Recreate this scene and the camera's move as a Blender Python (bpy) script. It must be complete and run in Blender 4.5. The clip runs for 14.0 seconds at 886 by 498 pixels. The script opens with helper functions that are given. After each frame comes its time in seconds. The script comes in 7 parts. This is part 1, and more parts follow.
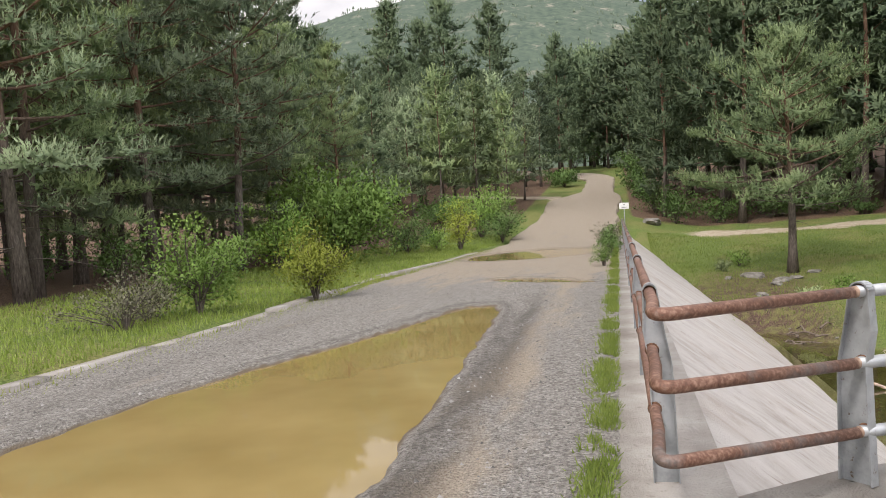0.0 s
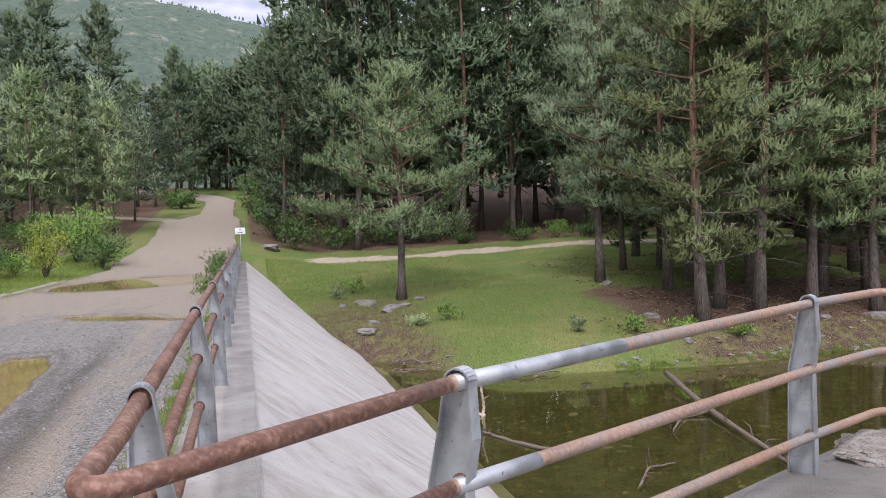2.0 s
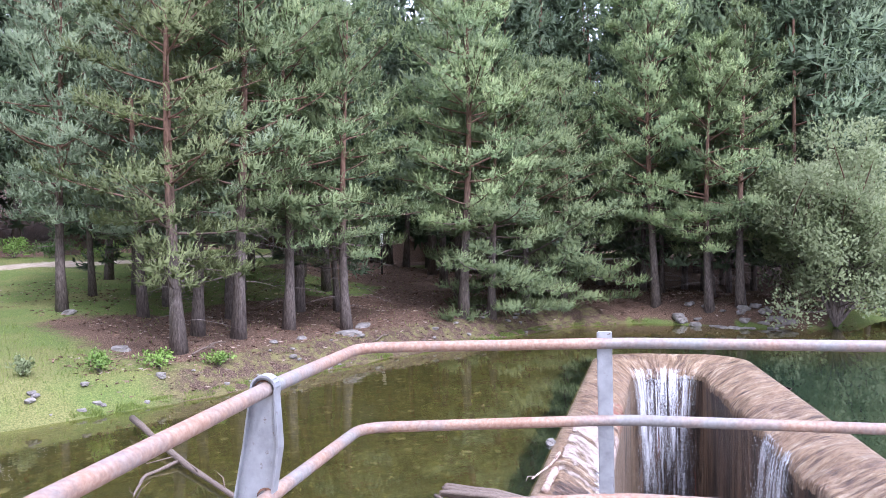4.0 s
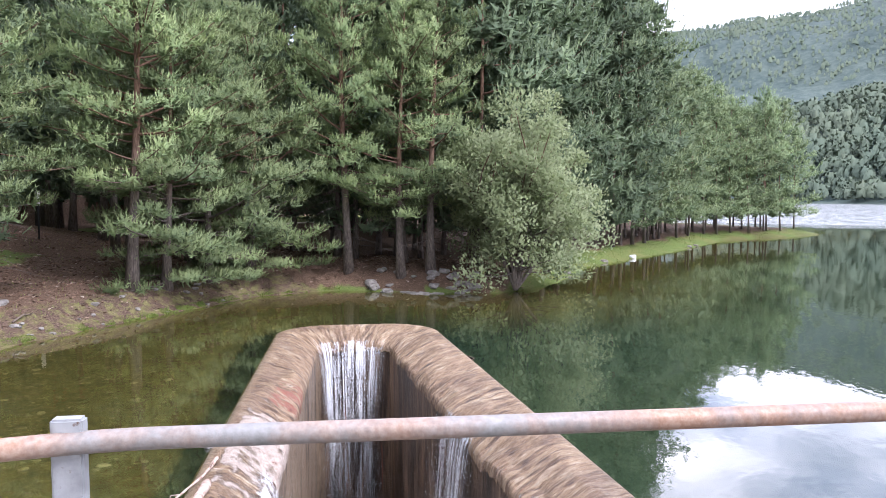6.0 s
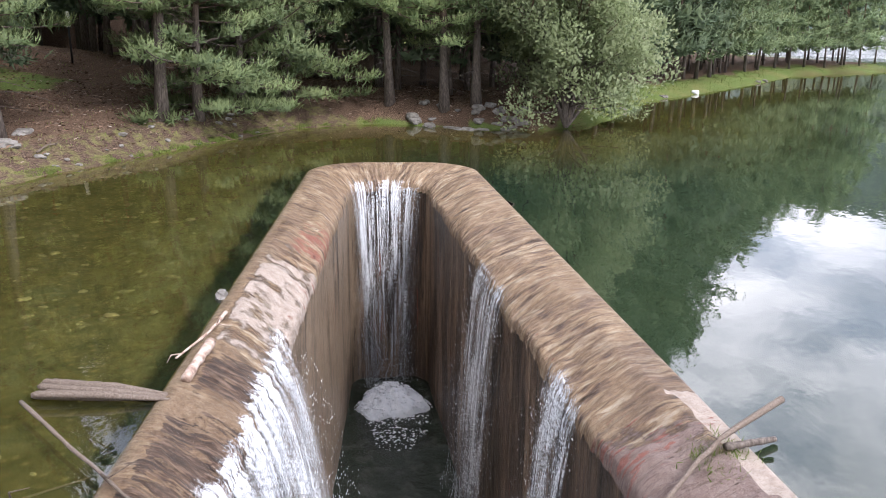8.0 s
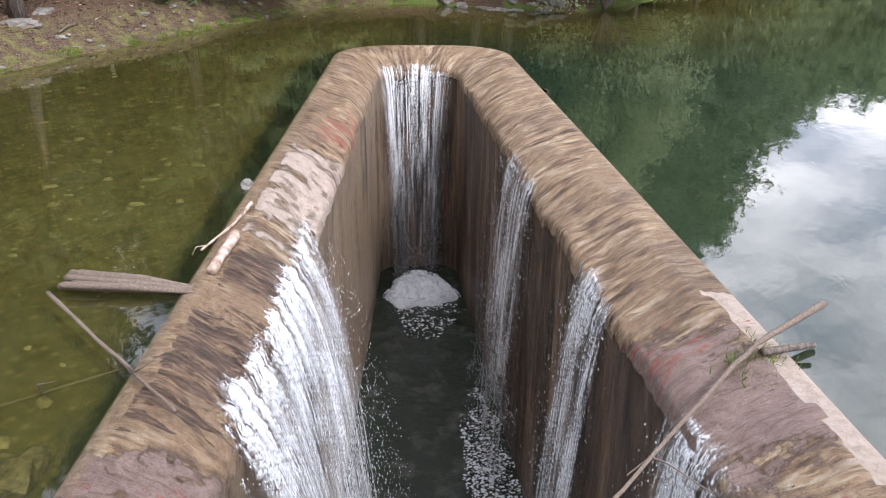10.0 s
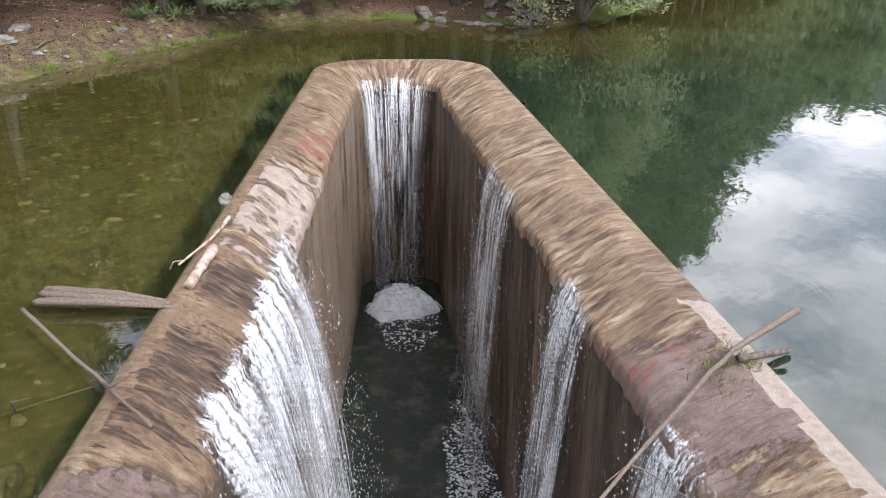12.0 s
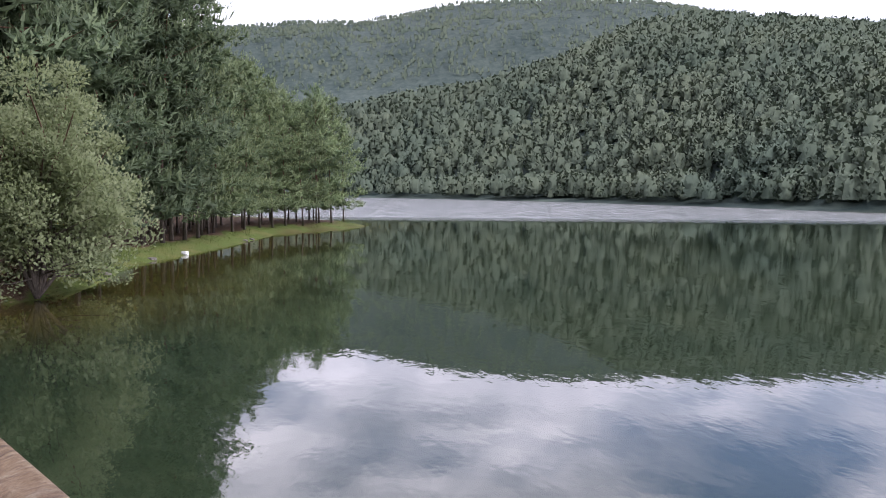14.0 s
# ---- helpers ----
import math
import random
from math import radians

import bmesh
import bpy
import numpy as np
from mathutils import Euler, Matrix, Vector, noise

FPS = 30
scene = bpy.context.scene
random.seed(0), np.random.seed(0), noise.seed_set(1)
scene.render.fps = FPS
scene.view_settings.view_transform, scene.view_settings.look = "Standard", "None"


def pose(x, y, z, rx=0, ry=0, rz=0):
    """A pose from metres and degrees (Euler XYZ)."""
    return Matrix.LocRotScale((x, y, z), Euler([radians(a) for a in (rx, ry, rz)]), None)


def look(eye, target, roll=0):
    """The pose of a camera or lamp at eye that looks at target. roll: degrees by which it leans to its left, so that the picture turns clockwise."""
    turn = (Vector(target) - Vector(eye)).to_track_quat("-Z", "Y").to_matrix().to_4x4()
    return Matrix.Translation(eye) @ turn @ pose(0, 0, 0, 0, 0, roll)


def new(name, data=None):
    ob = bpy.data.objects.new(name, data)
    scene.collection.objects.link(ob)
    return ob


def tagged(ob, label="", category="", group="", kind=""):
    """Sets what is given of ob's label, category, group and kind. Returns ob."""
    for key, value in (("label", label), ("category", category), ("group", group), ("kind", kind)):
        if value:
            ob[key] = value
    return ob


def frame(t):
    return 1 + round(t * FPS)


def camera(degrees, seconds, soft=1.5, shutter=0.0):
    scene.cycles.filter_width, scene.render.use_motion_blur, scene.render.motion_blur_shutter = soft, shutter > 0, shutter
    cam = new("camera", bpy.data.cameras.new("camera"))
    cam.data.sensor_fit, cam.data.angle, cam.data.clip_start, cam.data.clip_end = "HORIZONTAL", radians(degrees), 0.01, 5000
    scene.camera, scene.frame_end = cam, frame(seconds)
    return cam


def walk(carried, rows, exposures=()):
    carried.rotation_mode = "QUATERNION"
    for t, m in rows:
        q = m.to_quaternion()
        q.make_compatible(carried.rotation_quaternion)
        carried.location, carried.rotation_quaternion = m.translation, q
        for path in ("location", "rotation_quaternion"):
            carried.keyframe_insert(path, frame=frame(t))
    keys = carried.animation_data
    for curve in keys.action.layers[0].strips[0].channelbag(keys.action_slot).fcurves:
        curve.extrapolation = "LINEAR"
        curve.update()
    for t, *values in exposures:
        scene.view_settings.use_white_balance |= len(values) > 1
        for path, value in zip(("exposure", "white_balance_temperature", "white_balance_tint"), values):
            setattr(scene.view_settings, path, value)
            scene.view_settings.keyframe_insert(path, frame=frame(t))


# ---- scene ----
cam = camera(58.3, 14.0, soft=0.8)
PATH = [
    (0, (-0.132, -3.646, 1.477), (-0.568, -1.696, 1.407), -3.3),
    (0.5, (0.012, -3.244, 1.487), (-0.184, -1.255, 1.411), -2.5),
    (1, (0.072, -2.825, 1.518), (0.085, -0.826, 1.451), -1.8),
    (1.5, (0.174, -2.423, 1.537), (0.393, -0.436, 1.473), -1.6),
    (2, (0.343, -1.909, 1.542), (0.827, 0.031, 1.489), -1.9),
    (2.5, (0.614, -1.383, 1.557), (1.374, 0.467, 1.524), -1.8),
    (3, (1.117, -0.809, 1.583), (2.176, 0.887, 1.573), -2.0),
    (3.5, (1.482, -0.388, 1.604), (2.798, 1.118, 1.592), -1.8),
    (4, (1.981, -0.026, 1.575), (3.507, 1.266, 1.536), -1.2),
    (4.2, (2.162, 0.079, 1.563), (3.771, 1.266, 1.51), -1.2),
    (6.3, (4.712, 0.615, 1.604), (6.601, 1.252, 1.446), 0.1),
    (6.5, (4.908, 0.655, 1.6), (6.792, 1.301, 1.41), 0.1),
    (7, (5.364, 0.719, 1.6), (7.224, 1.388, 1.3), 0.5),
    (7.5, (5.772, 0.756, 1.618), (7.586, 1.476, 1.18), 0.5),
    (8, (6.053, 0.8, 1.627), (7.821, 1.548, 1.066), 0.7),
    (8.5, (6.238, 0.981, 1.627), (7.965, 1.734, 0.955), 1.0),
    (9, (6.352, 0.975, 1.626), (8.041, 1.732, 0.869), 1.1),
    (11.5, (6.431, 0.921, 1.584), (8.064, 1.699, 0.73), 0.4),
    (12, (6.412, 0.888, 1.596), (8.089, 1.627, 0.796), 0.5),
    (12.5, (6.374, 0.793, 1.588), (8.187, 1.334, 0.938), 0.8),
    (13, (6.481, 0.739, 1.577), (8.41, 0.954, 1.094), 1.5),
    (13.5, (6.671, 0.545, 1.543), (8.641, 0.426, 1.223), 1.0),
    (14, (6.841, 0.218, 1.515), (8.794, -0.185, 1.362), 0.6),
]
walk(cam, [(t, look(eye, target, roll)) for t, eye, target, roll in PATH],
     exposures=[(0, -0.10, 6400, 15), (2, -0.12, 5850, 21), (3, 0.32, 5700, 24), (4, 0.86, 5250, 30), (6.5, 0.66, 5700, 22), (9, 0.40, 5900, 18), (12, 0.36, 5950, 17), (13, 0.26, 5900, 15), (13.5, -0.10, 5850, 20), (14, -0.20, 5850, 26)])

# ---------- light ----------
SUN_FROM = Vector((-0.25, -0.62, 0.80)).normalized()
world = bpy.data.worlds.new("sky")
scene.world = world
world.use_nodes = True
wn = world.node_tree.nodes
wl = world.node_tree.links
wn.clear()
w_out = wn.new("ShaderNodeOutputWorld")
w_bg = wn.new("ShaderNodeBackground")
w_sky = wn.new("ShaderNodeTexSky")
w_sky.sky_type = 'NISHITA'
w_sky.sun_disc = False
w_sky.sun_elevation = math.asin(SUN_FROM.z)
w_sky.sun_rotation = math.atan2(SUN_FROM.x, SUN_FROM.y)
w_sky.dust_density = 2.0
w_tc = wn.new("ShaderNodeTexCoord")
w_map = wn.new("ShaderNodeMapping")
w_map.inputs["Scale"].default_value = (1.0, 1.0, 2.6)
w_map.inputs["Location"].default_value = (0.35, 0.2, 0.1)
w_noise = wn.new("ShaderNodeTexNoise")
w_noise.inputs["Scale"].default_value = 2.3
w_noise.inputs["Detail"].default_value = 7.0
w_noise.inputs["Roughness"].default_value = 0.55
w_ramp = wn.new("ShaderNodeValToRGB")
w_ramp.color_ramp.elements[0].position = 0.34
w_ramp.color_ramp.elements[1].position = 0.50
w_noise2 = wn.new("ShaderNodeTexNoise")
w_noise2.inputs["Scale"].default_value = 5.5
w_noise2.inputs["Detail"].default_value = 6.0
w_cloud = wn.new("ShaderNodeValToRGB")
w_cloud.color_ramp.elements[0].position = 0.3
w_cloud.color_ramp.elements[0].color = (5.0, 5.3, 5.8, 1)
w_cloud.color_ramp.elements[1].position = 0.68
w_cloud.color_ramp.elements[1].color = (14.6, 14.1, 13.6, 1)
w_mix = wn.new("ShaderNodeMix")
w_mix.data_type = 'RGBA'
wl.new(w_tc.outputs["Generated"], w_map.inputs["Vector"])
wl.new(w_map.outputs["Vector"], w_noise.inputs["Vector"])
wl.new(w_map.outputs["Vector"], w_noise2.inputs["Vector"])
wl.new(w_noise.outputs["Fac"], w_ramp.inputs["Fac"])
wl.new(w_noise2.outputs["Fac"], w_cloud.inputs["Fac"])
wl.new(w_ramp.outputs["Color"], w_mix.inputs["Factor"])
wl.new(w_sky.outputs["Color"], w_mix.inputs["A"])
wl.new(w_cloud.outputs["Color"], w_mix.inputs["B"])
# the whole sky is brightened on the lake side, for its reflections
w_dot = wn.new("ShaderNodeVectorMath")
w_dot.operation = 'DOT_PRODUCT'
w_dot.inputs[1].default_value = (0.66, -0.35, 0.66)
wl.new(w_tc.outputs["Generated"], w_dot.inputs[0])
w_glow = wn.new("ShaderNodeMapRange")
w_glow.inputs["From Min"].default_value = -0.2
w_glow.inputs["From Max"].default_value = 1.0
w_glow.inputs["To Min"].default_value = 0.78
w_glow.inputs["To Max"].default_value = 1.95
wl.new(w_dot.outputs["Value"], w_glow.inputs["Value"])
w_scale = wn.new("ShaderNodeVectorMath")
w_scale.operation = 'SCALE'
wl.new(w_mix.outputs["Result"], w_scale.inputs[0])
wl.new(w_glow.outputs["Result"], w_scale.inputs["Scale"])
wl.new(w_scale.outputs["Vector"], w_bg.inputs["Color"])
w_bg.inputs["Strength"].default_value = 0.13
wl.new(w_bg.outputs["Background"], w_out.inputs["Surface"])

sun_data = bpy.data.lights.new("sun", 'SUN')
sun_data.energy = 2.7
sun_data.angle = radians(10)
sun_data.color = (1.0, 0.95, 0.87)
sun = new("sun", sun_data)
sun.matrix_world = look(SUN_FROM * 50, (0, 0, 0))

# ---------- materials ----------


class Mat:
    """A node material with a Principled surface, and short calls to add nodes."""

    def __init__(self, name, rough=0.8, metal=0.0, spec=0.5):
        self.m = bpy.data.materials.new(name)
        self.m.use_nodes = True
        self.n = self.m.node_tree.nodes
        self.l = self.m.node_tree.links
        self.b = self.n["Principled BSDF"]
        self.b.inputs["Roughness"].default_value = rough
        self.b.inputs["Metallic"].default_value = metal
        self.b.inputs["Specular IOR Level"].default_value = spec
        self.tc = self.n.new("ShaderNodeTexCoord")
        self.geo = self.n.new("ShaderNodeNewGeometry")
        self.info = self.n.new("ShaderNodeObjectInfo")

    def link(self, a, b):
        self.l.new(a, b)
        return self

    def coords(self, scale=(1, 1, 1), source=None, rot=(0, 0, 0)):
        mp = self.n.new("ShaderNodeMapping")
        mp.inputs["Scale"].default_value = scale
        mp.inputs["Rotation"].default_value = rot
        self.l.new(source or self.geo.outputs["Position"], mp.inputs["Vector"])
        return mp.outputs["Vector"]

    def noise(self, scale, vec=None, detail=5.0, rough=0.55, distort=0.0):
        t = self.n.new("ShaderNodeTexNoise")
        t.inputs["Scale"].default_value = scale
        t.inputs["Detail"].default_value = detail
        t.inputs["Roughness"].default_value = rough
        t.inputs["Distortion"].default_value = distort
        self.l.new(vec or self.geo.outputs["Position"], t.inputs["Vector"])
        return t.outputs["Fac"]

    def voronoi(self, scale, vec=None, out="Distance", feature='F1'):
        t = self.n.new("ShaderNodeTexVoronoi")
        t.feature = feature
        t.inputs["Scale"].default_value = scale
        self.l.new(vec or self.geo.outputs["Position"], t.inputs["Vector"])
        return t.outputs[out]

    def ramp(self, fac, stops):
        r = self.n.new("ShaderNodeValToRGB")
        el = r.color_ramp.elements
        while len(el) < len(stops):
            el.new(0.5)
        for e, (p, c) in zip(el, stops):
            e.position = p
            e.color = (*c, 1) if len(c) == 3 else c
        self.l.new(fac, r.inputs["Fac"])
        return r.outputs["Color"]

    def mask(self, fac, lo, hi):
        r = self.n.new("ShaderNodeMapRange")
        r.inputs["From Min"].default_value = lo
        r.inputs["From Max"].default_value = hi
        self.l.new(fac, r.inputs["Value"])
        return r.outputs["Result"]

    def mix(self, fac, a, b, mode='MIX'):
        x = self.n.new("ShaderNodeMix")
        x.data_type = 'RGBA'
        x.blend_type = mode
        for v, s in ((fac, "Factor"), (a, "A"), (b, "B")):
            if isinstance(v, (int, float)):
                x.inputs[s].default_value = v
            elif isinstance(v, tuple):
                x.inputs[s].default_value = (*v, 1)
            else:
                self.l.new(v, x.inputs[s])
        return x.outputs["Result"]

    def math(self, op, a, b=0.0):
        x = self.n.new("ShaderNodeMath")
        x.operation = op
        for i, v in enumerate((a, b)):
            if isinstance(v, (int, float)):
                x.inputs[i].default_value = v
            else:
                self.l.new(v, x.inputs[i])
        return x.outputs[0]

    def attr(self, name):
        a = self.n.new("ShaderNodeAttribute")
        a.attribute_name = name
        return a.outputs["Fac"]

    def colour(self, c):
        if isinstance(c, tuple):
            self.b.inputs["Base Color"].default_value = (*c, 1)
        else:
            self.l.new(c, self.b.inputs["Base Color"])
        return self

    def rough(self, f):
        self.l.new(f, self.b.inputs["Roughness"])
        return self

    def bump(self, height, strength=0.5, distance=0.02):
        u = self.n.new("ShaderNodeBump")
        u.inputs["Strength"].default_value = strength
        u.inputs["Distance"].default_value = distance
        self.l.new(height, u.inputs["Height"])
        self.l.new(u.outputs["Normal"], self.b.inputs["Normal"])
        return u


def leafy(name, dark, mid, light, see=0.45, rough=0.6, spread=0.3, patch=0.45, tufts=False):
    """Foliage: a colour for each leaf, tuft and plant, with light passing through. tufts: the plant's tufts differ more than its leaves."""
    k = Mat(name, rough, spec=0.3)
    own = k.math('MULTIPLY', k.geo.outputs["Random Per Island"], 0.15 if tufts else 0.8)
    if tufts:
        own = k.math('ADD', own, k.math('MULTIPLY', k.attr("tone"), 0.42))
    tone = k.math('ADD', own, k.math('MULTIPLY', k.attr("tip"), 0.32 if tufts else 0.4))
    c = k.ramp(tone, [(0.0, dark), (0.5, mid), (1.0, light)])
    big = k.noise(patch, detail=3)
    c = k.mix(spread, c, k.ramp(big, [(0.3, dark), (0.7, light)]))
    hs = k.n.new("ShaderNodeHueSaturation")
    k.l.new(c, hs.inputs["Color"])
    v = k.n.new("ShaderNodeMapRange")
    v.inputs["To Min"].default_value = 0.72
    v.inputs["To Max"].default_value = 1.28
    k.l.new(k.info.outputs["Random"], v.inputs["Value"])
    k.l.new(v.outputs["Result"], hs.inputs["Value"])
    col = hs.outputs["Color"]
    k.colour(col)
    tr = k.n.new("ShaderNodeBsdfTranslucent")
    k.l.new(col, tr.inputs["Color"])
    ms = k.n.new("ShaderNodeMixShader")
    ms.inputs["Fac"].default_value = see
    k.l.new(k.b.outputs["BSDF"], ms.inputs[1])
    k.l.new(tr.outputs["BSDF"], ms.inputs[2])
    k.l.new(ms.outputs["Shader"], k.n["Material Output"].inputs["Surface"])
    return k.m


def make_materials():
    M = {}
    M["needles_dark"] = leafy("needles_dark", (0.073, 0.113, 0.068), (0.139, 0.196, 0.103), (0.264, 0.324, 0.156), see=0.4, tufts=True)
    M["needles"] = leafy("needles", (0.129, 0.194, 0.095), (0.244, 0.323, 0.139), (0.451, 0.513, 0.22), see=0.4, tufts=True)
    M["needles_mid"] = leafy("needles_mid", (0.109, 0.169, 0.087), (0.207, 0.279, 0.132), (0.396, 0.462, 0.21), see=0.4, tufts=True)
    M["needles_pale"] = leafy("needles_pale", (0.15, 0.19, 0.08), (0.28, 0.34, 0.13), (0.44, 0.49, 0.21), see=0.4, tufts=True)
    M["needles_grey"] = leafy("needles_grey", (0.176, 0.24, 0.145), (0.276, 0.348, 0.198), (0.41, 0.478, 0.273), see=0.4, tufts=True)
    M["willow_leaf"] = leafy("willow_leaf", (0.26, 0.33, 0.15), (0.42, 0.50, 0.235), (0.60, 0.66, 0.40), 0.5, 0.5, tufts=True)
    M["bush_leaf"] = leafy("bush_leaf", (0.143, 0.247, 0.058), (0.264, 0.42, 0.09), (0.396, 0.539, 0.132), 0.4, 0.5, tufts=True)
    M["lime_leaf"] = leafy("lime_leaf", (0.207, 0.265, 0.04), (0.374, 0.44, 0.061), (0.546, 0.567, 0.105), 0.4, 0.5, tufts=True)
    M["dark_leaf"] = leafy("dark_leaf", (0.07, 0.14, 0.039), (0.138, 0.237, 0.062), (0.209, 0.308, 0.088), 0.35, 0.5, tufts=True)
    M["grey_twig_leaf"] = leafy("grey_twig_leaf", (0.11, 0.11, 0.07), (0.18, 0.18, 0.11), (0.27, 0.26, 0.17), 0.3, 0.7)
    M["grass_blade"] = leafy("grass_blade", (0.10, 0.15, 0.03), (0.20, 0.27, 0.055), (0.34, 0.39, 0.11), 0.4, 0.5)
    M["verge_blade"] = leafy("verge_blade", (0.15, 0.22, 0.04), (0.28, 0.38, 0.07), (0.45, 0.50, 0.14), 0.4, 0.5)
    # haze over the far hills is put into this paler green
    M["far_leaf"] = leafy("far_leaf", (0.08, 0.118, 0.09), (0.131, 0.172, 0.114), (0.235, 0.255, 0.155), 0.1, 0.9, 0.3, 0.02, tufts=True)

    k = Mat("bark", 0.9, spec=0.2)
    v = k.coords((7, 7, 1.6), k.tc.outputs["Object"])
    f = k.noise(3.0, v, 6, 0.65)
    hgt = k.n.new("ShaderNodeSeparateXYZ")
    k.l.new(k.tc.outputs["Object"], hgt.inputs["Vector"])
    low = k.ramp(f, [(0.3, (0.05, 0.04, 0.034)), (0.55, (0.15, 0.125, 0.105)), (0.75, (0.25, 0.215, 0.185))])
    high = k.ramp(f, [(0.3, (0.075, 0.045, 0.032)), (0.55, (0.20, 0.12, 0.08)), (0.8, (0.30, 0.20, 0.14))])
    k.colour(k.mix(k.mask(hgt.outputs["Z"], 3.2, 6.0), low, high))
    k.bump(f, 0.9, 0.03)
    M["bark"] = k.m

    k = Mat("dead_wood", 0.75, spec=0.3)
    v = k.coords((3, 3, 3), k.tc.outputs["Object"])
    f = k.noise(16.0, v, detail=8, rough=0.75)
    k.colour(k.ramp(f, [(0.30, (0.06, 0.042, 0.03)), (0.5, (0.15, 0.115, 0.088)), (0.72, (0.28, 0.24, 0.20))]))
    k.bump(f, 0.6, 0.01)
    M["dead_wood"] = k.m
    k = Mat("pale_wood", 0.7, spec=0.3)
    f = k.noise(8.0, detail=5, rough=0.6)
    k.colour(k.ramp(f, [(0.35, (0.24, 0.16, 0.12)), (0.5, (0.42, 0.32, 0.255)), (0.68, (0.58, 0.49, 0.42))]))
    k.bump(f, 0.5, 0.008)
    M["pale_wood"] = k.m

    # ground: grass, forest litter, bare track, lake bed and far slopes, mixed by what grows there
    k = Mat("ground", 0.95, spec=0.15)
    n1, n2, n3 = k.noise(0.35, detail=6), k.noise(2.6, detail=6, rough=0.65), k.noise(22.0, detail=5, rough=0.7)
    grass = k.mix(k.mask(n1, 0.45, 0.62), k.ramp(n3, [(0.32, (0.05, 0.072, 0.02)), (0.5, (0.115, 0.16, 0.04)), (0.7, (0.21, 0.24, 0.075))]),
                  k.ramp(n3, [(0.32, (0.075, 0.082, 0.028)), (0.5, (0.165, 0.175, 0.055)), (0.7, (0.27, 0.25, 0.105))]))
    litter = k.ramp(n3, [(0.34, (0.035, 0.022, 0.014)), (0.5, (0.12, 0.077, 0.05)), (0.68, (0.28, 0.20, 0.14))])
    track = k.ramp(n2, [(0.25, (0.30, 0.24, 0.17)), (0.6, (0.42, 0.36, 0.27)), (0.85, (0.50, 0.45, 0.37))])
    bank = k.mix(k.mask(n2, 0.45, 0.6), k.ramp(n3, [(0.36, (0.035, 0.022, 0.015)), (0.52, (0.10, 0.066, 0.047)), (0.68, (0.25, 0.185, 0.14))]), k.ramp(n3, [(0.3, (0.09, 0.085, 0.03)), (0.7, (0.22, 0.20, 0.085))]))
    stone = k.voronoi(5.5, out="Distance")
    bed = k.mix(0.28, k.ramp(n2, [(0.3, (0.055, 0.048, 0.018)), (0.6, (0.13, 0.108, 0.045)), (0.85, (0.21, 0.175, 0.075))]),
                k.ramp(stone, [(0.1, (0.34, 0.28, 0.14)), (0.3, (0.12, 0.10, 0.04)), (0.6, (0.07, 0.06, 0.025))]))
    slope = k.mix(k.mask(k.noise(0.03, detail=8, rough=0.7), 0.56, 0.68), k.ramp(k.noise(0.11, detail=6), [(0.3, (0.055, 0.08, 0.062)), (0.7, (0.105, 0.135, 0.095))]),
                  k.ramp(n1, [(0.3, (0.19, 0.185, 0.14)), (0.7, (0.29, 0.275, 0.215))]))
    # bluish tones put distance haze into the colour of the wooded slopes
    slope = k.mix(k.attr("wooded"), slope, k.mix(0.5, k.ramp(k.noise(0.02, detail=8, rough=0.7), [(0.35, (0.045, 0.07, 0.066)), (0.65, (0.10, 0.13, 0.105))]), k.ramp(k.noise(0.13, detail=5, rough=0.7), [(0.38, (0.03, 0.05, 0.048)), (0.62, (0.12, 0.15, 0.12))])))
    wob = k.math('MULTIPLY', k.math('SUBTRACT', n2, 0.5), 0.9)

    def soft(name):
        return k.mask(k.math('ADD', k.attr(name), wob), 0.35, 0.65)
    c = k.mix(soft("litter"), grass, litter)
    c = k.mix(soft("bank"), c, bank)
    c = k.mix(soft("track"), c, track)
    c = k.mix(k.attr("bed"), c, bed)
    c = k.mix(k.attr("slope"), c, slope)
    k.colour(c)
    k.bump(k.math('ADD', n3, n2), 0.7, 0.05)
    M["ground"] = k.m

    k = Mat("gravel", 0.92, spec=0.25)
    st = k.voronoi(30.0, out="Color")
    st2 = k.voronoi(60.0)
    nn, ll, bg = k.noise(40.0, detail=6, rough=0.7), k.noise(1.3, k.coords((1.6, 0.35, 1)), 5, 0.6), k.noise(0.35, detail=4)
    grey = k.ramp(nn, [(0.32, (0.05, 0.046, 0.040)), (0.5, (0.225, 0.205, 0.178)), (0.66, (0.48, 0.45, 0.40))])
    grey = k.mix(0.32, grey, k.ramp(st, [(0.2, (0.13, 0.122, 0.11)), (0.8, (0.52, 0.50, 0.46))]))
    earth = k.ramp(nn, [(0.28, (0.17, 0.135, 0.10)), (0.5, (0.36, 0.305, 0.235)), (0.75, (0.53, 0.47, 0.385))])
    mud = k.attr("mud")
    c = k.mix(k.mask(k.math('ADD', ll, k.math('MULTIPLY', k.attr("earth"), 0.5)), 0.62, 0.82), grey, earth)
    c = k.mix(k.math('MULTIPLY', k.attr("damp"), k.mask(ll, 0.30, 0.5)), c, k.mix(0.6, c, (0.05, 0.042, 0.033)))
    c = k.mix(k.mask(k.math('ADD', mud, k.math('MULTIPLY', k.math('SUBTRACT', ll, 0.5), 0.6)), 0.45, 0.75), c, (0.16, 0.125, 0.085))
    k.colour(c)
    k.bump(k.math('ADD', nn, st2), 0.9, 0.03)
    M["gravel"] = k.m

    k = Mat("pebble", 0.85, spec=0.3)
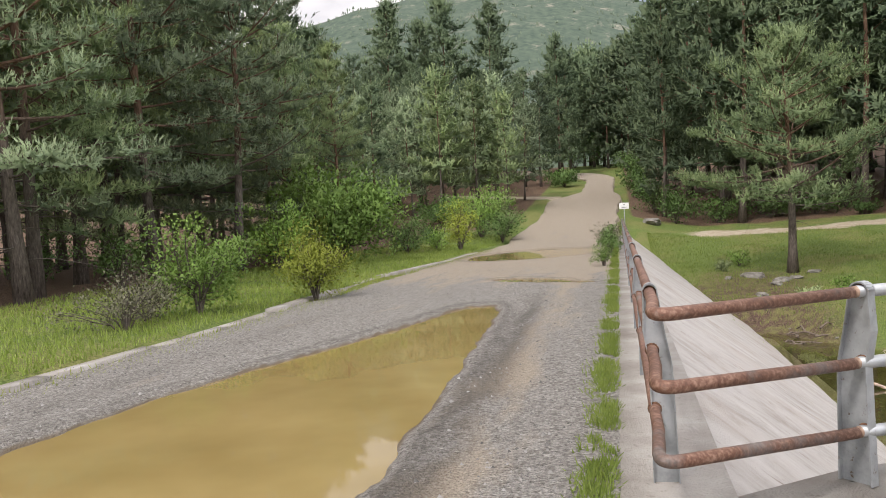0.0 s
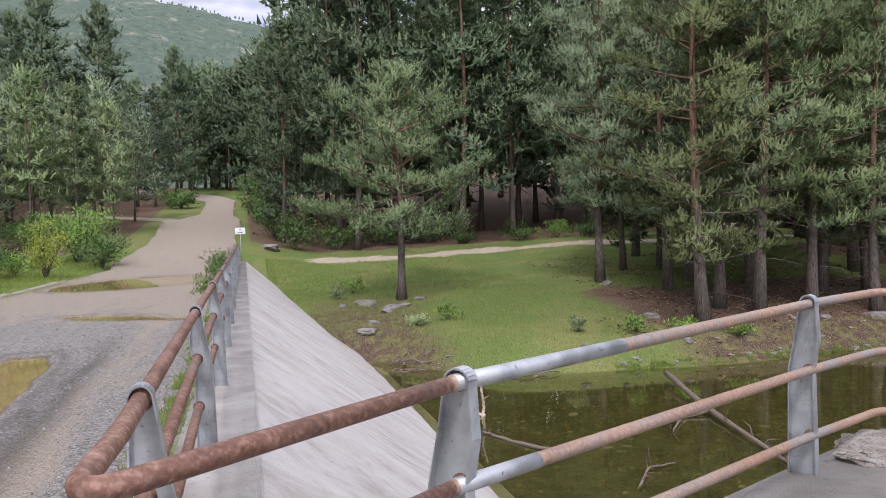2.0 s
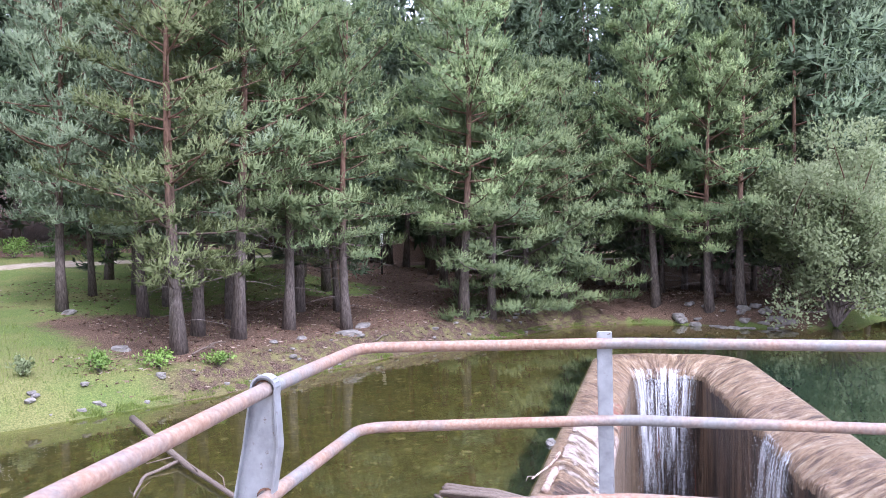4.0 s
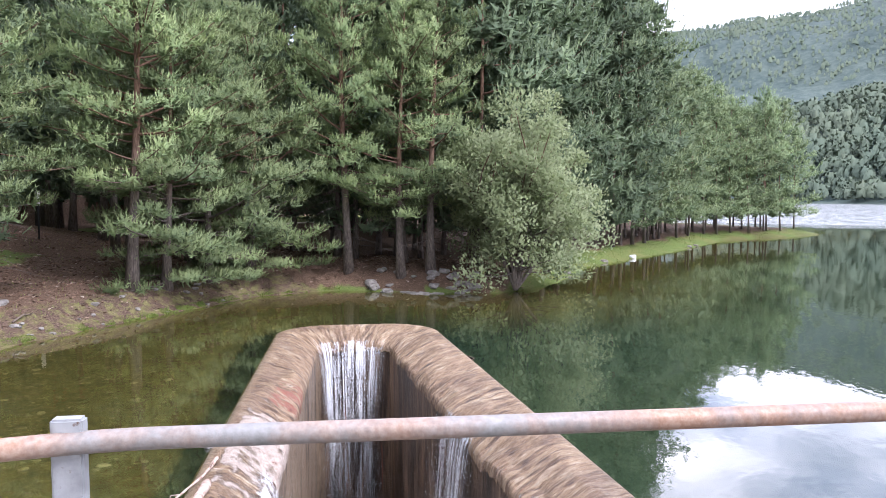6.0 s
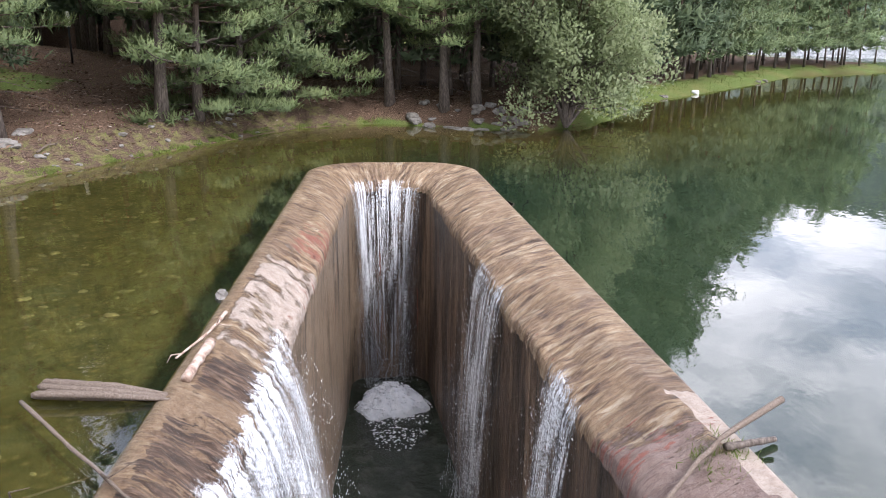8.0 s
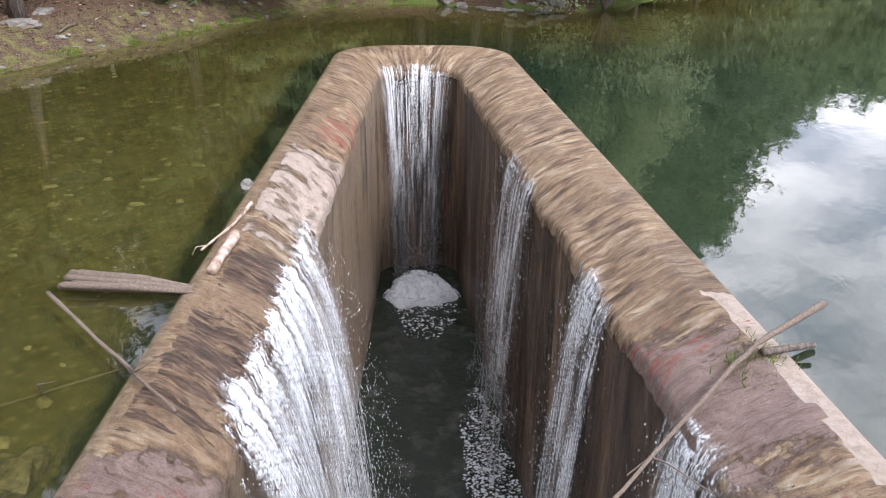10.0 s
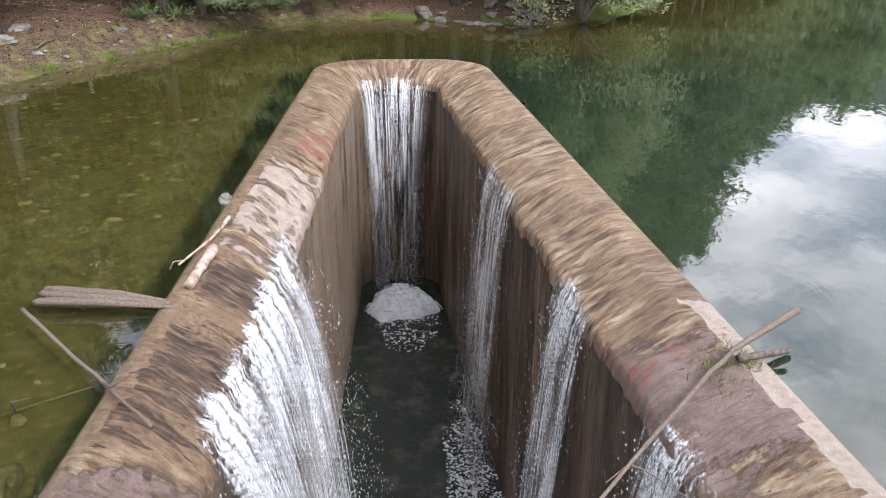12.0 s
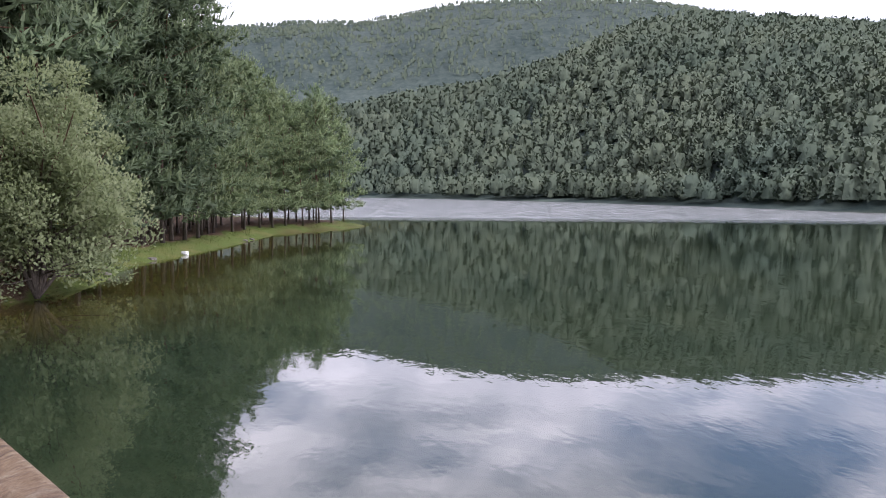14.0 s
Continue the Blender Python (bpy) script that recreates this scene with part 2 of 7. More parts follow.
    k.colour(k.ramp(k.geo.outputs["Random Per Island"], [(0.0, (0.10, 0.095, 0.085)), (0.5, (0.22, 0.21, 0.195)), (1.0, (0.38, 0.365, 0.34))]))
    M["pebble"] = k.m

    k = Mat("wet_rock", 0.6, spec=0.4)
    f = k.noise(9.0, detail=7, rough=0.7)
    k.colour(k.ramp(f, [(0.35, (0.045, 0.036, 0.024)), (0.65, (0.19, 0.155, 0.105))]))
    k.bump(f, 0.8, 0.03)
    M["wet_rock"] = k.m
    k = Mat("bed_stone", 0.9, spec=0.2)
    k.colour(k.mix(0.4, k.ramp(k.geo.outputs["Random Per Island"], [(0.0, (0.08, 0.068, 0.034)), (0.6, (0.17, 0.145, 0.075)), (1.0, (0.32, 0.28, 0.17))]), k.ramp(k.noise(14.0), [(0.35, (0.09, 0.075, 0.04)), (0.65, (0.3, 0.26, 0.15))])))
    M["bed_stone"] = k.m

    k = Mat("litter_bits", 0.9, spec=0.2)
    k.colour(k.ramp(k.geo.outputs["Random Per Island"], [(0.0, (0.04, 0.024, 0.016)), (0.5, (0.15, 0.09, 0.06)), (0.85, (0.28, 0.19, 0.13)), (1.0, (0.45, 0.38, 0.31))]))
    M["litter_bits"] = k.m

    k = Mat("rock", 0.85, spec=0.3)
    a, b2 = k.noise(4.0, detail=7, rough=0.65), k.noise(19.0, detail=5)
    k.colour(k.mix(k.mask(b2, 0.55, 0.7), k.ramp(a, [(0.3, (0.13, 0.118, 0.105)), (0.6, (0.27, 0.25, 0.225)), (0.8, (0.42, 0.40, 0.37))]), (0.16, 0.17, 0.10)))
    k.bump(k.math('ADD', a, b2), 0.8, 0.04)
    M["rock"] = k.m

    # pale weathered facing of the dam, streaked down the slope
    k = Mat("pale_concrete", 0.85, spec=0.3)
    uv = k.tc.outputs["UV"]
    s1 = k.noise(1.0, k.coords((1.3, 0.5, 1), uv, (0, 0, 0.42)), 9, 0.72, 0.8)
    s2 = k.noise(1.0, k.coords((0.5, 0.35, 1), uv), 5, 0.6)
    s3 = k.noise(30.0, detail=5, rough=0.7)
    c = k.ramp(s1, [(0.30, (0.31, 0.28, 0.25)), (0.46, (0.425, 0.40, 0.37)), (0.68, (0.50, 0.48, 0.45))])
    c = k.mix(k.math('MULTIPLY', k.mask(s2, 0.48, 0.68), 0.6), c, (0.37, 0.315, 0.27))
    thin = k.noise(1.0, k.coords((14.0, 0.8, 1), uv, (0, 0, 0.42)), 6, 0.7, 0.3)
    c = k.mix(k.math('MULTIPLY', k.mask(thin, 0.60, 0.68), 0.3), c, (0.52, 0.495, 0.46))
    crack = k.noise(1.0, k.coords((7.0, 0.9, 1), uv, (0, 0, 0.42)), 6, 0.7, 0.4)
    c = k.mix(k.math('MULTIPLY', k.mask(crack, 0.62, 0.66), 0.7), c, (0.20, 0.15, 0.125))
    blot = k.noise(1.6, detail=8, rough=0.7)
    c = k.mix(k.math('MULTIPLY', k.mask(blot, 0.54, 0.66), 0.45), c, (0.25, 0.215, 0.18))
    c = k.mix(k.math('MULTIPLY', k.mask(s3, 0.60, 0.74), 0.5), c, (0.24, 0.215, 0.19))
    k.colour(c)
    k.bump(k.math('ADD', k.math('ADD', s1, thin), s3), 0.7, 0.03)
    M["pale_concrete"] = k.m

    k = Mat("concrete", 0.9, spec=0.25)
    a, b2, c3 = k.noise(1.4, detail=6), k.noise(13.0, detail=6, rough=0.7), k.noise(55.0, detail=3)
    c = k.ramp(a, [(0.3, (0.25, 0.22, 0.19)), (0.55, (0.37, 0.345, 0.31)), (0.75, (0.47, 0.45, 0.415))])
    c = k.mix(k.mask(b2, 0.58, 0.72), c, (0.20, 0.17, 0.145))
    k.colour(c)
    k.bump(k.math('ADD', b2, c3), 0.7, 0.02)
    M["concrete"] = k.m

    k = Mat("rough_mortar", 0.95, spec=0.2)
    a, b2 = k.noise(7.0, detail=8, rough=0.75), k.noise(60.0, detail=5, rough=0.75)
    c = k.ramp(a, [(0.32, (0.24, 0.20, 0.16)), (0.5, (0.42, 0.375, 0.32)), (0.68, (0.55, 0.515, 0.46))])
    k.colour(k.mix(k.math('MULTIPLY', k.mask(b2, 0.48, 0.40), 0.7), c, (0.10, 0.08, 0.06)))
    k.bump(k.math('ADD', a, b2), 1.0, 0.03)
    M["rough_mortar"] = k.m

    # wet, stained spillway stone: u along the crest, v across it
    k = Mat("wet_stone", 0.45, spec=0.5)
    uv = k.tc.outputs["UV"]

    def warped(amount, scale):
        x = k.mix(amount, uv, k.n.new("ShaderNodeTexNoise").outputs["Color"])
        w = x.node.inputs["B"].links[0].from_node
        w.inputs["Scale"].default_value = scale
        w.inputs["Detail"].default_value = 9.0
        w.inputs["Roughness"].default_value = 0.72
        k.l.new(uv, w.inputs["Vector"])
        return x

    def channel(c, name):
        sp = k.n.new("ShaderNodeSeparateColor")
        k.l.new(c, sp.inputs["Color"])
        return sp.outputs[name]
    bent, frayed = warped(0.10, 1.8), warped(0.055, 3.5)
    slant = (0, 0, 0.36)
    grit = k.noise(1.0, k.coords((60.0, 50.0, 1), uv), 5, 0.75)
    crumb = k.noise(1.0, k.coords((9.0, 8.0, 1), uv), 9, 0.78)
    stroke = k.noise(1.0, k.coords((5.5, 1.25, 1), frayed, slant), 6, 0.66)
    hatch = k.noise(1.0, k.coords((13.0, 2.2, 1), frayed, slant), 5, 0.66)
    thin = k.noise(1.0, k.coords((34.0, 3.0, 1), frayed, (0, 0, 0.2)), 4, 0.6)
    broad = k.noise(1.0, k.coords((0.6, 0.8, 1), bent), 6, 0.65)
    patch = k.noise(1.0, k.coords((1.6, 1.2, 1), bent), 9, 0.74)
    even = k.attr("even")
    # tan crust whose flakes show umber below and wear pale above
    crust = k.ramp(k.math('ADD', k.math('MULTIPLY', stroke, 0.62), k.math('MULTIPLY', hatch, 0.38)), [(0.40, (0.045, 0.026, 0.016)), (0.445, (0.13, 0.078, 0.047)), (0.48, (0.225, 0.142, 0.078)), (0.515, (0.335, 0.23, 0.13)), (0.55, (0.41, 0.31, 0.195)), (0.59, (0.50, 0.41, 0.295))])
    dull = k.ramp(crumb, [(0.30, (0.11, 0.064, 0.035)), (0.48, (0.245, 0.16, 0.09)), (0.70, (0.41, 0.305, 0.195))])
    base = k.mix(k.math('MULTIPLY', k.mask(patch, 0.44, 0.56), 0.8), crust, dull)
    base = k.mix(k.math('MULTIPLY', k.mask(broad, 0.50, 0.60), 0.5), base, k.ramp(hatch, [(0.4, (0.055, 0.03, 0.019)), (0.6, (0.19, 0.115, 0.072))]))
    # smooth plum and mauve slabs with fine drawn lines
    plum = k.ramp(crumb, [(0.30, (0.155, 0.098, 0.083)), (0.5, (0.235, 0.165, 0.14)), (0.70, (0.33, 0.255, 0.225))])
    plum = k.mix(k.math('MULTIPLY', k.mask(thin, 0.44, 0.40), 0.6), plum, (0.09, 0.05, 0.042))
    plummy = k.mask(k.math('ADD', k.attr("plum"), k.math('MULTIPLY', k.math('SUBTRACT', patch, 0.5), 1.5)), 0.46, 0.52)
    base = k.mix(k.math('MULTIPLY', plummy, 0.9), base, plum)
    base = k.mix(k.math('MULTIPLY', even, 0.75), base, dull)
    # dark lifted slabs
    dark_slab = k.mask(k.math('ADD', k.attr("slabs"), k.math('MULTIPLY', k.math('SUBTRACT', stroke, 0.5), 3.4)), 0.52, 0.58)
    base = k.mix(k.math('MULTIPLY', dark_slab, 0.9), base, k.ramp(hatch, [(0.40, (0.03, 0.018, 0.013)), (0.52, (0.085, 0.048, 0.031)), (0.62, (0.21, 0.135, 0.092))]))
    # bare pale concrete
    pale = k.mask(k.math('ADD', k.attr("pale"), k.math('MULTIPLY', k.math('SUBTRACT', patch, 0.5), 1.2)), 0.50, 0.56)
    base = k.mix(k.math('MULTIPLY', pale, 0.92), base, k.ramp(crumb, [(0.3, (0.33, 0.25, 0.195)), (0.5, (0.47, 0.385, 0.315)), (0.7, (0.58, 0.51, 0.44))]))
    red = k.mask(k.math('ADD', k.math('ADD', k.math('MULTIPLY', hatch, 0.55), k.math('MULTIPLY', patch, 0.45)), k.math('MULTIPLY', k.math('SUBTRACT', k.attr("rust"), 0.75), 0.15)), 0.535, 0.555)
    base = k.mix(k.math('MULTIPLY', red, 0.8), base, k.ramp(grit, [(0.3, (0.15, 0.036, 0.024)), (0.7, (0.38, 0.13, 0.085))]))
    moss = k.mask(k.math('ADD', k.attr("moss"), k.math('MULTIPLY', k.math('SUBTRACT', patch, 0.5), 1.6)), 0.5, 0.8)
    base = k.mix(k.math('MULTIPLY', moss, 0.4), base, k.ramp(crumb, [(0.38, (0.07, 0.055, 0.022)), (0.62, (0.22, 0.185, 0.095))]))
    base = k.mix(k.math('MULTIPLY', k.mask(grit, 0.58, 0.64), 0.45), base, (0.52, 0.46, 0.38))
    k.colour(k.mix(k.math('MULTIPLY', k.mask(grit, 0.44, 0.38), 0.6), base, (0.035, 0.023, 0.016)))
    k.rough(k.ramp(patch, [(0.35, (0.30, 0.30, 0.30)), (0.6, (0.72, 0.72, 0.72))]))
    flakes = k.math('MULTIPLY', k.math('ADD', k.math('MULTIPLY', stroke, 0.9), k.math('MULTIPLY', hatch, 0.5)), k.math('SUBTRACT', 1.0, k.math('MULTIPLY', k.math('MAXIMUM', pale, plummy), 0.7)))
    k.bump(k.math('ADD', flakes, k.math('ADD', k.math('MULTIPLY', dark_slab, 0.25), k.math('ADD', k.math('MULTIPLY', crumb, 0.5), k.math('MULTIPLY', grit, 0.25)))), 1.0, 0.11)
    M["wet_stone"] = k.m

    # inner walls of the shaft: wet, dark, streaked downwards
    k = Mat("shaft_wall", 0.4, spec=0.5)
    w1 = k.noise(1.0, k.coords((1.5, 1.5, 0.16)), 9, 0.72, 0.5)
    w2 = k.noise(1.0, k.coords((9.0, 9.0, 0.7)), 7, 0.75)
    w3 = k.noise(5.0, detail=8, rough=0.75)
    c = k.ramp(w1, [(0.36, (0.020, 0.016, 0.013)), (0.47, (0.075, 0.050, 0.033)), (0.56, (0.17, 0.112, 0.07)), (0.68, (0.33, 0.24, 0.16))])
    # left wall painted paler: tan stone plus the light falling on it
    c = k.mix(k.math('MULTIPLY', k.attr("bare"), k.mask(w1, 0.36, 0.46)), c, k.ramp(w3, [(0.35, (0.20, 0.145, 0.095)), (0.6, (0.36, 0.275, 0.19))]))
    c = k.mix(k.math('MULTIPLY', k.mask(k.noise(1.0, k.coords((2.6, 2.6, 0.35)), 6, 0.7), 0.62, 0.66), 0.6), c, (0.22, 0.07, 0.04))
    c = k.mix(k.math('MULTIPLY', k.mask(w2, 0.53, 0.62), 0.7), c, (0.018, 0.014, 0.011))
    c = k.mix(k.math('MULTIPLY', k.mask(w2, 0.42, 0.36), 0.35), c, (0.24, 0.165, 0.10))
    c = k.mix(k.math('MULTIPLY', k.mask(w3, 0.55, 0.66), 0.5), c, (0.035, 0.026, 0.018))
    k.colour(c)
    k.bump(k.math('ADD', k.math('ADD', w1, w2), w3), 0.9, 0.06)
    M["shaft_wall"] = k.m

    k = Mat("galvanised", 0.5, 0.55, 0.5)
    a, b2 = k.noise(6.0, detail=6, rough=0.65), k.noise(34.0, detail=4)
    c = k.ramp(a, [(0.3, (0.24, 0.25, 0.255)), (0.55, (0.40, 0.415, 0.42)), (0.8, (0.53, 0.545, 0.55))])
    c = k.mix(k.mask(b2, 0.64, 0.74), c, (0.17, 0.115, 0.08))
    k.colour(c)
    k.rough(k.mask(a, 0.0, 1.1))
    k.bump(b2, 0.25, 0.004)
    M["galvanised"] = k.m

    for name, t0, t1 in (("rusty_pipe", 0.30, 0.46), ("worn_pipe", 0.36, 0.52)):
        k = Mat(name, 0.6, 0.25, 0.5)
        a = k.noise(3.2, detail=7, rough=0.7)
        b2 = k.noise(48.0, detail=4)
        c3 = k.noise(0.7, detail=2)
        steel = k.ramp(b2, [(0.3, (0.21, 0.205, 0.19)), (0.7, (0.28, 0.276, 0.262))])
        rust = k.ramp(k.math('ADD', k.math('MULTIPLY', b2, 0.5), k.math('MULTIPLY', a, 0.5)), [(0.34, (0.075, 0.034, 0.022)), (0.5, (0.18, 0.09, 0.058)), (0.66, (0.38, 0.24, 0.175))])
        if name == "worn_pipe":
            rust = k.ramp(k.math('ADD', k.math('MULTIPLY', b2, 0.5), k.math('MULTIPLY', a, 0.5)), [(0.34, (0.19, 0.105, 0.066)), (0.5, (0.30, 0.185, 0.122)), (0.66, (0.40, 0.295, 0.22))])
        k.colour(k.mix(k.mask(k.math('ADD', k.math('MULTIPLY', a, 0.55), k.math('MULTIPLY', c3, 0.45)), t0, t1), steel, rust))
        k.bump(b2, 0.4, 0.004)
        M[name] = k.m

    k = Mat("weld_rust", 0.9, 0.1)
    b2 = k.noise(60.0, detail=4)
    k.colour(k.ramp(b2, [(0.3, (0.06, 0.03, 0.02)), (0.7, (0.22, 0.115, 0.065))]))
    k.bump(b2, 0.8, 0.006)
    M["weld_rust"] = k.m

    # lake: mirror-like skin over murky green water
    k = Mat("lake_water", 0.02, spec=0.5)
    k.b.inputs["IOR"].default_value = 1.33
    k.colour(k.ramp(k.noise(0.08, detail=4), [(0.3, (0.018, 0.036, 0.014)), (0.7, (0.040, 0.056, 0.018))]))
    r1 = k.noise(1.0, k.coords((1.6, 3.0, 1), None, (0, 0, 0.5)), 3, 0.5)
    r2 = k.noise(1.0, k.coords((0.35, 0.7, 1), None, (0, 0, 0.35)), 3, 0.5)
    wind = k.attr("wind")
    u = k.bump(k.math('ADD', k.math('MULTIPLY', r1, k.math('ADD', 0.05, k.math('MULTIPLY', wind, 26.0))), k.math('MULTIPLY', r2, 0.11)), 0.55, 0.10)
    rf = k.n.new("ShaderNodeBsdfRefraction")
    rf.inputs["IOR"].default_value = 1.33
    rf.inputs["Roughness"].default_value = 0.02
    rf.inputs["Color"].default_value = (0.88, 0.88, 0.52, 1)
    k.l.new(u.outputs["Normal"], rf.inputs["Normal"])
    gl = k.n.new("ShaderNodeBsdfGlossy")
    k.l.new(k.math('ADD', 0.012, k.math('MULTIPLY', wind, 0.5)), gl.inputs["Roughness"])
    # in wind, glints and dark ripple streaks are put into the gloss colour
    k.l.new(k.mix(wind, (1.0, 1.0, 1.0), k.ramp(k.noise(1.0, k.coords((0.10, 0.45, 1), None, (0, 0, 0.3)), 6, 0.8), [(0.42, (0.45, 0.47, 0.48)), (0.54, (1.0, 1.0, 1.0))])), gl.inputs["Color"])
    k.l.new(u.outputs["Normal"], gl.inputs["Normal"])
    fr = k.n.new("ShaderNodeFresnel")
    fr.inputs["IOR"].default_value = 1.6
    k.l.new(u.outputs["Normal"], fr.inputs["Normal"])
    df = k.n.new("ShaderNodeBsdfDiffuse")
    k.l.new(k.ramp(k.noise(0.08, detail=4), [(0.3, (0.012, 0.024, 0.014)), (0.7, (0.022, 0.034, 0.016))]), df.inputs["Color"])
    m1 = k.n.new("ShaderNodeMixShader")
    k.l.new(k.math('SUBTRACT', 0.80, k.math('MULTIPLY', k.attr("deep"), 0.75)), m1.inputs["Fac"])
    k.l.new(df.outputs["BSDF"], m1.inputs[1])
    k.l.new(rf.outputs["BSDF"], m1.inputs[2])
    m2 = k.n.new("ShaderNodeMixShader")
    k.l.new(fr.outputs["Fac"], m2.inputs["Fac"])
    k.l.new(m1.outputs["Shader"], m2.inputs[1])
    k.l.new(gl.outputs["BSDF"], m2.inputs[2])
    k.l.new(m2.outputs["Shader"], k.n["Material Output"].inputs["Surface"])
    M["lake_water"] = k.m

    k = Mat("puddle_water", 0.03, spec=0.5)
    k.b.inputs["IOR"].default_value = 1.33
    k.colour(k.ramp(k.noise(0.8, detail=3), [(0.3, (0.215, 0.155, 0.055)), (0.7, (0.29, 0.215, 0.085))]))
    k.bump(k.noise(1.5, detail=2), 0.05, 0.02)
    M["puddle_water"] = k.m

    k = Mat("shaft_water", 0.12, spec=0.5)
    k.b.inputs["IOR"].default_value = 1.33
    f = k.noise(1.6, detail=7, rough=0.7)
    k.colour(k.ramp(f, [(0.5, (0.022, 0.028, 0.018)), (0.66, (0.06, 0.065, 0.05)), (0.8, (0.45, 0.47, 0.46))]))
    k.bump(f, 0.6, 0.15)
    M["shaft_water"] = k.m

    # falling water: white strands that break into drops on the way down
    k = Mat("falling_water", 0.3, spec=0.5)
    k.colour((0.72, 0.745, 0.76))
    uv = k.tc.outputs["UV"]
    a = k.noise(1.0, k.coords((7.0, 0.5, 1), uv), 8, 0.75, 0.4)
    b2 = k.noise(1.0, k.coords((24.0, 30.0, 1), uv), 6, 0.85)
    lace = k.noise(1.0, k.coords((2.2, 1.6, 1), uv), 5, 0.7)
    body = k.math('ADD', k.math('ADD', k.math('MULTIPLY', a, 0.40), k.math('MULTIPLY', b2, 0.42)), k.math('MULTIPLY', lace, 0.18))
    k.l.new(k.math('MINIMUM', k.mask(k.math('ADD', body, k.math('MULTIPLY', k.math('SUBTRACT', k.attr("thick"), 1.0), 0.11)), 0.478, 0.535), k.math('MULTIPLY', k.attr("thick"), 1.6)), k.b.inputs["Alpha"])
    M["falling_water"] = k.m
    k = Mat("droplet", 0.2, spec=0.5)
    k.colour((0.66, 0.69, 0.70))
    M["droplet"] = k.m
    k = Mat("foam", 0.6, spec=0.3)
    f = k.noise(5.0, detail=6, rough=0.7)
    k.colour(k.ramp(f, [(0.3, (0.72, 0.75, 0.765)), (0.6, (0.88, 0.89, 0.89))]))
    k.bump(f, 0.5, 0.05)
    M["foam"] = k.m

    k = Mat("sign_white", 0.5)
    k.colour(k.ramp(k.noise(9.0), [(0.3, (0.70, 0.70, 0.69)), (0.7, (0.82, 0.82, 0.81))]))
    M["sign_white"] = k.m
    k = Mat("ink", 0.6)
    k.colour((0.06, 0.06, 0.065))
    M["ink"] = k.m
    k = Mat("car_paint", 0.25, 0.2, 0.6)
    k.colour(k.ramp(k.noise(3.0), [(0.3, (0.010, 0.013, 0.02)), (0.7, (0.016, 0.02, 0.03))]))
    M["car_paint"] = k.m
    k = Mat("car_glass", 0.08, spec=0.8)
    k.colour((0.03, 0.04, 0.05))
    M["car_glass"] = k.m
    k = Mat("rubber", 0.85)
    k.colour((0.02, 0.02, 0.02))
    M["rubber"] = k.m
    return M


M = make_materials()

# ---------- building helpers ----------


def np_mesh(name, verts, faces, mat, uv=None, attrs=None, smooth=False, normals=None):
    """A mesh from arrays: vertices (n,3), faces (m,3) or (m,4). normals: shading directions, one for each vertex."""
    verts = np.asarray(verts, np.float32)
    faces = np.asarray(faces, np.int32)
    if normals is not None:
        a, b, c = (verts[faces[:, q]] for q in range(3))
        away = np.einsum("ij,ij->i", np.cross(b - a, c - a), normals[faces[:, 0]]) < 0
        faces[away] = faces[away][:, ::-1]
        smooth = True
    me = bpy.data.meshes.new(name)
    k = faces.shape[1]
    me.vertices.add(len(verts))
    me.vertices.foreach_set("co", verts.ravel())
    me.loops.add(faces.size)
    me.loops.foreach_set("vertex_index", faces.ravel())
    me.polygons.add(len(faces))
    me.polygons.foreach_set("loop_start", np.arange(0, faces.size, k, dtype=np.int32))
    if uv is not None:
        layer = me.uv_layers.new(name="UVMap")
        layer.data.foreach_set("uv", np.asarray(uv, np.float32)[faces.ravel()].ravel())
    for key, val in (attrs or {}).items():
        at = me.attributes.new(key, 'FLOAT', 'POINT')
        at.data.foreach_set("value", np.asarray(val, np.float32).ravel())
    me.update(calc_edges=True)
    if smooth:
        me.polygons.foreach_set("use_smooth", np.ones(len(faces), bool))
    if normals is not None:
        me.normals_split_custom_set_from_vertices(np.asarray(normals, np.float32))
    me.materials.append(mat)
    return me


def bm_mesh(name, bm, mat, smooth=False):
    me = bpy.data.meshes.new(name)
    bm.normal_update()
    bm.to_mesh(me)
    bm.free()
    if smooth:
        for p in me.polygons:
            p.use_smooth = True
    me.materials.append(mat)
    return me


def thing(name, label, category, group="", kind="", at=(0, 0, 0), mesh=None):
    ob = new(name, mesh)
    ob.location = at
    return tagged(ob, label, category, group, kind)


def part(name, mesh, parent, label="", at=(0, 0, 0)):
    ob = new(name, mesh)
    ob.parent = parent
    ob.location = at
    return tagged(ob, label)


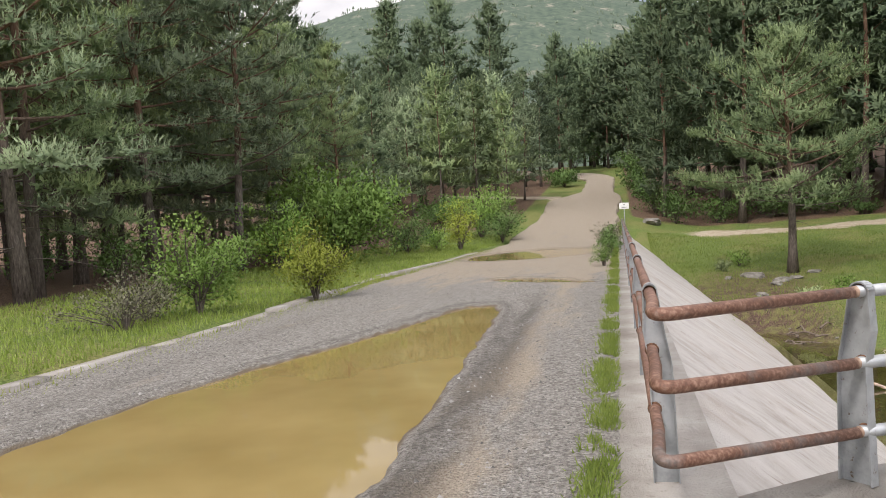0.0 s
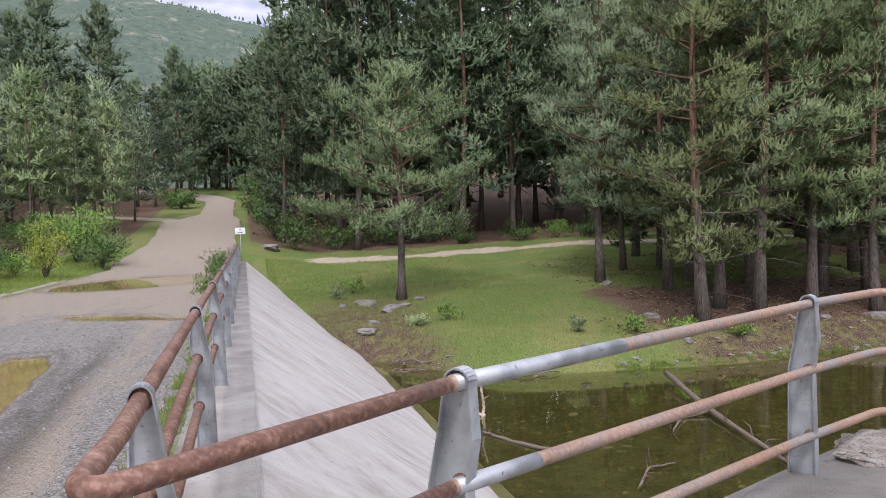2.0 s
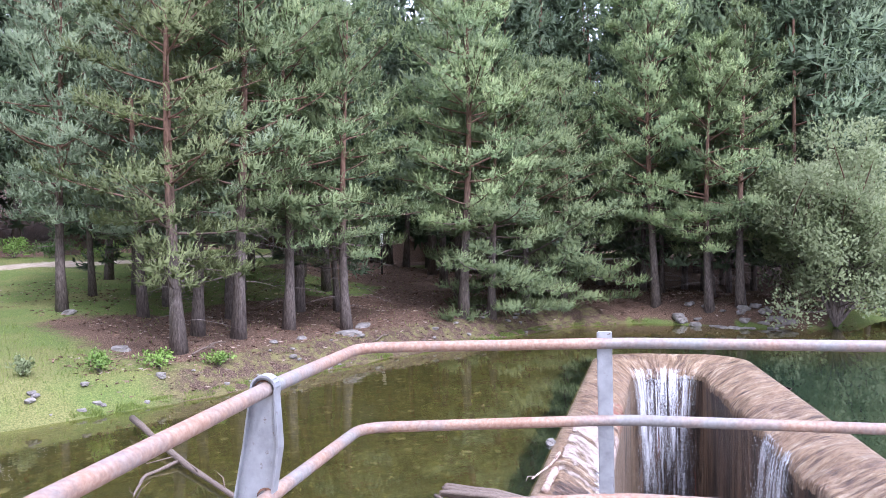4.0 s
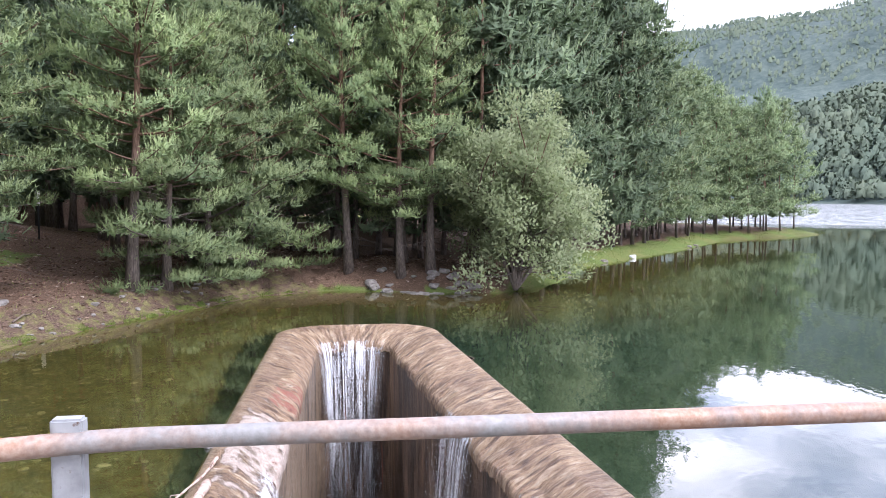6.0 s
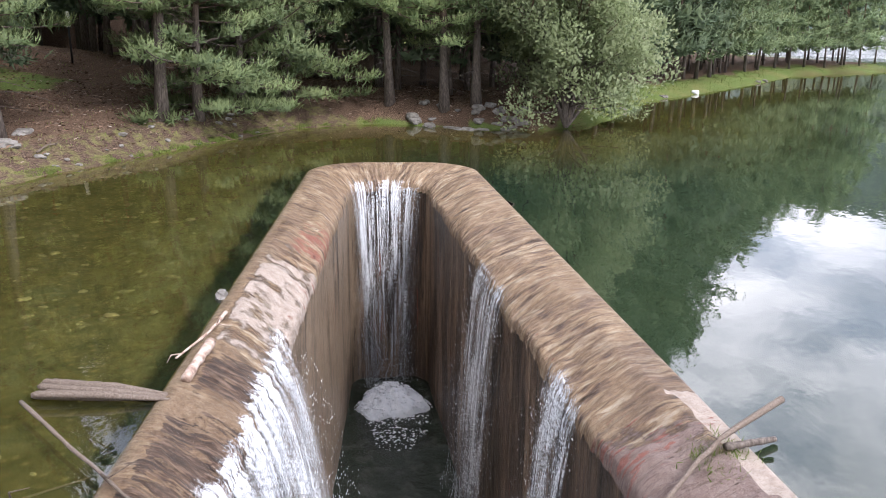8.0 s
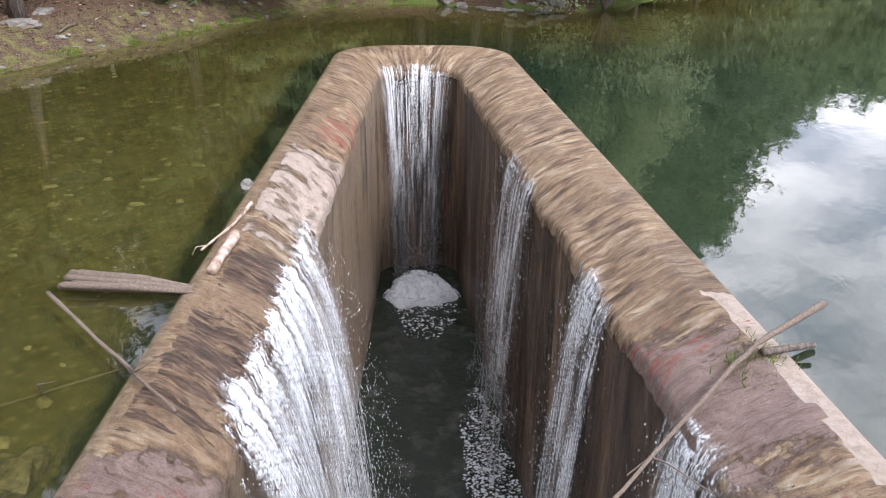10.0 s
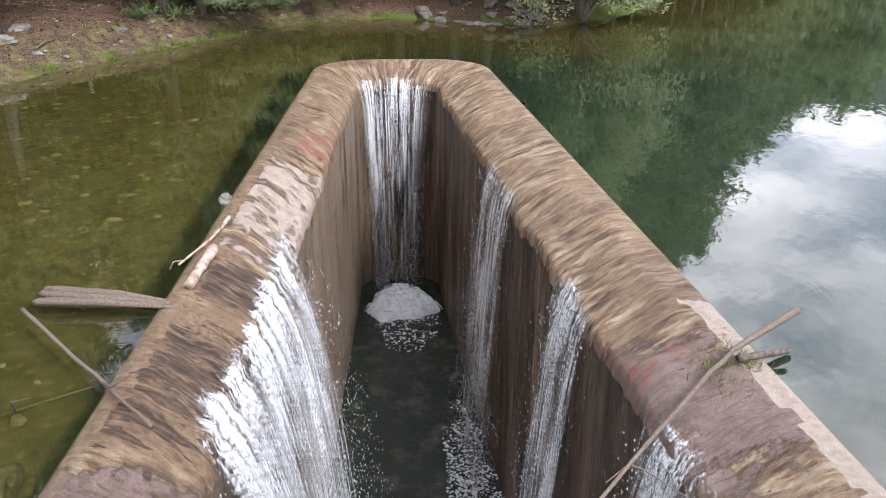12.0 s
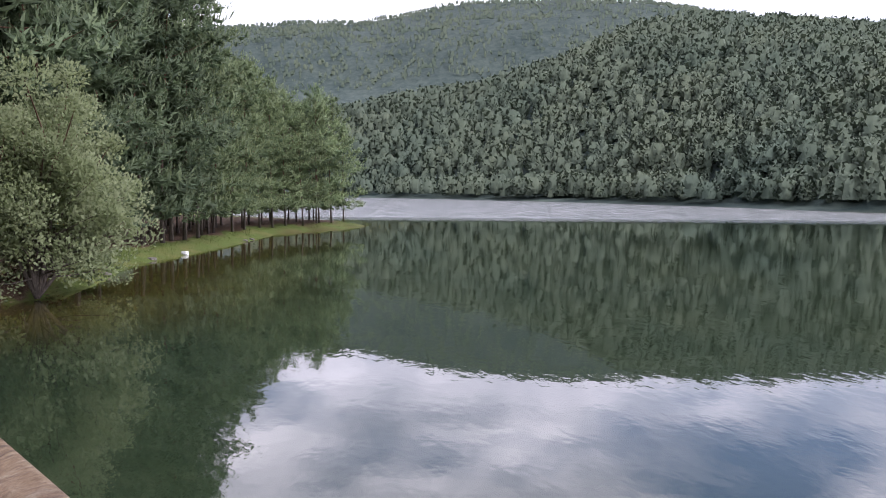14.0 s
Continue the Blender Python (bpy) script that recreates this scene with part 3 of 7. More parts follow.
def tube(points, radii, sides=8, cap=True):
    """Vertices and quads of a tube along points."""
    P = np.asarray(points, float)
    R = np.broadcast_to(np.asarray(radii, float), (len(P),))
    T = np.gradient(P, axis=0)
    T /= np.linalg.norm(T, axis=1)[:, None] + 1e-9
    up = np.array([0.0, 0.0, 1.0]) if abs(T[0][2]) < 0.9 else np.array([1.0, 0.0, 0.0])
    a = np.cross(T, up)
    a /= np.linalg.norm(a, axis=1)[:, None] + 1e-9
    b = np.cross(a, T)
    th = np.linspace(0, 2 * np.pi, sides, endpoint=False)
    V = P[:, None, :] + R[:, None, None] * (np.cos(th)[None, :, None] * a[:, None, :] + np.sin(th)[None, :, None] * b[:, None, :])
    V = V.reshape(-1, 3)
    n = len(P)
    i, j = np.meshgrid(np.arange(n - 1), np.arange(sides), indexing="ij")
    F = np.stack([i * sides + j, i * sides + (j + 1) % sides, (i + 1) * sides + (j + 1) % sides, (i + 1) * sides + j], -1).reshape(-1, 4)
    if cap:
        V = np.vstack([V, P[0], P[-1]])
        c0, c1 = len(V) - 2, len(V) - 1
        e0 = [[c0, (q + 1) % sides, q, c0] for q in range(sides)]
        e1 = [[c1, (n - 1) * sides + q, (n - 1) * sides + (q + 1) % sides, c1] for q in range(sides)]
        F = np.vstack([F, np.array(e0), np.array(e1)])
    return V, F


def joined(pieces):
    V, F, n = [], [], 0
    for v, f in pieces:
        V.append(v)
        F.append(np.asarray(f) + n)
        n += len(v)
    return np.vstack(V), np.vstack(F)


def quads_to_tris(F):
    F = np.asarray(F)
    a, b = F[:, [0, 1, 2]], F[:, [0, 2, 3]]
    b = b[(b[:, 0] != b[:, 2]) & (b[:, 1] != b[:, 2])]
    return np.vstack([a, b])


def blades(rng, base, direction, length, width, spread):
    """One thin triangle for each base point, pointing along direction with some spread."""
    n = len(base)
    d = direction + rng.normal(0, spread, (n, 3))
    d /= np.linalg.norm(d, axis=1)[:, None] + 1e-9
    s = np.cross(d, rng.normal(0, 1, (n, 3)))
    s /= np.linalg.norm(s, axis=1)[:, None] + 1e-9
    L = length * rng.uniform(0.7, 1.3, (n, 1))
    W = width * rng.uniform(0.7, 1.3, (n, 1))
    V = np.stack([base - s * W * 0.5, base + s * W * 0.5, base + d * L], 1).reshape(-1, 3)
    F = np.arange(3 * n).reshape(-1, 3)
    return V, F


def leaves(rng, centre, normal, size, spread):
    """One small pointed leaf (two triangles) at each centre."""
    n = len(centre)
    d = normal + rng.normal(0, spread, (n, 3))
    d /= np.linalg.norm(d, axis=1)[:, None] + 1e-9
    s = np.cross(d, rng.normal(0, 1, (n, 3)))
    s /= np.linalg.norm(s, axis=1)[:, None] + 1e-9
    L = size * rng.uniform(0.6, 1.4, (n, 1))
    b = np.cross(d, s) * 0.15
    V = np.stack([centre, centre + (d * 0.5 + s * 0.28 + b) * L, centre + d * L, centre + (d * 0.5 - s * 0.28 + b) * L], 1).reshape(-1, 3)
    F = np.arange(4 * n).reshape(-1, 4)
    return V, F


def smoothstep(t):
    t = np.clip(t, 0, 1)
    return t * t * (3 - 2 * t)

# ---------- the land ----------
WATER = -2.95
LAKE = [(4.3, 26), (5.7, 23), (7.5, 20.9), (9.9, 20.2), (14.9, 19.7), (19, 20.1), (23, 20.4), (29.1, 20.0), (34.4, 19.7), (37.5, 17.3), (37.9, 14.1),
        (38.7, 9.9), (44, 8.2), (53.3, 8.2), (60, 6), (73, 2.4), (84, 0.2), (96, -8.5), (104, -11.2), (104, -5), (114, 4), (160, 26), (250, 62),
        (350, 70), (400, 20), (354, -37), (275, -99), (204, -122), (158, -129), (90, -150), (30, -150), (4.3, -120)]
# bearing and elevation of each ridge as seen from the camera's place
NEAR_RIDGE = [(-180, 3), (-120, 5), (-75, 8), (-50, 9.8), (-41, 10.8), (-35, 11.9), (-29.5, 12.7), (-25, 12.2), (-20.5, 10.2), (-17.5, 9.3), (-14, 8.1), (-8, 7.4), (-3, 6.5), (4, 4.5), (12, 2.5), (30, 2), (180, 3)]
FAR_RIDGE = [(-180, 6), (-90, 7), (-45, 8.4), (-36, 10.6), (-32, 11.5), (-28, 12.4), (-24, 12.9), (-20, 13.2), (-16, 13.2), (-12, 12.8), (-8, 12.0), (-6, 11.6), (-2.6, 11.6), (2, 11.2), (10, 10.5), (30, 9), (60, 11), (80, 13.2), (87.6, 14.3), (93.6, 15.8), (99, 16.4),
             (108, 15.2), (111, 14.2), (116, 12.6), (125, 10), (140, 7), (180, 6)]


def lake_distance(x, y):
    """Metres from the shore: above zero on land."""
    x, y = np.asarray(x, float), np.asarray(y, float)
    d = np.full(x.shape, 1e9)
    inside = np.zeros(x.shape, bool)
    for (ax, ay), (bx, by) in zip(LAKE, LAKE[1:] + LAKE[:1]):
        dx, dy = bx - ax, by - ay
        t = np.clip(((x - ax) * dx + (y - ay) * dy) / (dx * dx + dy * dy), 0, 1)
        d = np.minimum(d, np.hypot(x - ax - t * dx, y - ay - t * dy))
        inside ^= ((ay > y) != (by > y)) & (x < (bx - ax) * (y - ay) / (by - ay + 1e-12) + ax)
    return np.where(inside, -d, d)


def wobble(x, y, s, seed=0.0):
    """Smooth, uneven waves of about one metre's height for spacing s."""
    return (np.sin(x / s * 1.7 + seed) * np.cos(y / s * 1.3 + seed * 2) + 0.5 * np.sin(x / s * 3.9 + y / s * 2.3 + seed * 3) + 0.3 * np.cos(y / s * 7.1 - x / s * 5.3 + seed)) / 1.8


def road_middle(y):
    """The road's middle line and half width, from the dam up the hill."""
    y = np.asarray(y, float)
    mid = -3.4 + 0.5 * smoothstep((y - 42) / 8) + 0.95 * smoothstep((y - 62) / 11) - 2.6 * smoothstep((y - 86) / 12) - 9.0 * smoothstep((y - 95) / 16)
    half = 2.9 - 0.2 * smoothstep((y - 44) / 8) + 0.35 * smoothstep((y - 55) / 7) - 1.6 * smoothstep((y - 63) / 9) + 0.9 * smoothstep((y - 84) / 12)
    return mid, half


def path_y(x):
    """The earth track along the right bank."""
    return 47.0 + 1.6 * np.sin(np.asarray(x, float) / 17.0) - 0.06 * (np.asarray(x, float) - 10)


def ground_z(x, y):
    x, y = np.asarray(x, float), np.asarray(y, float)
    d = lake_distance(x, y)
    dl = np.maximum(d, 0)
    bank = WATER + 0.7 * smoothstep(d / 1.5) + 0.09 * np.minimum(dl, 34) + 0.16 * np.maximum(np.minimum(dl, 90) - 34, 0) + 0.12 * wobble(x, y, 2.3) * smoothstep(d / 3)
    spit = smoothstep((x - 40) / 8) * (x < 130) * (y < 60)
    bank = bank * (1 - spit) + spit * (WATER + 0.45 * smoothstep(d / 2.0) + 0.05 * np.minimum(dl, 20))
    bed = WATER - 0.12 * smoothstep(-d / 0.5) - np.minimum(0.065 * -np.minimum(d, 0), 4.5) + 0.06 * wobble(x, y, 0.7)
    right = np.where(d > 0, bank, bed)
    left = 0.02 * np.maximum(-x - 7, 0) + 0.11 * np.clip(y - 40, 0, 80) + 0.05 * wobble(x, y, 2.9, 1.0) * smoothstep((-x - 7) / 2)
    w = smoothstep((y - 40) / 12) * smoothstep((6 - x) / 8)
    right = right * (1 - w) + left * w
    z = np.where(x < 0.35, left, right)
    # hills all round, ridges set by bearing to fit the camera's view
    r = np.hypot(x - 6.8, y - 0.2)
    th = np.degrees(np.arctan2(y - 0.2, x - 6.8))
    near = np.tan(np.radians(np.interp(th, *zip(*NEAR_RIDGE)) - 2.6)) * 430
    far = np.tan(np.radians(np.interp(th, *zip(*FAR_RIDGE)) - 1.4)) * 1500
    shore = np.interp(th, [-180, -90, -41, -33, -22, -8, 0, 10, 30, 60, 180], [160, 155, 200, 235, 292, 356, 380, 380, 300, 130, 130])
    t1 = np.clip((r - shore) / np.maximum(430 - shore, 30), 0, 1)
    h1 = near * (t1 ** 0.85)
    t2 = smoothstep((r - 430) / 1070)
    ruff = (14 * wobble(x, y, 90) + 6 * wobble(x, y, 31, 2.0))
    dip = smoothstep((r - 440) / 160) * (1 - smoothstep((r - 700) / 350)) * (np.abs(th + 10) < 45)
    h2 = (near + (far - near) * t2) * (1 - 0.30 * dip)
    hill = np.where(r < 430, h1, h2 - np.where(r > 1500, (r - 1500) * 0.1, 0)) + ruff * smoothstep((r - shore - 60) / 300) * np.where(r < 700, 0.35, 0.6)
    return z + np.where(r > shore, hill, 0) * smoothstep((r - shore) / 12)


def graded(inner0, inner1, step, outer0, outer1, growth):
    mid = list(np.arange(inner0, inner1 + 1e-6, step))
    lo, hi, s = [], [], step
    p = inner0
    while p > outer0:
        s *= growth
        p -= min(s, 45)
        lo.append(p)
    p, s = inner1, step
    while p < outer1:
        s *= growth
        p += min(s, 45)
        hi.append(p)
    return np.array(lo[::-1] + mid + hi)


def build_ground():
    gx = graded(-26, 46, 0.6, -1700, 1900, 1.10)
    gy = graded(4, 58, 0.6, -1500, 2000, 1.10)
    X, Y = np.meshgrid(gx, gy, indexing="ij")
    Z = ground_z(X, Y)
    d = lake_distance(X, Y)
    mid, half = road_middle(Y)
    on_road = np.abs(X - mid) < half + 0.35
    dam = (X < 0.9) & (X > -6.6) & (Y < 46)
    Z = np.where(on_road & (Y < 130), Z - 0.22, Z)
    Z = np.where((X > 0.3) & (X < 4.6) & (Y < 24), -8.0, Z)
    Z = np.where(dam, np.minimum(Z, -0.35), Z)
    # the spillway shaft passes through the lake bed
    U = X * 0.883 + Y * 0.469
    Vv = -X * 0.469 + Y * 0.883
    Z = np.where((U > 2) & (U < 31) & (Vv > -6.4) & (Vv < 0.9), -12.0, Z)
    r = np.hypot(X - 6.8, Y)
    forest = np.zeros(X.shape)
    forest = np.maximum(forest, smoothstep((X - 12) / 4) * smoothstep((Y - 20.5) / 1.5) * smoothstep((31.5 - Y + 1.2 * wobble(X, Y, 3.0)) / 3) * (X < 60))
    forest = np.maximum(forest, smoothstep((-X - 11.5) / 2.5) * (Y < 200))
    forest = np.maximum(forest, smoothstep((Y - 51) / 3) * (X > 1))
    forest = np.maximum(forest, smoothstep((Y - 44) / 5) * (X < -7))
    forest = np.maximum(forest, smoothstep((X - 32) / 2) * smoothstep((Y - 9.0) / 1.5) * (Y < 42) * (X < 47))
    forest = np.maximum(forest, smoothstep((d - 2.0 + wobble(X, Y, 2.0)) / 1.5) * (X > 43) * (X < 104) * (Y < 40))
    forest *= d > 0.2
    track = np.exp(-((Y - path_y(X)) / 1.3) ** 2) * (X > 2.5) * (X < 90) * (d > 4) * smoothstep((X - 2.5) / 3)
    track = np.maximum(track, np.exp(-((Y - 66.5 - 0.55 * (-5 - X)) / 1.5) ** 2) * (X > -17) * (X < -4))
    bank = 0.9 * smoothstep((2.4 - d) / 1.6) * (d > -0.5) * smoothstep((X - 11) / 5) * (X < 37) + 0.8 * smoothstep((9 - X) / 4) * smoothstep((34 - Y) / 5) * (X > 0.3) * (d > -1)
    bank = np.maximum(bank, np.exp(-((X + 11.5) / 2.2) ** 2 - ((Y - 36) / 5) ** 2) * 1.2)
    bank = np.maximum(bank, 0.72 * np.exp(-((X - 5.2) / 3.2) ** 2 - ((Y - 31) / 5.5) ** 2) * (X > 0.3) * (d > 0))
    bed = smoothstep(-d / 0.6)
    slope = smoothstep((r - 150) / 60)
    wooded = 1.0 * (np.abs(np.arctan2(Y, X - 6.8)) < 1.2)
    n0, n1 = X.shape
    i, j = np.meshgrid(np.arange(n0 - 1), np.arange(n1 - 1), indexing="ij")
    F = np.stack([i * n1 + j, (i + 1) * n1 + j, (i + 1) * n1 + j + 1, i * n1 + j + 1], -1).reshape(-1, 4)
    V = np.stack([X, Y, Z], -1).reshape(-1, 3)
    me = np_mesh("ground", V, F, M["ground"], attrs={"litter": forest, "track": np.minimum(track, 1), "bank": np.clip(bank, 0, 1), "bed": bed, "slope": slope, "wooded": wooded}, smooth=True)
    thing("ground", "grassy reservoir banks with brown pine litter and wooded hills behind", "ground", kind="structure", mesh=me)


PUDDLES = [  # middle x, y, half length, half width, turn in degrees
    (-2.2, 14.65, 1.15, 0.6, -38), (-3.4, 27.2, 2.3, 3.9, -12), (-1.15, 13.9, 0.6, 0.25, -20)]


def puddle_depth(x, y):
    left = np.interp(y, [-9, 1.2, 3.2, 5.4, 7.2, 9.2, 9.9], [-4.7, -4.6, -4.42, -3.82, -3.32, -2.92, -2.7])
    right = np.interp(y, [-9, 0.5, 3.1, 7.2, 9.0, 9.9], [-1.5, -1.58, -1.68, -1.93, -2.05, -2.3])
    best = np.minimum(np.minimum(x - left, right - x) / 1.2, np.minimum(9.8 - y, y + 8.5) / 1.6) + 0.035 * wobble(x, y, 0.35) + 0.02 * wobble(x, y, 0.13, 1.0)
    best = np.minimum(best, 0.9)
    for cx, cy, a, b, turn in PUDDLES:
        c, s = math.cos(radians(turn)), math.sin(radians(turn))
        u, v = ((x - cx) * c + (y - cy) * s) / a, (-(x - cx) * s + (y - cy) * c) / b
        q = 1 - np.sqrt(u * u + v * v) + 0.05 * wobble(x, y, 0.35) + 0.03 * wobble(x, y, 0.13, 1.0)
        best = np.maximum(best, q)
    return best


def road_z(x, y):
    mid, half = road_middle(y)
    side = np.clip(np.abs(x - mid) / half, 0, 1.2)
    z = 0.02 + 0.11 * np.clip(y - 40, 0, 80) - 0.02 * side + 0.012 * wobble(x, y, 0.5) + 0.006 * wobble(x, y, 0.12, 3.0)
    p = puddle_depth(x, y)
    z = z + 0.015 * np.exp(-((p + 0.12) / 0.10) ** 2) - 0.16 * smoothstep((p + 0.10) / 0.45)
    ruts = np.exp(-((x + 1.25) / 0.22) ** 2) * smoothstep((9 - y) / 5)
    return z - 0.012 * ruts


def build_road():
    gy = np.concatenate([np.arange(-14, 18, 0.11), np.arange(18, 46, 0.28), np.arange(46, 112, 0.8)])
    s = np.linspace(-1, 1, 66)
    Y, S = np.meshgrid(gy, s, indexing="ij")
    mid, half = road_middle(Y)
    edge = 0.12 * wobble(S * 3, Y, 1.1)
    X = mid + S * (half + edge * np.abs(S))
    X = np.where((S > 0) & (Y < 44), mid + S * (-0.195 - mid), X)
    Z = road_z(X, Y)
    Z = np.where((S < -0.985) | ((S > 0.985) & (Y >= 44)), Z - 0.25, Z)
    p = puddle_depth(X, Y)
    earth = np.clip(smoothstep((Y - 11) / 8) * 0.8 + np.exp(-((X + 1.2) / 0.35) ** 2) * 0.5 + smoothstep((Y - 40) / 10) * 0.1, 0, 1)
    mud = 0.8 * smoothstep((p + 0.08) / 0.12) * (Y < 45)
    damp = np.clip(np.exp(-((X + 1.33 + 0.04 * np.maximum(Y - 3, 0)) / 0.17) ** 2) * smoothstep((13 - Y) / 5) + 0.3 * np.exp(-((X + 5.3 - 0.02 * Y) / 0.25) ** 2) * smoothstep((12 - Y) / 5) + 0.7 * np.exp(-((p + 0.12) / 0.07) ** 2), 0, 1)
    n0, n1 = X.shape
    i, j = np.meshgrid(np.arange(n0 - 1), np.arange(n1 - 1), indexing="ij")
    F = np.stack([i * n1 + j, i * n1 + j + 1, (i + 1) * n1 + j + 1, (i + 1) * n1 + j], -1).reshape(-1, 4)[:, ::-1]
    me = np_mesh("road", np.stack([X, Y, Z], -1).reshape(-1, 3), F, M["gravel"], attrs={"earth": earth, "mud": mud, "damp": damp}, smooth=True)
    thing("road", "grey gravel road with muddy hollows along the dam crest", "road", kind="structure", mesh=me)
    # loose stones
    rng = np.random.default_rng(11)
    n = 15000
    y = -2.5 + 22 * rng.random(n) ** 1.7
    x = -0.5 - 6.0 * rng.random(n)
    keep = (puddle_depth(x, y) < -0.07) & ~((x > -1.9) & (x < -1.0) & (rng.random(n) < 0.5))
    x, y = x[keep], y[keep]
    size = 0.006 + 0.018 * rng.random(len(x)) ** 3
    base = np.array([(1, 0, 0), (-0.5, 0.8, 0), (-0.5, -0.8, 0), (0.1, 0.1, 0.8)])
    V = base[None] * size[:, None, None] * rng.uniform(0.6, 1.4, (len(x), 4, 3))
    a = rng.random(len(x)) * 6.28
    ca, sa = np.cos(a)[:, None], np.sin(a)[:, None]
    V = np.stack([V[..., 0] * ca - V[..., 1] * sa + x[:, None], V[..., 0] * sa + V[..., 1] * ca + y[:, None], V[..., 2] + road_z(x, y)[:, None] - 0.002], -1)
    F = (np.arange(len(x))[:, None, None] * 4 + np.array([(0, 1, 3), (1, 2, 3), (2, 0, 3)])[None]).reshape(-1, 3)
    thing("gravel_stones", "loose grey gravel stones lying on the road", "gravel", kind="stuff", mesh=np_mesh("gravel_stones", V.reshape(-1, 3), F, M["pebble"]))
    # the puddles: level water that fills the hollows
    for k, (name, label, x0, x1, y0, y1, z) in enumerate((("puddle", "long muddy ochre puddle lying on the gravel road", -6.0, -1.0, -9, 11.5, -0.024),
                                                   ("puddle", "small brown puddle in a wheel rut", -3.7, -0.5, 13.0, 16.0, -0.016),
                                                   ("puddle", "shallow olive puddle across the road", -6.0, -1.0, 22.0, 33, -0.016))):
        nx, ny = 24, 40
        gx2, gy2 = np.linspace(x0, x1, nx), np.linspace(y0, y1, ny)
        PX, PY = np.meshgrid(gx2, gy2, indexing="ij")
        ii, jj = np.meshgrid(np.arange(nx - 1), np.arange(ny - 1), indexing="ij")
        FF = np.stack([ii * ny + jj, (ii + 1) * ny + jj, (ii + 1) * ny + jj + 1, ii * ny + jj + 1], -1).reshape(-1, 4)
        near_hollow = puddle_depth(PX, PY).ravel() > -0.28
        FF = FF[near_hollow[FF].any(axis=1)]
        thing(name, label, "puddle", kind="structure", mesh=np_mesh("puddle", np.stack([PX, PY, np.full(PX.shape, z)], -1).reshape(-1, 3), FF, M["puddle_water"], smooth=True))


def prism(poly, z0, z1):
    """Triangles of an upright prism over a polygon (counter-clockwise)."""
    from mathutils.geometry import tessellate_polygon
    n = len(poly)
    V = np.array([(x, y, z0) for x, y in poly] + [(x, y, z1) for x, y in poly])
    tri = np.array(tessellate_polygon([[Vector((x, y, 0)) for x, y in poly]]))
    a, b, c = (V[tri[:, q]] for q in range(3))
    flip = np.cross(b - a, c - a)[:, 2] < 0
    tri[flip] = tri[flip][:, ::-1]
    side = []
    for q in range(n):
        p = (q + 1) % n
        side += [(q, p, n + p), (q, n + p, n + q)]
    return V, np.vstack([tri + n, tri[:, ::-1], np.array(side)])


def build_dam():
    # sloping upstream facing
    ny, nx = 110, 16
    gy = np.linspace(-60, 60, ny)
    s = np.linspace(0, 1, nx)
    Yg, Sg = np.meshgrid(gy, s, indexing="ij")
    reach = np.where(Yg < 9, 4.6, 8.0)
    Xg = 0.36 + Sg * reach
    Zg = -0.03 - Sg * reach * 0.745 + 0.02 * wobble(Xg, Yg, 0.9) * (Sg > 0.02)
    top = np.stack([Xg, Yg, Zg], -1).reshape(-1, 3)
    i, j = np.meshgrid(np.arange(ny - 1), np.arange(nx - 1), indexing="ij")
    F = np.stack([i * nx + j, i * nx + j + 1, (i + 1) * nx + j + 1, (i + 1) * nx + j], -1).reshape(-1, 4)
    under = top - np.array([0.18, 0, 0.24])
    V = np.vstack([top, under])
    n = len(top)
    uv = np.vstack([np.stack([Yg, Sg * 10], -1).reshape(-1, 2)] * 2)
    thing("wall_dam_facing", "pale streaked concrete facing of the dam sloping into the water", "dam", kind="structure",
          mesh=np_mesh("dam_facing", V, np.vstack([F, F[:, ::-1] + n]), M["pale_concrete"], uv=uv, smooth=True))
    # crest kerb under the railing
    V, F = prism([(-0.2, -60), (0.385, -60), (0.385, 58), (-0.2, 58)], -2.0, 0.0)
    thing("kerb_crest", "worn concrete kerb strip under the railing", "kerb", kind="structure", mesh=np_mesh("kerb", V, F, M["concrete"]))
    # low edging on the meadow side, following a gentle bend
    ys = np.arange(-8, 34, 0.5)
    xs = -6.45 - 0.5 * smoothstep((6 - ys) / 9) - 0.45 * np.exp(-((ys - 17) / 5) ** 2)
    piece = []
    rng = np.random.default_rng(5)
    for k in range(0, len(ys) - 4, 4):
        seg = slice(k, k + 5)
        lift = rng.uniform(-0.025, 0.02)
        w = 0.12
        P = [(x - w, y) for x, y in zip(xs[seg], ys[seg])] + [(x + w, y) for x, y in zip(xs[seg], ys[seg])][::-1]
        P = P[::-1]
        v, f = prism(P, -0.4, 0.012 + 1.3 * lift)
        piece.append((v * np.array([1, 1, 1]), f))
    V, F = joined(piece)
    thing("kerb_meadow", "low pale concrete edging between road and meadow", "kerb", kind="structure", mesh=np_mesh("kerb", V, F, M["concrete"]))
    # inside of the dam below the road
    V, F = prism([(-6.9, -60), (-0.19, -60), (-0.19, 45), (-6.9, 45)], -4.0, -0.27)
    thing("wall_dam_core", "earth core of the dam under the road", "dam", kind="structure", mesh=np_mesh("core", V, F, M["gravel"], attrs={"earth": np.ones(len(V)), "mud": np.zeros(len(V)), "damp": np.zeros(len(V))}))


PLATFORM = [(0.2, -9.0), (5.6, -7.4), (8.80, -3.25), (6.25, 2.25), (5.30, 3.45), (4.0, 2.85), (1.05, 1.12), (0.39, 0.62), (0.2, 0.4)]


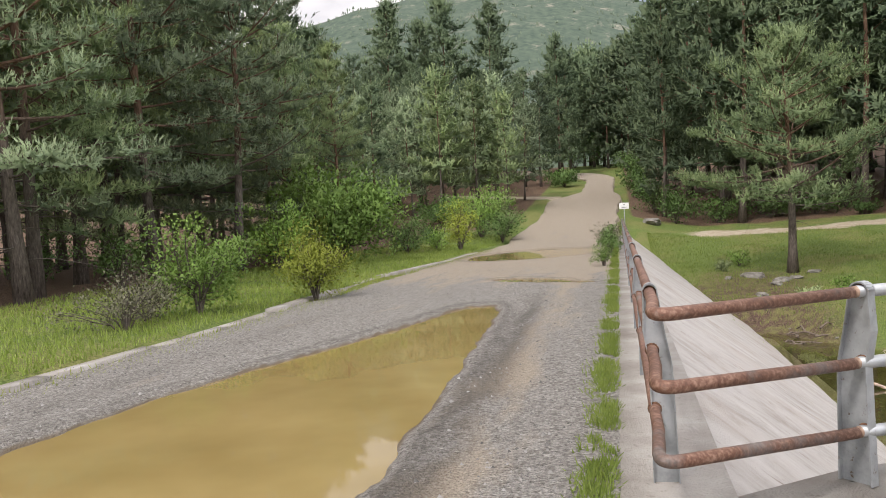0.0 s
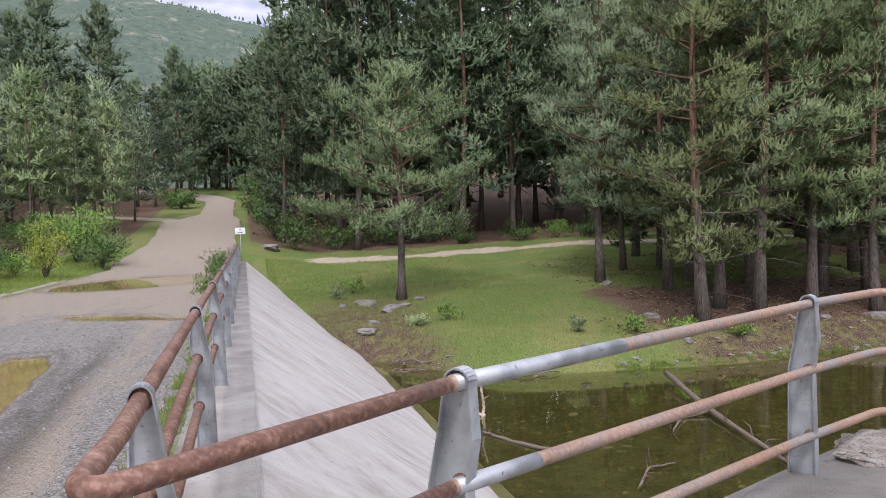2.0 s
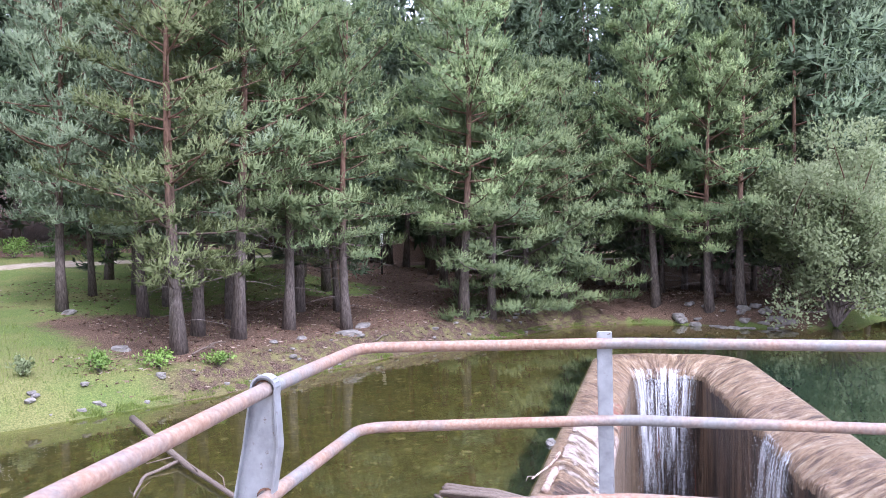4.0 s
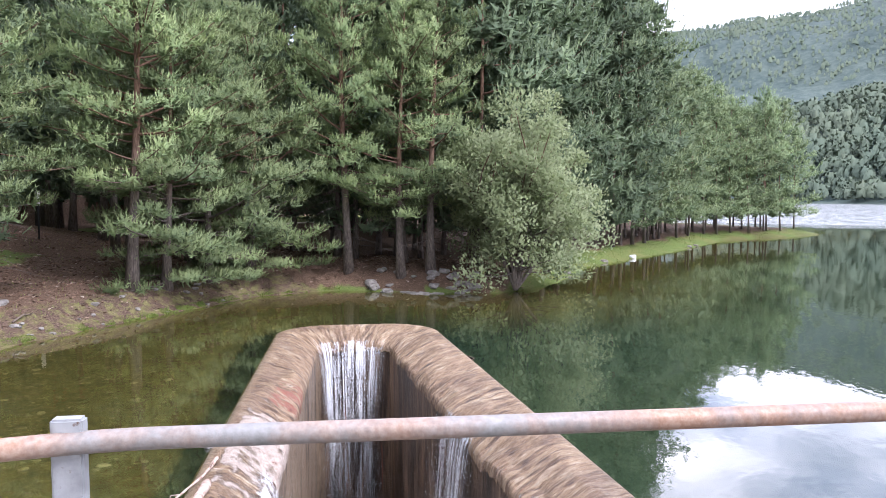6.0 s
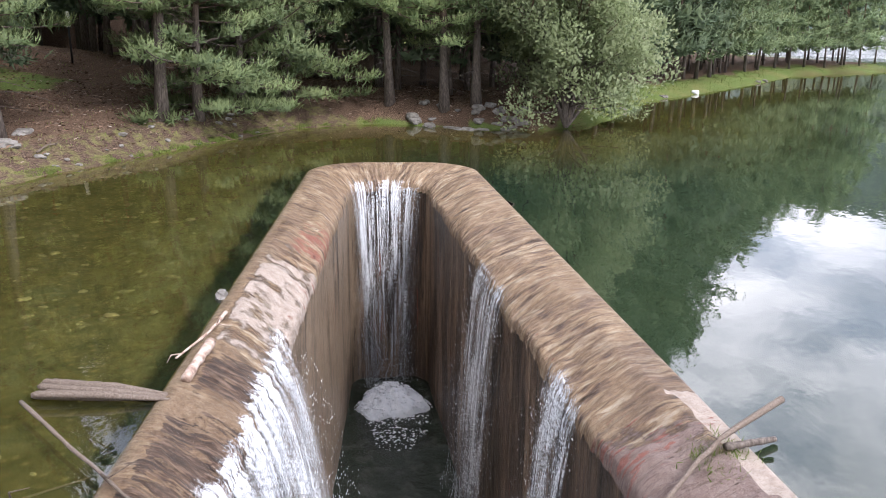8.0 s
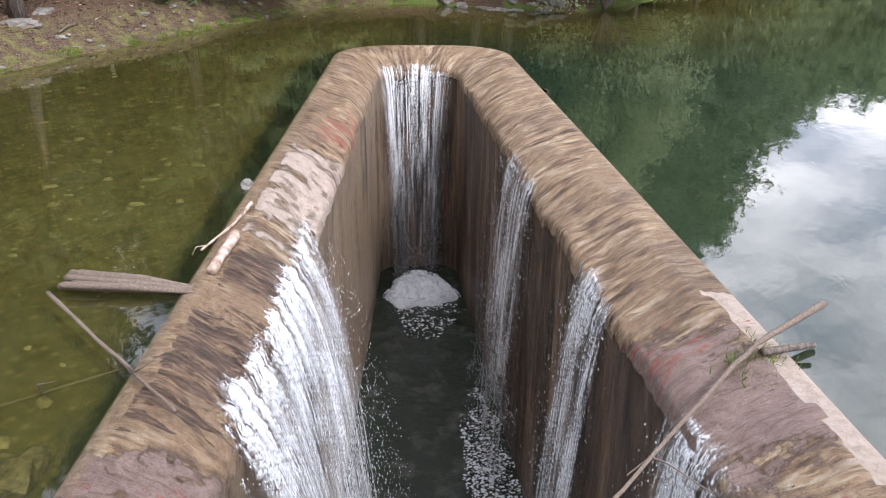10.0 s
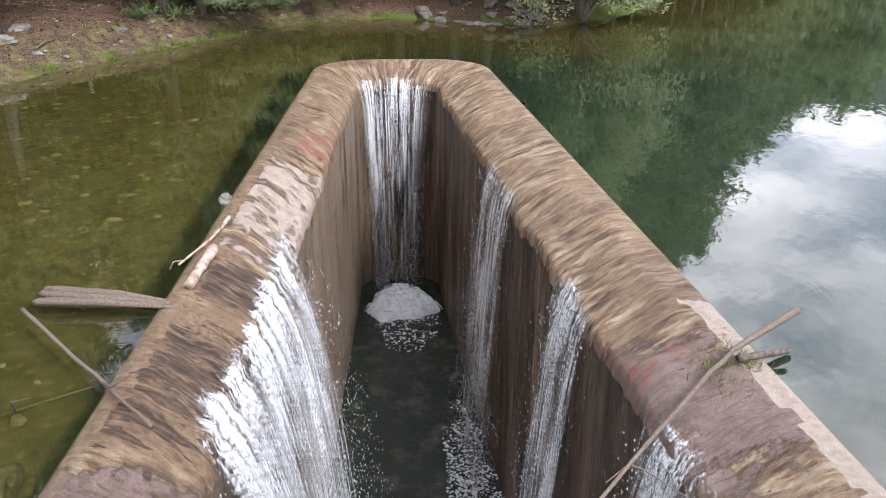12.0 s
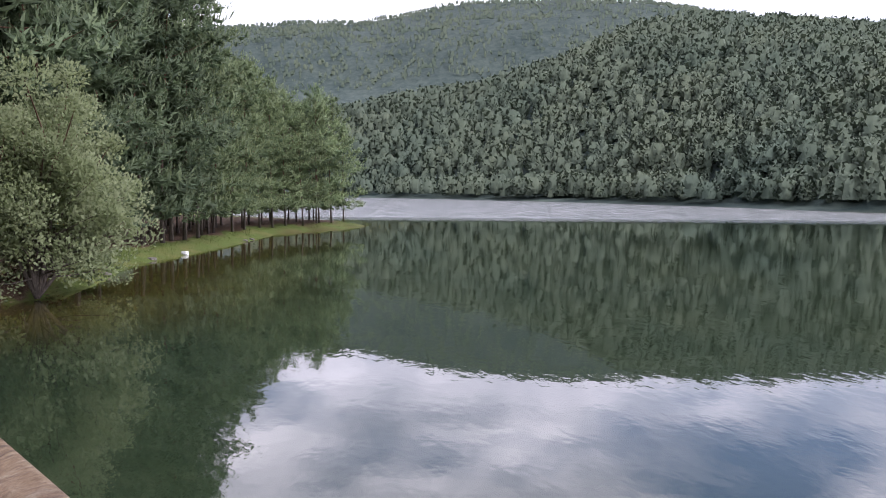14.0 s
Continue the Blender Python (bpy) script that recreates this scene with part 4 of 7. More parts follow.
def build_platform():
    V, F = prism(PLATFORM, -11.0, -0.03)
    V[:, 2] -= np.where(V[:, 2] > -1, 0.17 * smoothstep((V[:, 0] - 1.0) / 3.0), 0)
    thing("platform", "weathered concrete viewing platform over the spillway", "platform", kind="structure", mesh=np_mesh("platform", V, F, M["concrete"]))
    # rough mortar lump beyond the railing
    bm = bmesh.new()
    bmesh.ops.create_icosphere(bm, subdivisions=5, radius=1.0)
    for v in bm.verts:
        n = noise.noise(v.co * 2.1) * 0.16 + noise.noise(v.co * 6.0) * 0.10 + noise.noise(v.co * 15.0) * 0.06 + noise.noise(v.co * 34.0) * 0.03
        p = v.co * (1 + n)
        # squared off like the corner of the platform, with a crumbled top
        q = max(abs(v.co.x), abs(v.co.y), 0.3) ** 0.5
        v.co = Vector((p.x / q * 0.52, p.y / q * 0.44, max(min(p.z, 0.55 + 0.12 * noise.noise(v.co * 9.0)), -0.9) * 0.16))
    ob = thing("mortar_block", "rough crumbling mortar lump beside the platform railing", "masonry", kind="structure", mesh=bm_mesh("mortar_block", bm, M["rough_mortar"]))
    ob.matrix_world = pose(4.93, 2.72, -0.215, 0, 0, -52)


# ---------- spillway ----------
AX, AY = 0.883, 0.469
ARM = 170


def uv_world(u, v):
    return u * AX - v * AY, u * AY + v * AX


def u_path(width, end, radius, n=26):
    """A U seen from above: left line, rounded far end, right line, as (u, v). width: (v near left, v far left, v near right, v far right)."""
    u0 = 4.5
    vl0, vl1, vr0, vr1 = width
    pts = []
    for t in np.linspace(0, 1, ARM)[:-1]:
        pts.append((u0 + (end - radius - u0) * t, vl0 + (vl1 - vl0) * t))
    for a in np.linspace(90, 0, n)[:-1]:
        pts.append((end - radius + radius * math.cos(radians(a)), vl1 - radius + radius * math.sin(radians(a))))
    for t in np.linspace(0, 1, 12)[:-1]:
        pts.append((end, (vl1 - radius) * (1 - t) + (vr1 + radius) * t))
    for a in np.linspace(0, -90, n)[:-1]:
        pts.append((end - radius + radius * math.cos(radians(a)), vr1 + radius + radius * math.sin(radians(a))))
    for t in np.linspace(0, 1, ARM):
        pts.append((end - radius + (u0 - end + radius) * t, vr1 + (vr0 - vr1) * t))
    return np.array(pts)


OUTER = u_path((1.10, -0.02, -6.85, -5.40), 31.5, 1.75)
INNER = u_path((-0.10, -1.36, -5.45, -3.72), 29.35, 0.75)
RIM = [(0.0, -6.5), (0.0, -0.35), (0.015, -0.10), (0.05, 0.0), (0.12, 0.045), (0.24, 0.05), (0.40, 0.01), (0.58, -0.07), (0.76, -0.17), (0.90, -0.275), (0.965, -0.345), (0.99, -0.42), (1.0, -0.55)]
POOL = -9.6
_k = np.linspace(0, len(RIM) - 1, 30)
RIM = [(float(np.interp(q, range(len(RIM)), [a for a, b in RIM])), float(np.interp(q, range(len(RIM)), [b for a, b in RIM]))) for q in _k]


def rim_point(i, s, z):
    p = OUTER[i] * (1 - s) + INNER[i] * s
    x, y = uv_world(p[0], p[1])
    return x, y, WATER + z


def build_spillway():
    fine = np.arange(0, len(OUTER) - 0.999, 1 / 3)
    spread = lambda P: np.stack([np.interp(fine, np.arange(len(P)), P[:, q]) for q in range(2)], -1)
    out_line, in_line = spread(OUTER), spread(INNER)
    n = len(out_line)
    m = len(RIM)
    along = np.concatenate([[0], np.cumsum(np.linalg.norm(np.diff((out_line + in_line) / 2, axis=0), axis=1))])
    V, UVs, pale, moss, rust, slabs, plum, even = [], [], [], [], [], [], [], []
    for i in range(n):
        arc = 0.0
        for k, (s, z) in enumerate(RIM):
            p = out_line[i] * (1 - s) + in_line[i] * s
            x, y = uv_world(p[0], p[1])
            zz = WATER + z
            if 0 < k:
                arc += math.hypot((s - RIM[k - 1][0]) * 1.4, min(abs(z - RIM[k - 1][1]), 0.5))
            bumpy = (0.05 * noise.noise(Vector((along[i] * 0.8, s * 2, 0))) + 0.035 * noise.noise(Vector((along[i] * 3.0, s * 3, 3))) + 0.022 * noise.noise(Vector((along[i] * 9.0, s * 2.5, 5)))) * smoothstep((s - 0.06) / 0.25) * (1.0 + 0.9 * (s > 0.7))
            slab = noise.noise(Vector((along[i] * 1.1 + 0.5 * s, s * 1.6, 9))) * 3.2 + 0.35 * noise.noise(Vector((along[i] * 7, s * 3, 2)))
            ledge = 0.030 * (math.floor(slab) + min(1.0, (slab - math.floor(slab)) * 7)) * smoothstep((s - 0.22) / 0.2)
            chip = 0.05 * noise.noise(Vector((along[i] * 6.0, 1.0, 4))) + 0.04 * noise.noise(Vector((along[i] * 17.0, 1.0, 4)))
            grain = 0.020 * noise.noise(Vector((along[i] * 8.0 + 2.4 * s, s * 1.3, 11))) + 0.014 * noise.noise(Vector((along[i] * 15.0 + 4.0 * s, s * 2.2, 13)))
            bumpy += grain * smoothstep((s - 0.08) / 0.15)
            V.append((x, y, zz + bumpy + ledge + chip * smoothstep((s - 0.8) / 0.2)))
            UVs.append((along[i], arc))
            lu = p[0] if i < n / 2 else 99.0  # place along the left arm
            ru = p[0] if i > n / 2 else 99.0  # and along the right one
            hump = lambda a, c, w, e=2: math.exp(-abs((a - c) / w) ** e)
            ledge_side = ru < 14.6 and s < 0.27 + 0.14 * noise.noise(Vector((ru * 1.6, 0, 7))) + 0.06 * noise.noise(Vector((ru * 6.0, 0, 3)))
            pale.append(0.60 * hump(lu, 19.0, 3.6, 3) * smoothstep((s - 0.15) / 0.15) + 0.42 * hump(lu, 11.0, 0.8) * (s < 0.6) + (1.6 if ledge_side else 0.0) + 0.25 * hump(lu, 25.5, 2.0))
            rust.append(1.0 * hump(lu, 22.6, 1.6) * smoothstep((s - 0.4) / 0.2) + 0.5 * hump(lu, 19.5, 2.0) * (s > 0.75) + 0.9 * hump(lu, 10.6, 1.3) + 0.75 * hump(ru, 13.6, 0.9) + 0.6 * hump(ru, 10.8, 0.8) + 0.5 * hump(ru, 17.5, 2.5) * (s > 0.85))
            slabs.append(0.85 * hump(lu, 15.6, 0.6, 4) * (s > 0.35) + 0.75 * hump(lu, 13.7, 0.7, 4) * (s > 0.3) + 0.6 * hump(lu, 12.6, 0.45) * (s > 0.2))
            plum.append(0.66 * hump(ru, 12.7, 1.7, 3) * (0 if ledge_side else 1) + 0.75 * hump(lu, 10.2, 1.9, 4) + 0.25 * hump(lu, 14.6, 2.2))
            even.append(0.9 * hump(lu, 14.6, 0.5, 4) + 0.8 * hump(lu, 12.5, 0.45, 4) + 0.8 * (ru < 11) + (0.7 if s < 0.2 and lu < 30 else 0))
            moss.append((0.7 if ru > 50 else 0.1) * math.exp(-((s - 0.1) / 0.16) ** 2) + (0.2 if ru < 50 else 0.0))
            if ru < 14.6 and not ledge_side:
                V[-1] = (x, y, V[-1][2] + 0.05)
    i, j = np.meshgrid(np.arange(n - 1), np.arange(m - 1), indexing="ij")
    F = np.stack([i * m + j, i * m + j + 1, (i + 1) * m + j + 1, (i + 1) * m + j], -1).reshape(-1, 4)
    n = len(OUTER)
    spill = thing("spillway", "stained brown concrete overflow spillway with a rounded wet crest", "spillway", kind="structure")
    part("crest", np_mesh("crest", V, F[:, ::-1], M["wet_stone"], uv=UVs, attrs={"pale": pale, "moss": moss, "rust": rust, "slabs": slabs, "plum": plum, "even": even}, smooth=True), spill, "rounded wet crest streaked brown, red and pale")
    # inner shaft walls
    W, FW = [], []
    levels = np.linspace(WATER - 0.52, -12.0, 14)
    # marks the wall whose colour also holds the light it catches
    bare = []
    for i in range(n):
        x, y, _ = rim_point(i, 1.0, 0)
        cx, cy = uv_world(*((OUTER[i] + INNER[i]) / 2))
        dx, dy = x - cx, y - cy
        q = math.hypot(dx, dy)
        for k, z in enumerate(levels):
            o = -0.03 if k == 0 else 0.05 * noise.noise(Vector((x * 0.8, y * 0.8, z * 0.4))) - 0.05
            W.append((x + dx / q * o, y + dy / q * o, z))
            bare.append(0.85 if i < ARM + 14 and k < 11 else 0.0)
    m2 = len(levels)
    i, j = np.meshgrid(np.arange(n - 1), np.arange(m2 - 1), indexing="ij")
    FW = np.stack([i * m2 + j, i * m2 + j + 1, (i + 1) * m2 + j + 1, (i + 1) * m2 + j], -1).reshape(-1, 4)
    part("shaft_wall", np_mesh("shaft_wall", W, FW[:, ::-1], M["shaft_wall"], attrs={"bare": bare}, smooth=True), spill, "dark streaked inner wall of the shaft")
    # water standing in the shaft
    nx, ny = 70, 14
    U, T = np.meshgrid(np.linspace(4.5, 29.3, nx), np.linspace(0, 1, ny), indexing="ij")
    k = (U - 4.5) / 24.85
    Vl = (-0.10 * (1 - k) + -1.36 * k) + 0.02
    Vr = (-5.45 * (1 - k) + -3.72 * k) - 0.02
    VV = Vl * (1 - T) + Vr * T
    X, Y = uv_world(U, VV)
    Z = POOL + 0.05 * wobble(X, Y, 0.5)
    i, j = np.meshgrid(np.arange(nx - 1), np.arange(ny - 1), indexing="ij")
    F = np.stack([i * ny + j, i * ny + j + 1, (i + 1) * ny + j + 1, (i + 1) * ny + j], -1).reshape(-1, 4)
    thing("shaft_pool", "dark churning water at the bottom of the spillway", "water", kind="structure", mesh=np_mesh("shaft_pool", np.stack([X, Y, Z], -1).reshape(-1, 3), F[:, ::-1], M["shaft_water"], smooth=True))


def lip_at(side, u):
    """Index of the path point at u on the left (0) or right (1) arm."""
    n = len(OUTER)
    idx = range(0, ARM) if side == 0 else range(n - ARM, n)
    return min(idx, key=lambda i: abs(INNER[i][0] - u))


def fall_sheet(name, label, ids, start, throw, seed, thick=1.0, layers=2, thin=0.3, ragged=1.0):
    """A curtain of falling water over the lip between the path points ids."""
    rng = np.random.default_rng(seed)
    fall = thing(name, label, "waterfall", group="falls over the spillway lip")
    for layer in range(layers):
        V, UVs, TH = [], [], []
        sub = 1
        cols = []
        for a, b in zip(ids[:-1], ids[1:]):
            for q in range(sub):
                cols.append((a, b, q / sub))
        cols.append((ids[-1], ids[-1], 0))
        nz = 30
        for c, (a, b, f) in enumerate(cols):
            O = OUTER[a] * (1 - f) + OUTER[b] * f
            I = INNER[a] * (1 - f) + INNER[b] * f
            ox, oy = uv_world(*O)
            ix, iy = uv_world(*I)
            dx, dy = ix - ox, iy - oy
            L = math.hypot(dx, dy)
            dx, dy = dx / L, dy / L
            e = c / max(len(cols) - 1, 1)
            fade = min(1.0, 5 * min(e, 1 - e) + 0.15)
            st = min(start + ragged * 0.26 * noise.noise(Vector((c * 0.09, layer * 3, seed))) + ragged * 0.14 * noise.noise(Vector((c * 0.45, layer * 3, seed))), 0.90)
            speed = throw * (0.85 + 0.55 * noise.noise(Vector((c * 0.07, 5.0, seed))) + 0.12 * noise.noise(Vector((c * 0.31, 2.0, seed)))) + 0.13 * layer
            # over the crest, then a free fall
            for r in range(6):
                s = st + (0.995 - st) * r / 5
                z = np.interp(s, [q[0] for q in RIM[3:]], [q[1] for q in RIM[3:]])
                V.append((ox + dx * L * s, oy + dy * L * s, WATER + z + 0.045 + 0.012 * layer + (0.03 if r > 2 else 0.0)))
                UVs.append((c * 0.14, s * L))
                TH.append(thick * fade * (min(1.0, 0.1 + 0.30 * r) if ragged > 0.5 else 0.16 + 0.15 * r))
            z0 = V[-1][2]
            for r in range(1, nz + 1):
                drop = (z0 - POOL) * (r / nz) ** 1.5
                t = (-1.4 + math.sqrt(1.96 + 19.6 * drop)) / 9.8
                out = 0.02 + max(speed, 0.5) * t + 0.03 * noise.noise(Vector((c * 0.5, drop * 0.7, layer + seed)))
                V.append((ix + dx * out, iy + dy * out, z0 - drop))
                UVs.append((c * 0.14, L + drop * 0.5))
                TH.append(thick * fade * (1.0 - thin * r / nz) * (1.0 if ragged > 0.5 else min(1.0, 0.8 + 0.05 * r)))
        m = 6 + nz
        i, j = np.meshgrid(np.arange(len(cols) - 1), np.arange(m - 1), indexing="ij")
        F = np.stack([i * m + j, i * m + j + 1, (i + 1) * m + j + 1, (i + 1) * m + j], -1).reshape(-1, 4)
        part("water_sheet", np_mesh("water_sheet", V, F, M["falling_water"], uv=UVs, attrs={"thick": TH}, smooth=True), fall)
    # drops flying off
    n = min(150 * len(ids), 5200)
    pick = rng.integers(0, len(ids) - 1, n)
    f = rng.random(n)
    A = np.array(ids)
    O = OUTER[A[pick]] * (1 - f)[:, None] + OUTER[A[pick + 1]] * f[:, None]
    I = INNER[A[pick]] * (1 - f)[:, None] + INNER[A[pick + 1]] * f[:, None]
    ox, oy = uv_world(O[:, 0], O[:, 1])
    ix, iy = uv_world(I[:, 0], I[:, 1])
    L = np.hypot(ix - ox, iy - oy)
    dx, dy = (ix - ox) / L, (iy - oy) / L
    drop = (WATER - 0.42 - POOL) * rng.random(n) ** 0.8
    out = 0.05 + throw * np.sqrt(2 * drop / 9.8) * rng.uniform(0.25, 1.6, n)
    P = np.stack([ix + dx * out + rng.normal(0, 0.05, n), iy + dy * out + rng.normal(0, 0.05, n), WATER - 0.42 - drop], -1)
    size = (0.004 + 0.008 * rng.random(n) ** 2)[:, None, None]
    base = np.array([(1, 0, 0), (-0.5, 0.87, 0), (-0.5, -0.87, 0), (0, 0, 2.4), (0, 0, -1.8)])
    V = (P[:, None, :] + base[None] * size).reshape(-1, 3)
    F = (np.arange(n)[:, None, None] * 5 + np.array([(0, 1, 3), (1, 2, 3), (2, 0, 3), (1, 0, 4), (2, 1, 4), (0, 2, 4)])[None]).reshape(-1, 3)
    tagged(part("spray", np_mesh("spray", V, F, M["droplet"], smooth=True), fall, "white flying drops"), kind="stuff")


def foam_heap(u, v, ru, rv, h, seed, n):
    """A mound of small bubbles and splashes on the water."""
    rng = np.random.default_rng(int(seed * 10))
    a, q = rng.random(n) * 6.283, rng.random(n) ** 0.6
    edge = 1 + 0.10 * np.sin(a * 3 + seed) + 0.07 * np.sin(a * 7 + seed * 2)
    uu, vv = u + ru * q * edge * np.cos(a), v + rv * q * edge * np.sin(a)
    x, y = uv_world(uu, vv)
    z = POOL + h * np.maximum(1 - q * q, 0) * rng.uniform(0.75, 1.15, n)
    P = np.stack([x, y, z], -1)
    size = (0.012 + 0.05 * rng.random(n) ** 2)[:, None, None]
    base = np.array([(1, 0, 0), (0, 1, 0), (-1, 0, 0), (0, -1, 0), (0, 0, 0.8), (0, 0, -0.8)])
    if h < 0.3:
        base = base * np.array([1.3, 1.3, 0.3])
        size = size * 0.55
    V = (P[:, None, :] + base[None] * size * rng.uniform(0.5, 1.5, (n, 6, 1))).reshape(-1, 3)
    F = (np.arange(n)[:, None, None] * 6 + np.array([(0, 1, 4), (1, 2, 4), (2, 3, 4), (3, 0, 4), (1, 0, 5), (2, 1, 5), (3, 2, 5), (0, 3, 5)])[None]).reshape(-1, 3)
    if h > 0.3:
        # the boiling mound under the bubbles
        nr, na = 26, 72
        Q, A = np.meshgrid(np.linspace(0, 1, nr), np.linspace(0, 2 * np.pi, na, endpoint=False), indexing="ij")
        E = 1 + 0.10 * np.sin(A * 3 + seed) + 0.07 * np.sin(A * 7 + seed * 2)
        mx, my = uv_world(u + ru * 0.95 * Q * E * np.cos(A), v + rv * 0.95 * Q * E * np.sin(A))
        mz = POOL - 0.05 + h * (0.75 * np.maximum(1 - Q ** 3, 0) + 0.25 * (1 - Q)) * (1 + 0.22 * wobble(mx, my, 0.22, seed)) + 0.035 * wobble(mx, my, 0.08, seed)
        i, j = np.meshgrid(np.arange(nr - 1), np.arange(na), indexing="ij")
        MF = np.stack([i * na + j, (i + 1) * na + j, (i + 1) * na + (j + 1) % na, i * na + (j + 1) % na], -1).reshape(-1, 4)
        V, F = joined([(V, F), (np.stack([mx, my, mz], -1).reshape(-1, 3), quads_to_tris(MF))])
    thing("foam", "white foam where the water lands in the shaft", "foam", kind="stuff", mesh=np_mesh("foam", V, F, M["foam"], smooth=True))


def build_falls():
    n = len(OUTER)
    end = list(range(ARM + 2, ARM + 24 + 11 + 15))
    fall_sheet("waterfall", "white curtain of water at the rounded end of the spillway", end, 0.80, 0.62, 3, 1.0, 2, 0.45, 0.4)
    left = list(range(lip_at(0, 11.9), lip_at(0, 17.7) + 1))
    fall_sheet("waterfall", "thick white waterfall pouring over the stained crest", left, 0.80, 1.05, 4, 1.02, 3)
    low = list(range(lip_at(0, 6.5), lip_at(0, 11.5) + 1))
    fall_sheet("waterfall", "foaming waterfall beside the platform", low, 0.8, 1.0, 9, 1.1, 2)
    fall_sheet("waterfall", "thin veil of water over the mossy crest", list(range(lip_at(1, 21.8), lip_at(1, 18.7) + 1)), 0.89, 0.45, 5, 0.95, 2, 0.3, 0.2)
    fall_sheet("waterfall", "narrow white waterfall over the reddish crest", list(range(lip_at(1, 16.4), lip_at(1, 14.6) + 1)), 0.87, 0.5, 6, 1.0, 2, 0.3, 0.3)
    fall_sheet("waterfall", "small spout of water below the stranded branch", list(range(lip_at(1, 12.9), lip_at(1, 11.2) + 1)), 0.84, 0.5, 7, 1.0, 2, 0.3, 0.3)
    foam_heap(27.4, -2.55, 1.0, 1.1, 0.62, 1.0, 900)
    foam_heap(14.2, -1.75, 3.8, 0.8, 0.12, 2.0, 3000)
    foam_heap(26.0, -2.7, 1.3, 0.9, 0.02, 5.0, 700)
    foam_heap(13.2, -3.9, 2.6, 0.6, 0.05, 6.0, 3200)
    foam_heap(19.2, -3.85, 2.9, 0.6, 0.03, 7.0, 2400)


def build_lake():
    # a graded sheet of quads, so that wind and depth can vary over it, with the shaft cut out
    gx = graded(3.6, 50, 0.5, 3.0, 460, 1.07)
    gy = graded(-10, 30, 0.5, -170, 170, 1.07)
    X, Y = np.meshgrid(gx, gy, indexing="ij")
    # points near the shaft slide onto its edge
    U = X * AX + Y * AY
    Vv = -X * AY + Y * AX
    k = np.clip((U - 4.5) / (31.5 - 1.75 - 4.5), 0, 1)
    vl, vr = 1.10 * (1 - k) - 0.02 * k, -6.85 * (1 - k) - 5.40 * k
    end, rad = 31.5, 1.75
    cu = np.clip(U, None, end - rad)
    cv = np.clip(Vv, vr + rad, vl - rad)
    dist = np.hypot(U - cu, Vv - cv) - rad
    slide = (dist < -0.05) & (dist > -0.75) & (U > 4.5)
    q = (rad - 0.28) / np.maximum(dist + rad, 1e-6)
    U2, V2 = np.where(slide, cu + (U - cu) * q, U), np.where(slide, cv + (Vv - cv) * q, Vv)
    X2, Y2 = uv_world(U2, V2)
    n0, n1 = X.shape
    i, j = np.meshgrid(np.arange(n0 - 1), np.arange(n1 - 1), indexing="ij")
    F = np.stack([i * n1 + j, (i + 1) * n1 + j, (i + 1) * n1 + j + 1, i * n1 + j + 1], -1).reshape(-1, 4)
    hole_in = ((dist <= -0.75) & (U > 4.0)).ravel()
    F = F[~hole_in[F].any(axis=1)]
    d = lake_distance(X2, Y2)
    F = F[(d.ravel()[F] < 6).any(axis=1)]
    wind = smoothstep((X2 - 112 - 0.15 * Y2) / 30) * 0.9
    deep = smoothstep((-d - 3.0) / 9) * np.maximum(smoothstep((1.0 - V2) / 5), smoothstep((U2 - 31) / 5))
    me = np_mesh("lake", np.stack([X2, Y2, np.full(X2.shape, WATER)], -1).reshape(-1, 3), F, M["lake_water"], attrs={"wind": wind, "deep": deep}, smooth=True)
    ob = thing("water_lake", "still green reservoir water mirroring trees and clouds", "water", kind="structure", mesh=me)
    ob.visible_shadow = False


build_ground()
build_road()
build_dam()
build_platform()
build_spillway()
build_falls()
build_lake()

# ---------- trees ----------


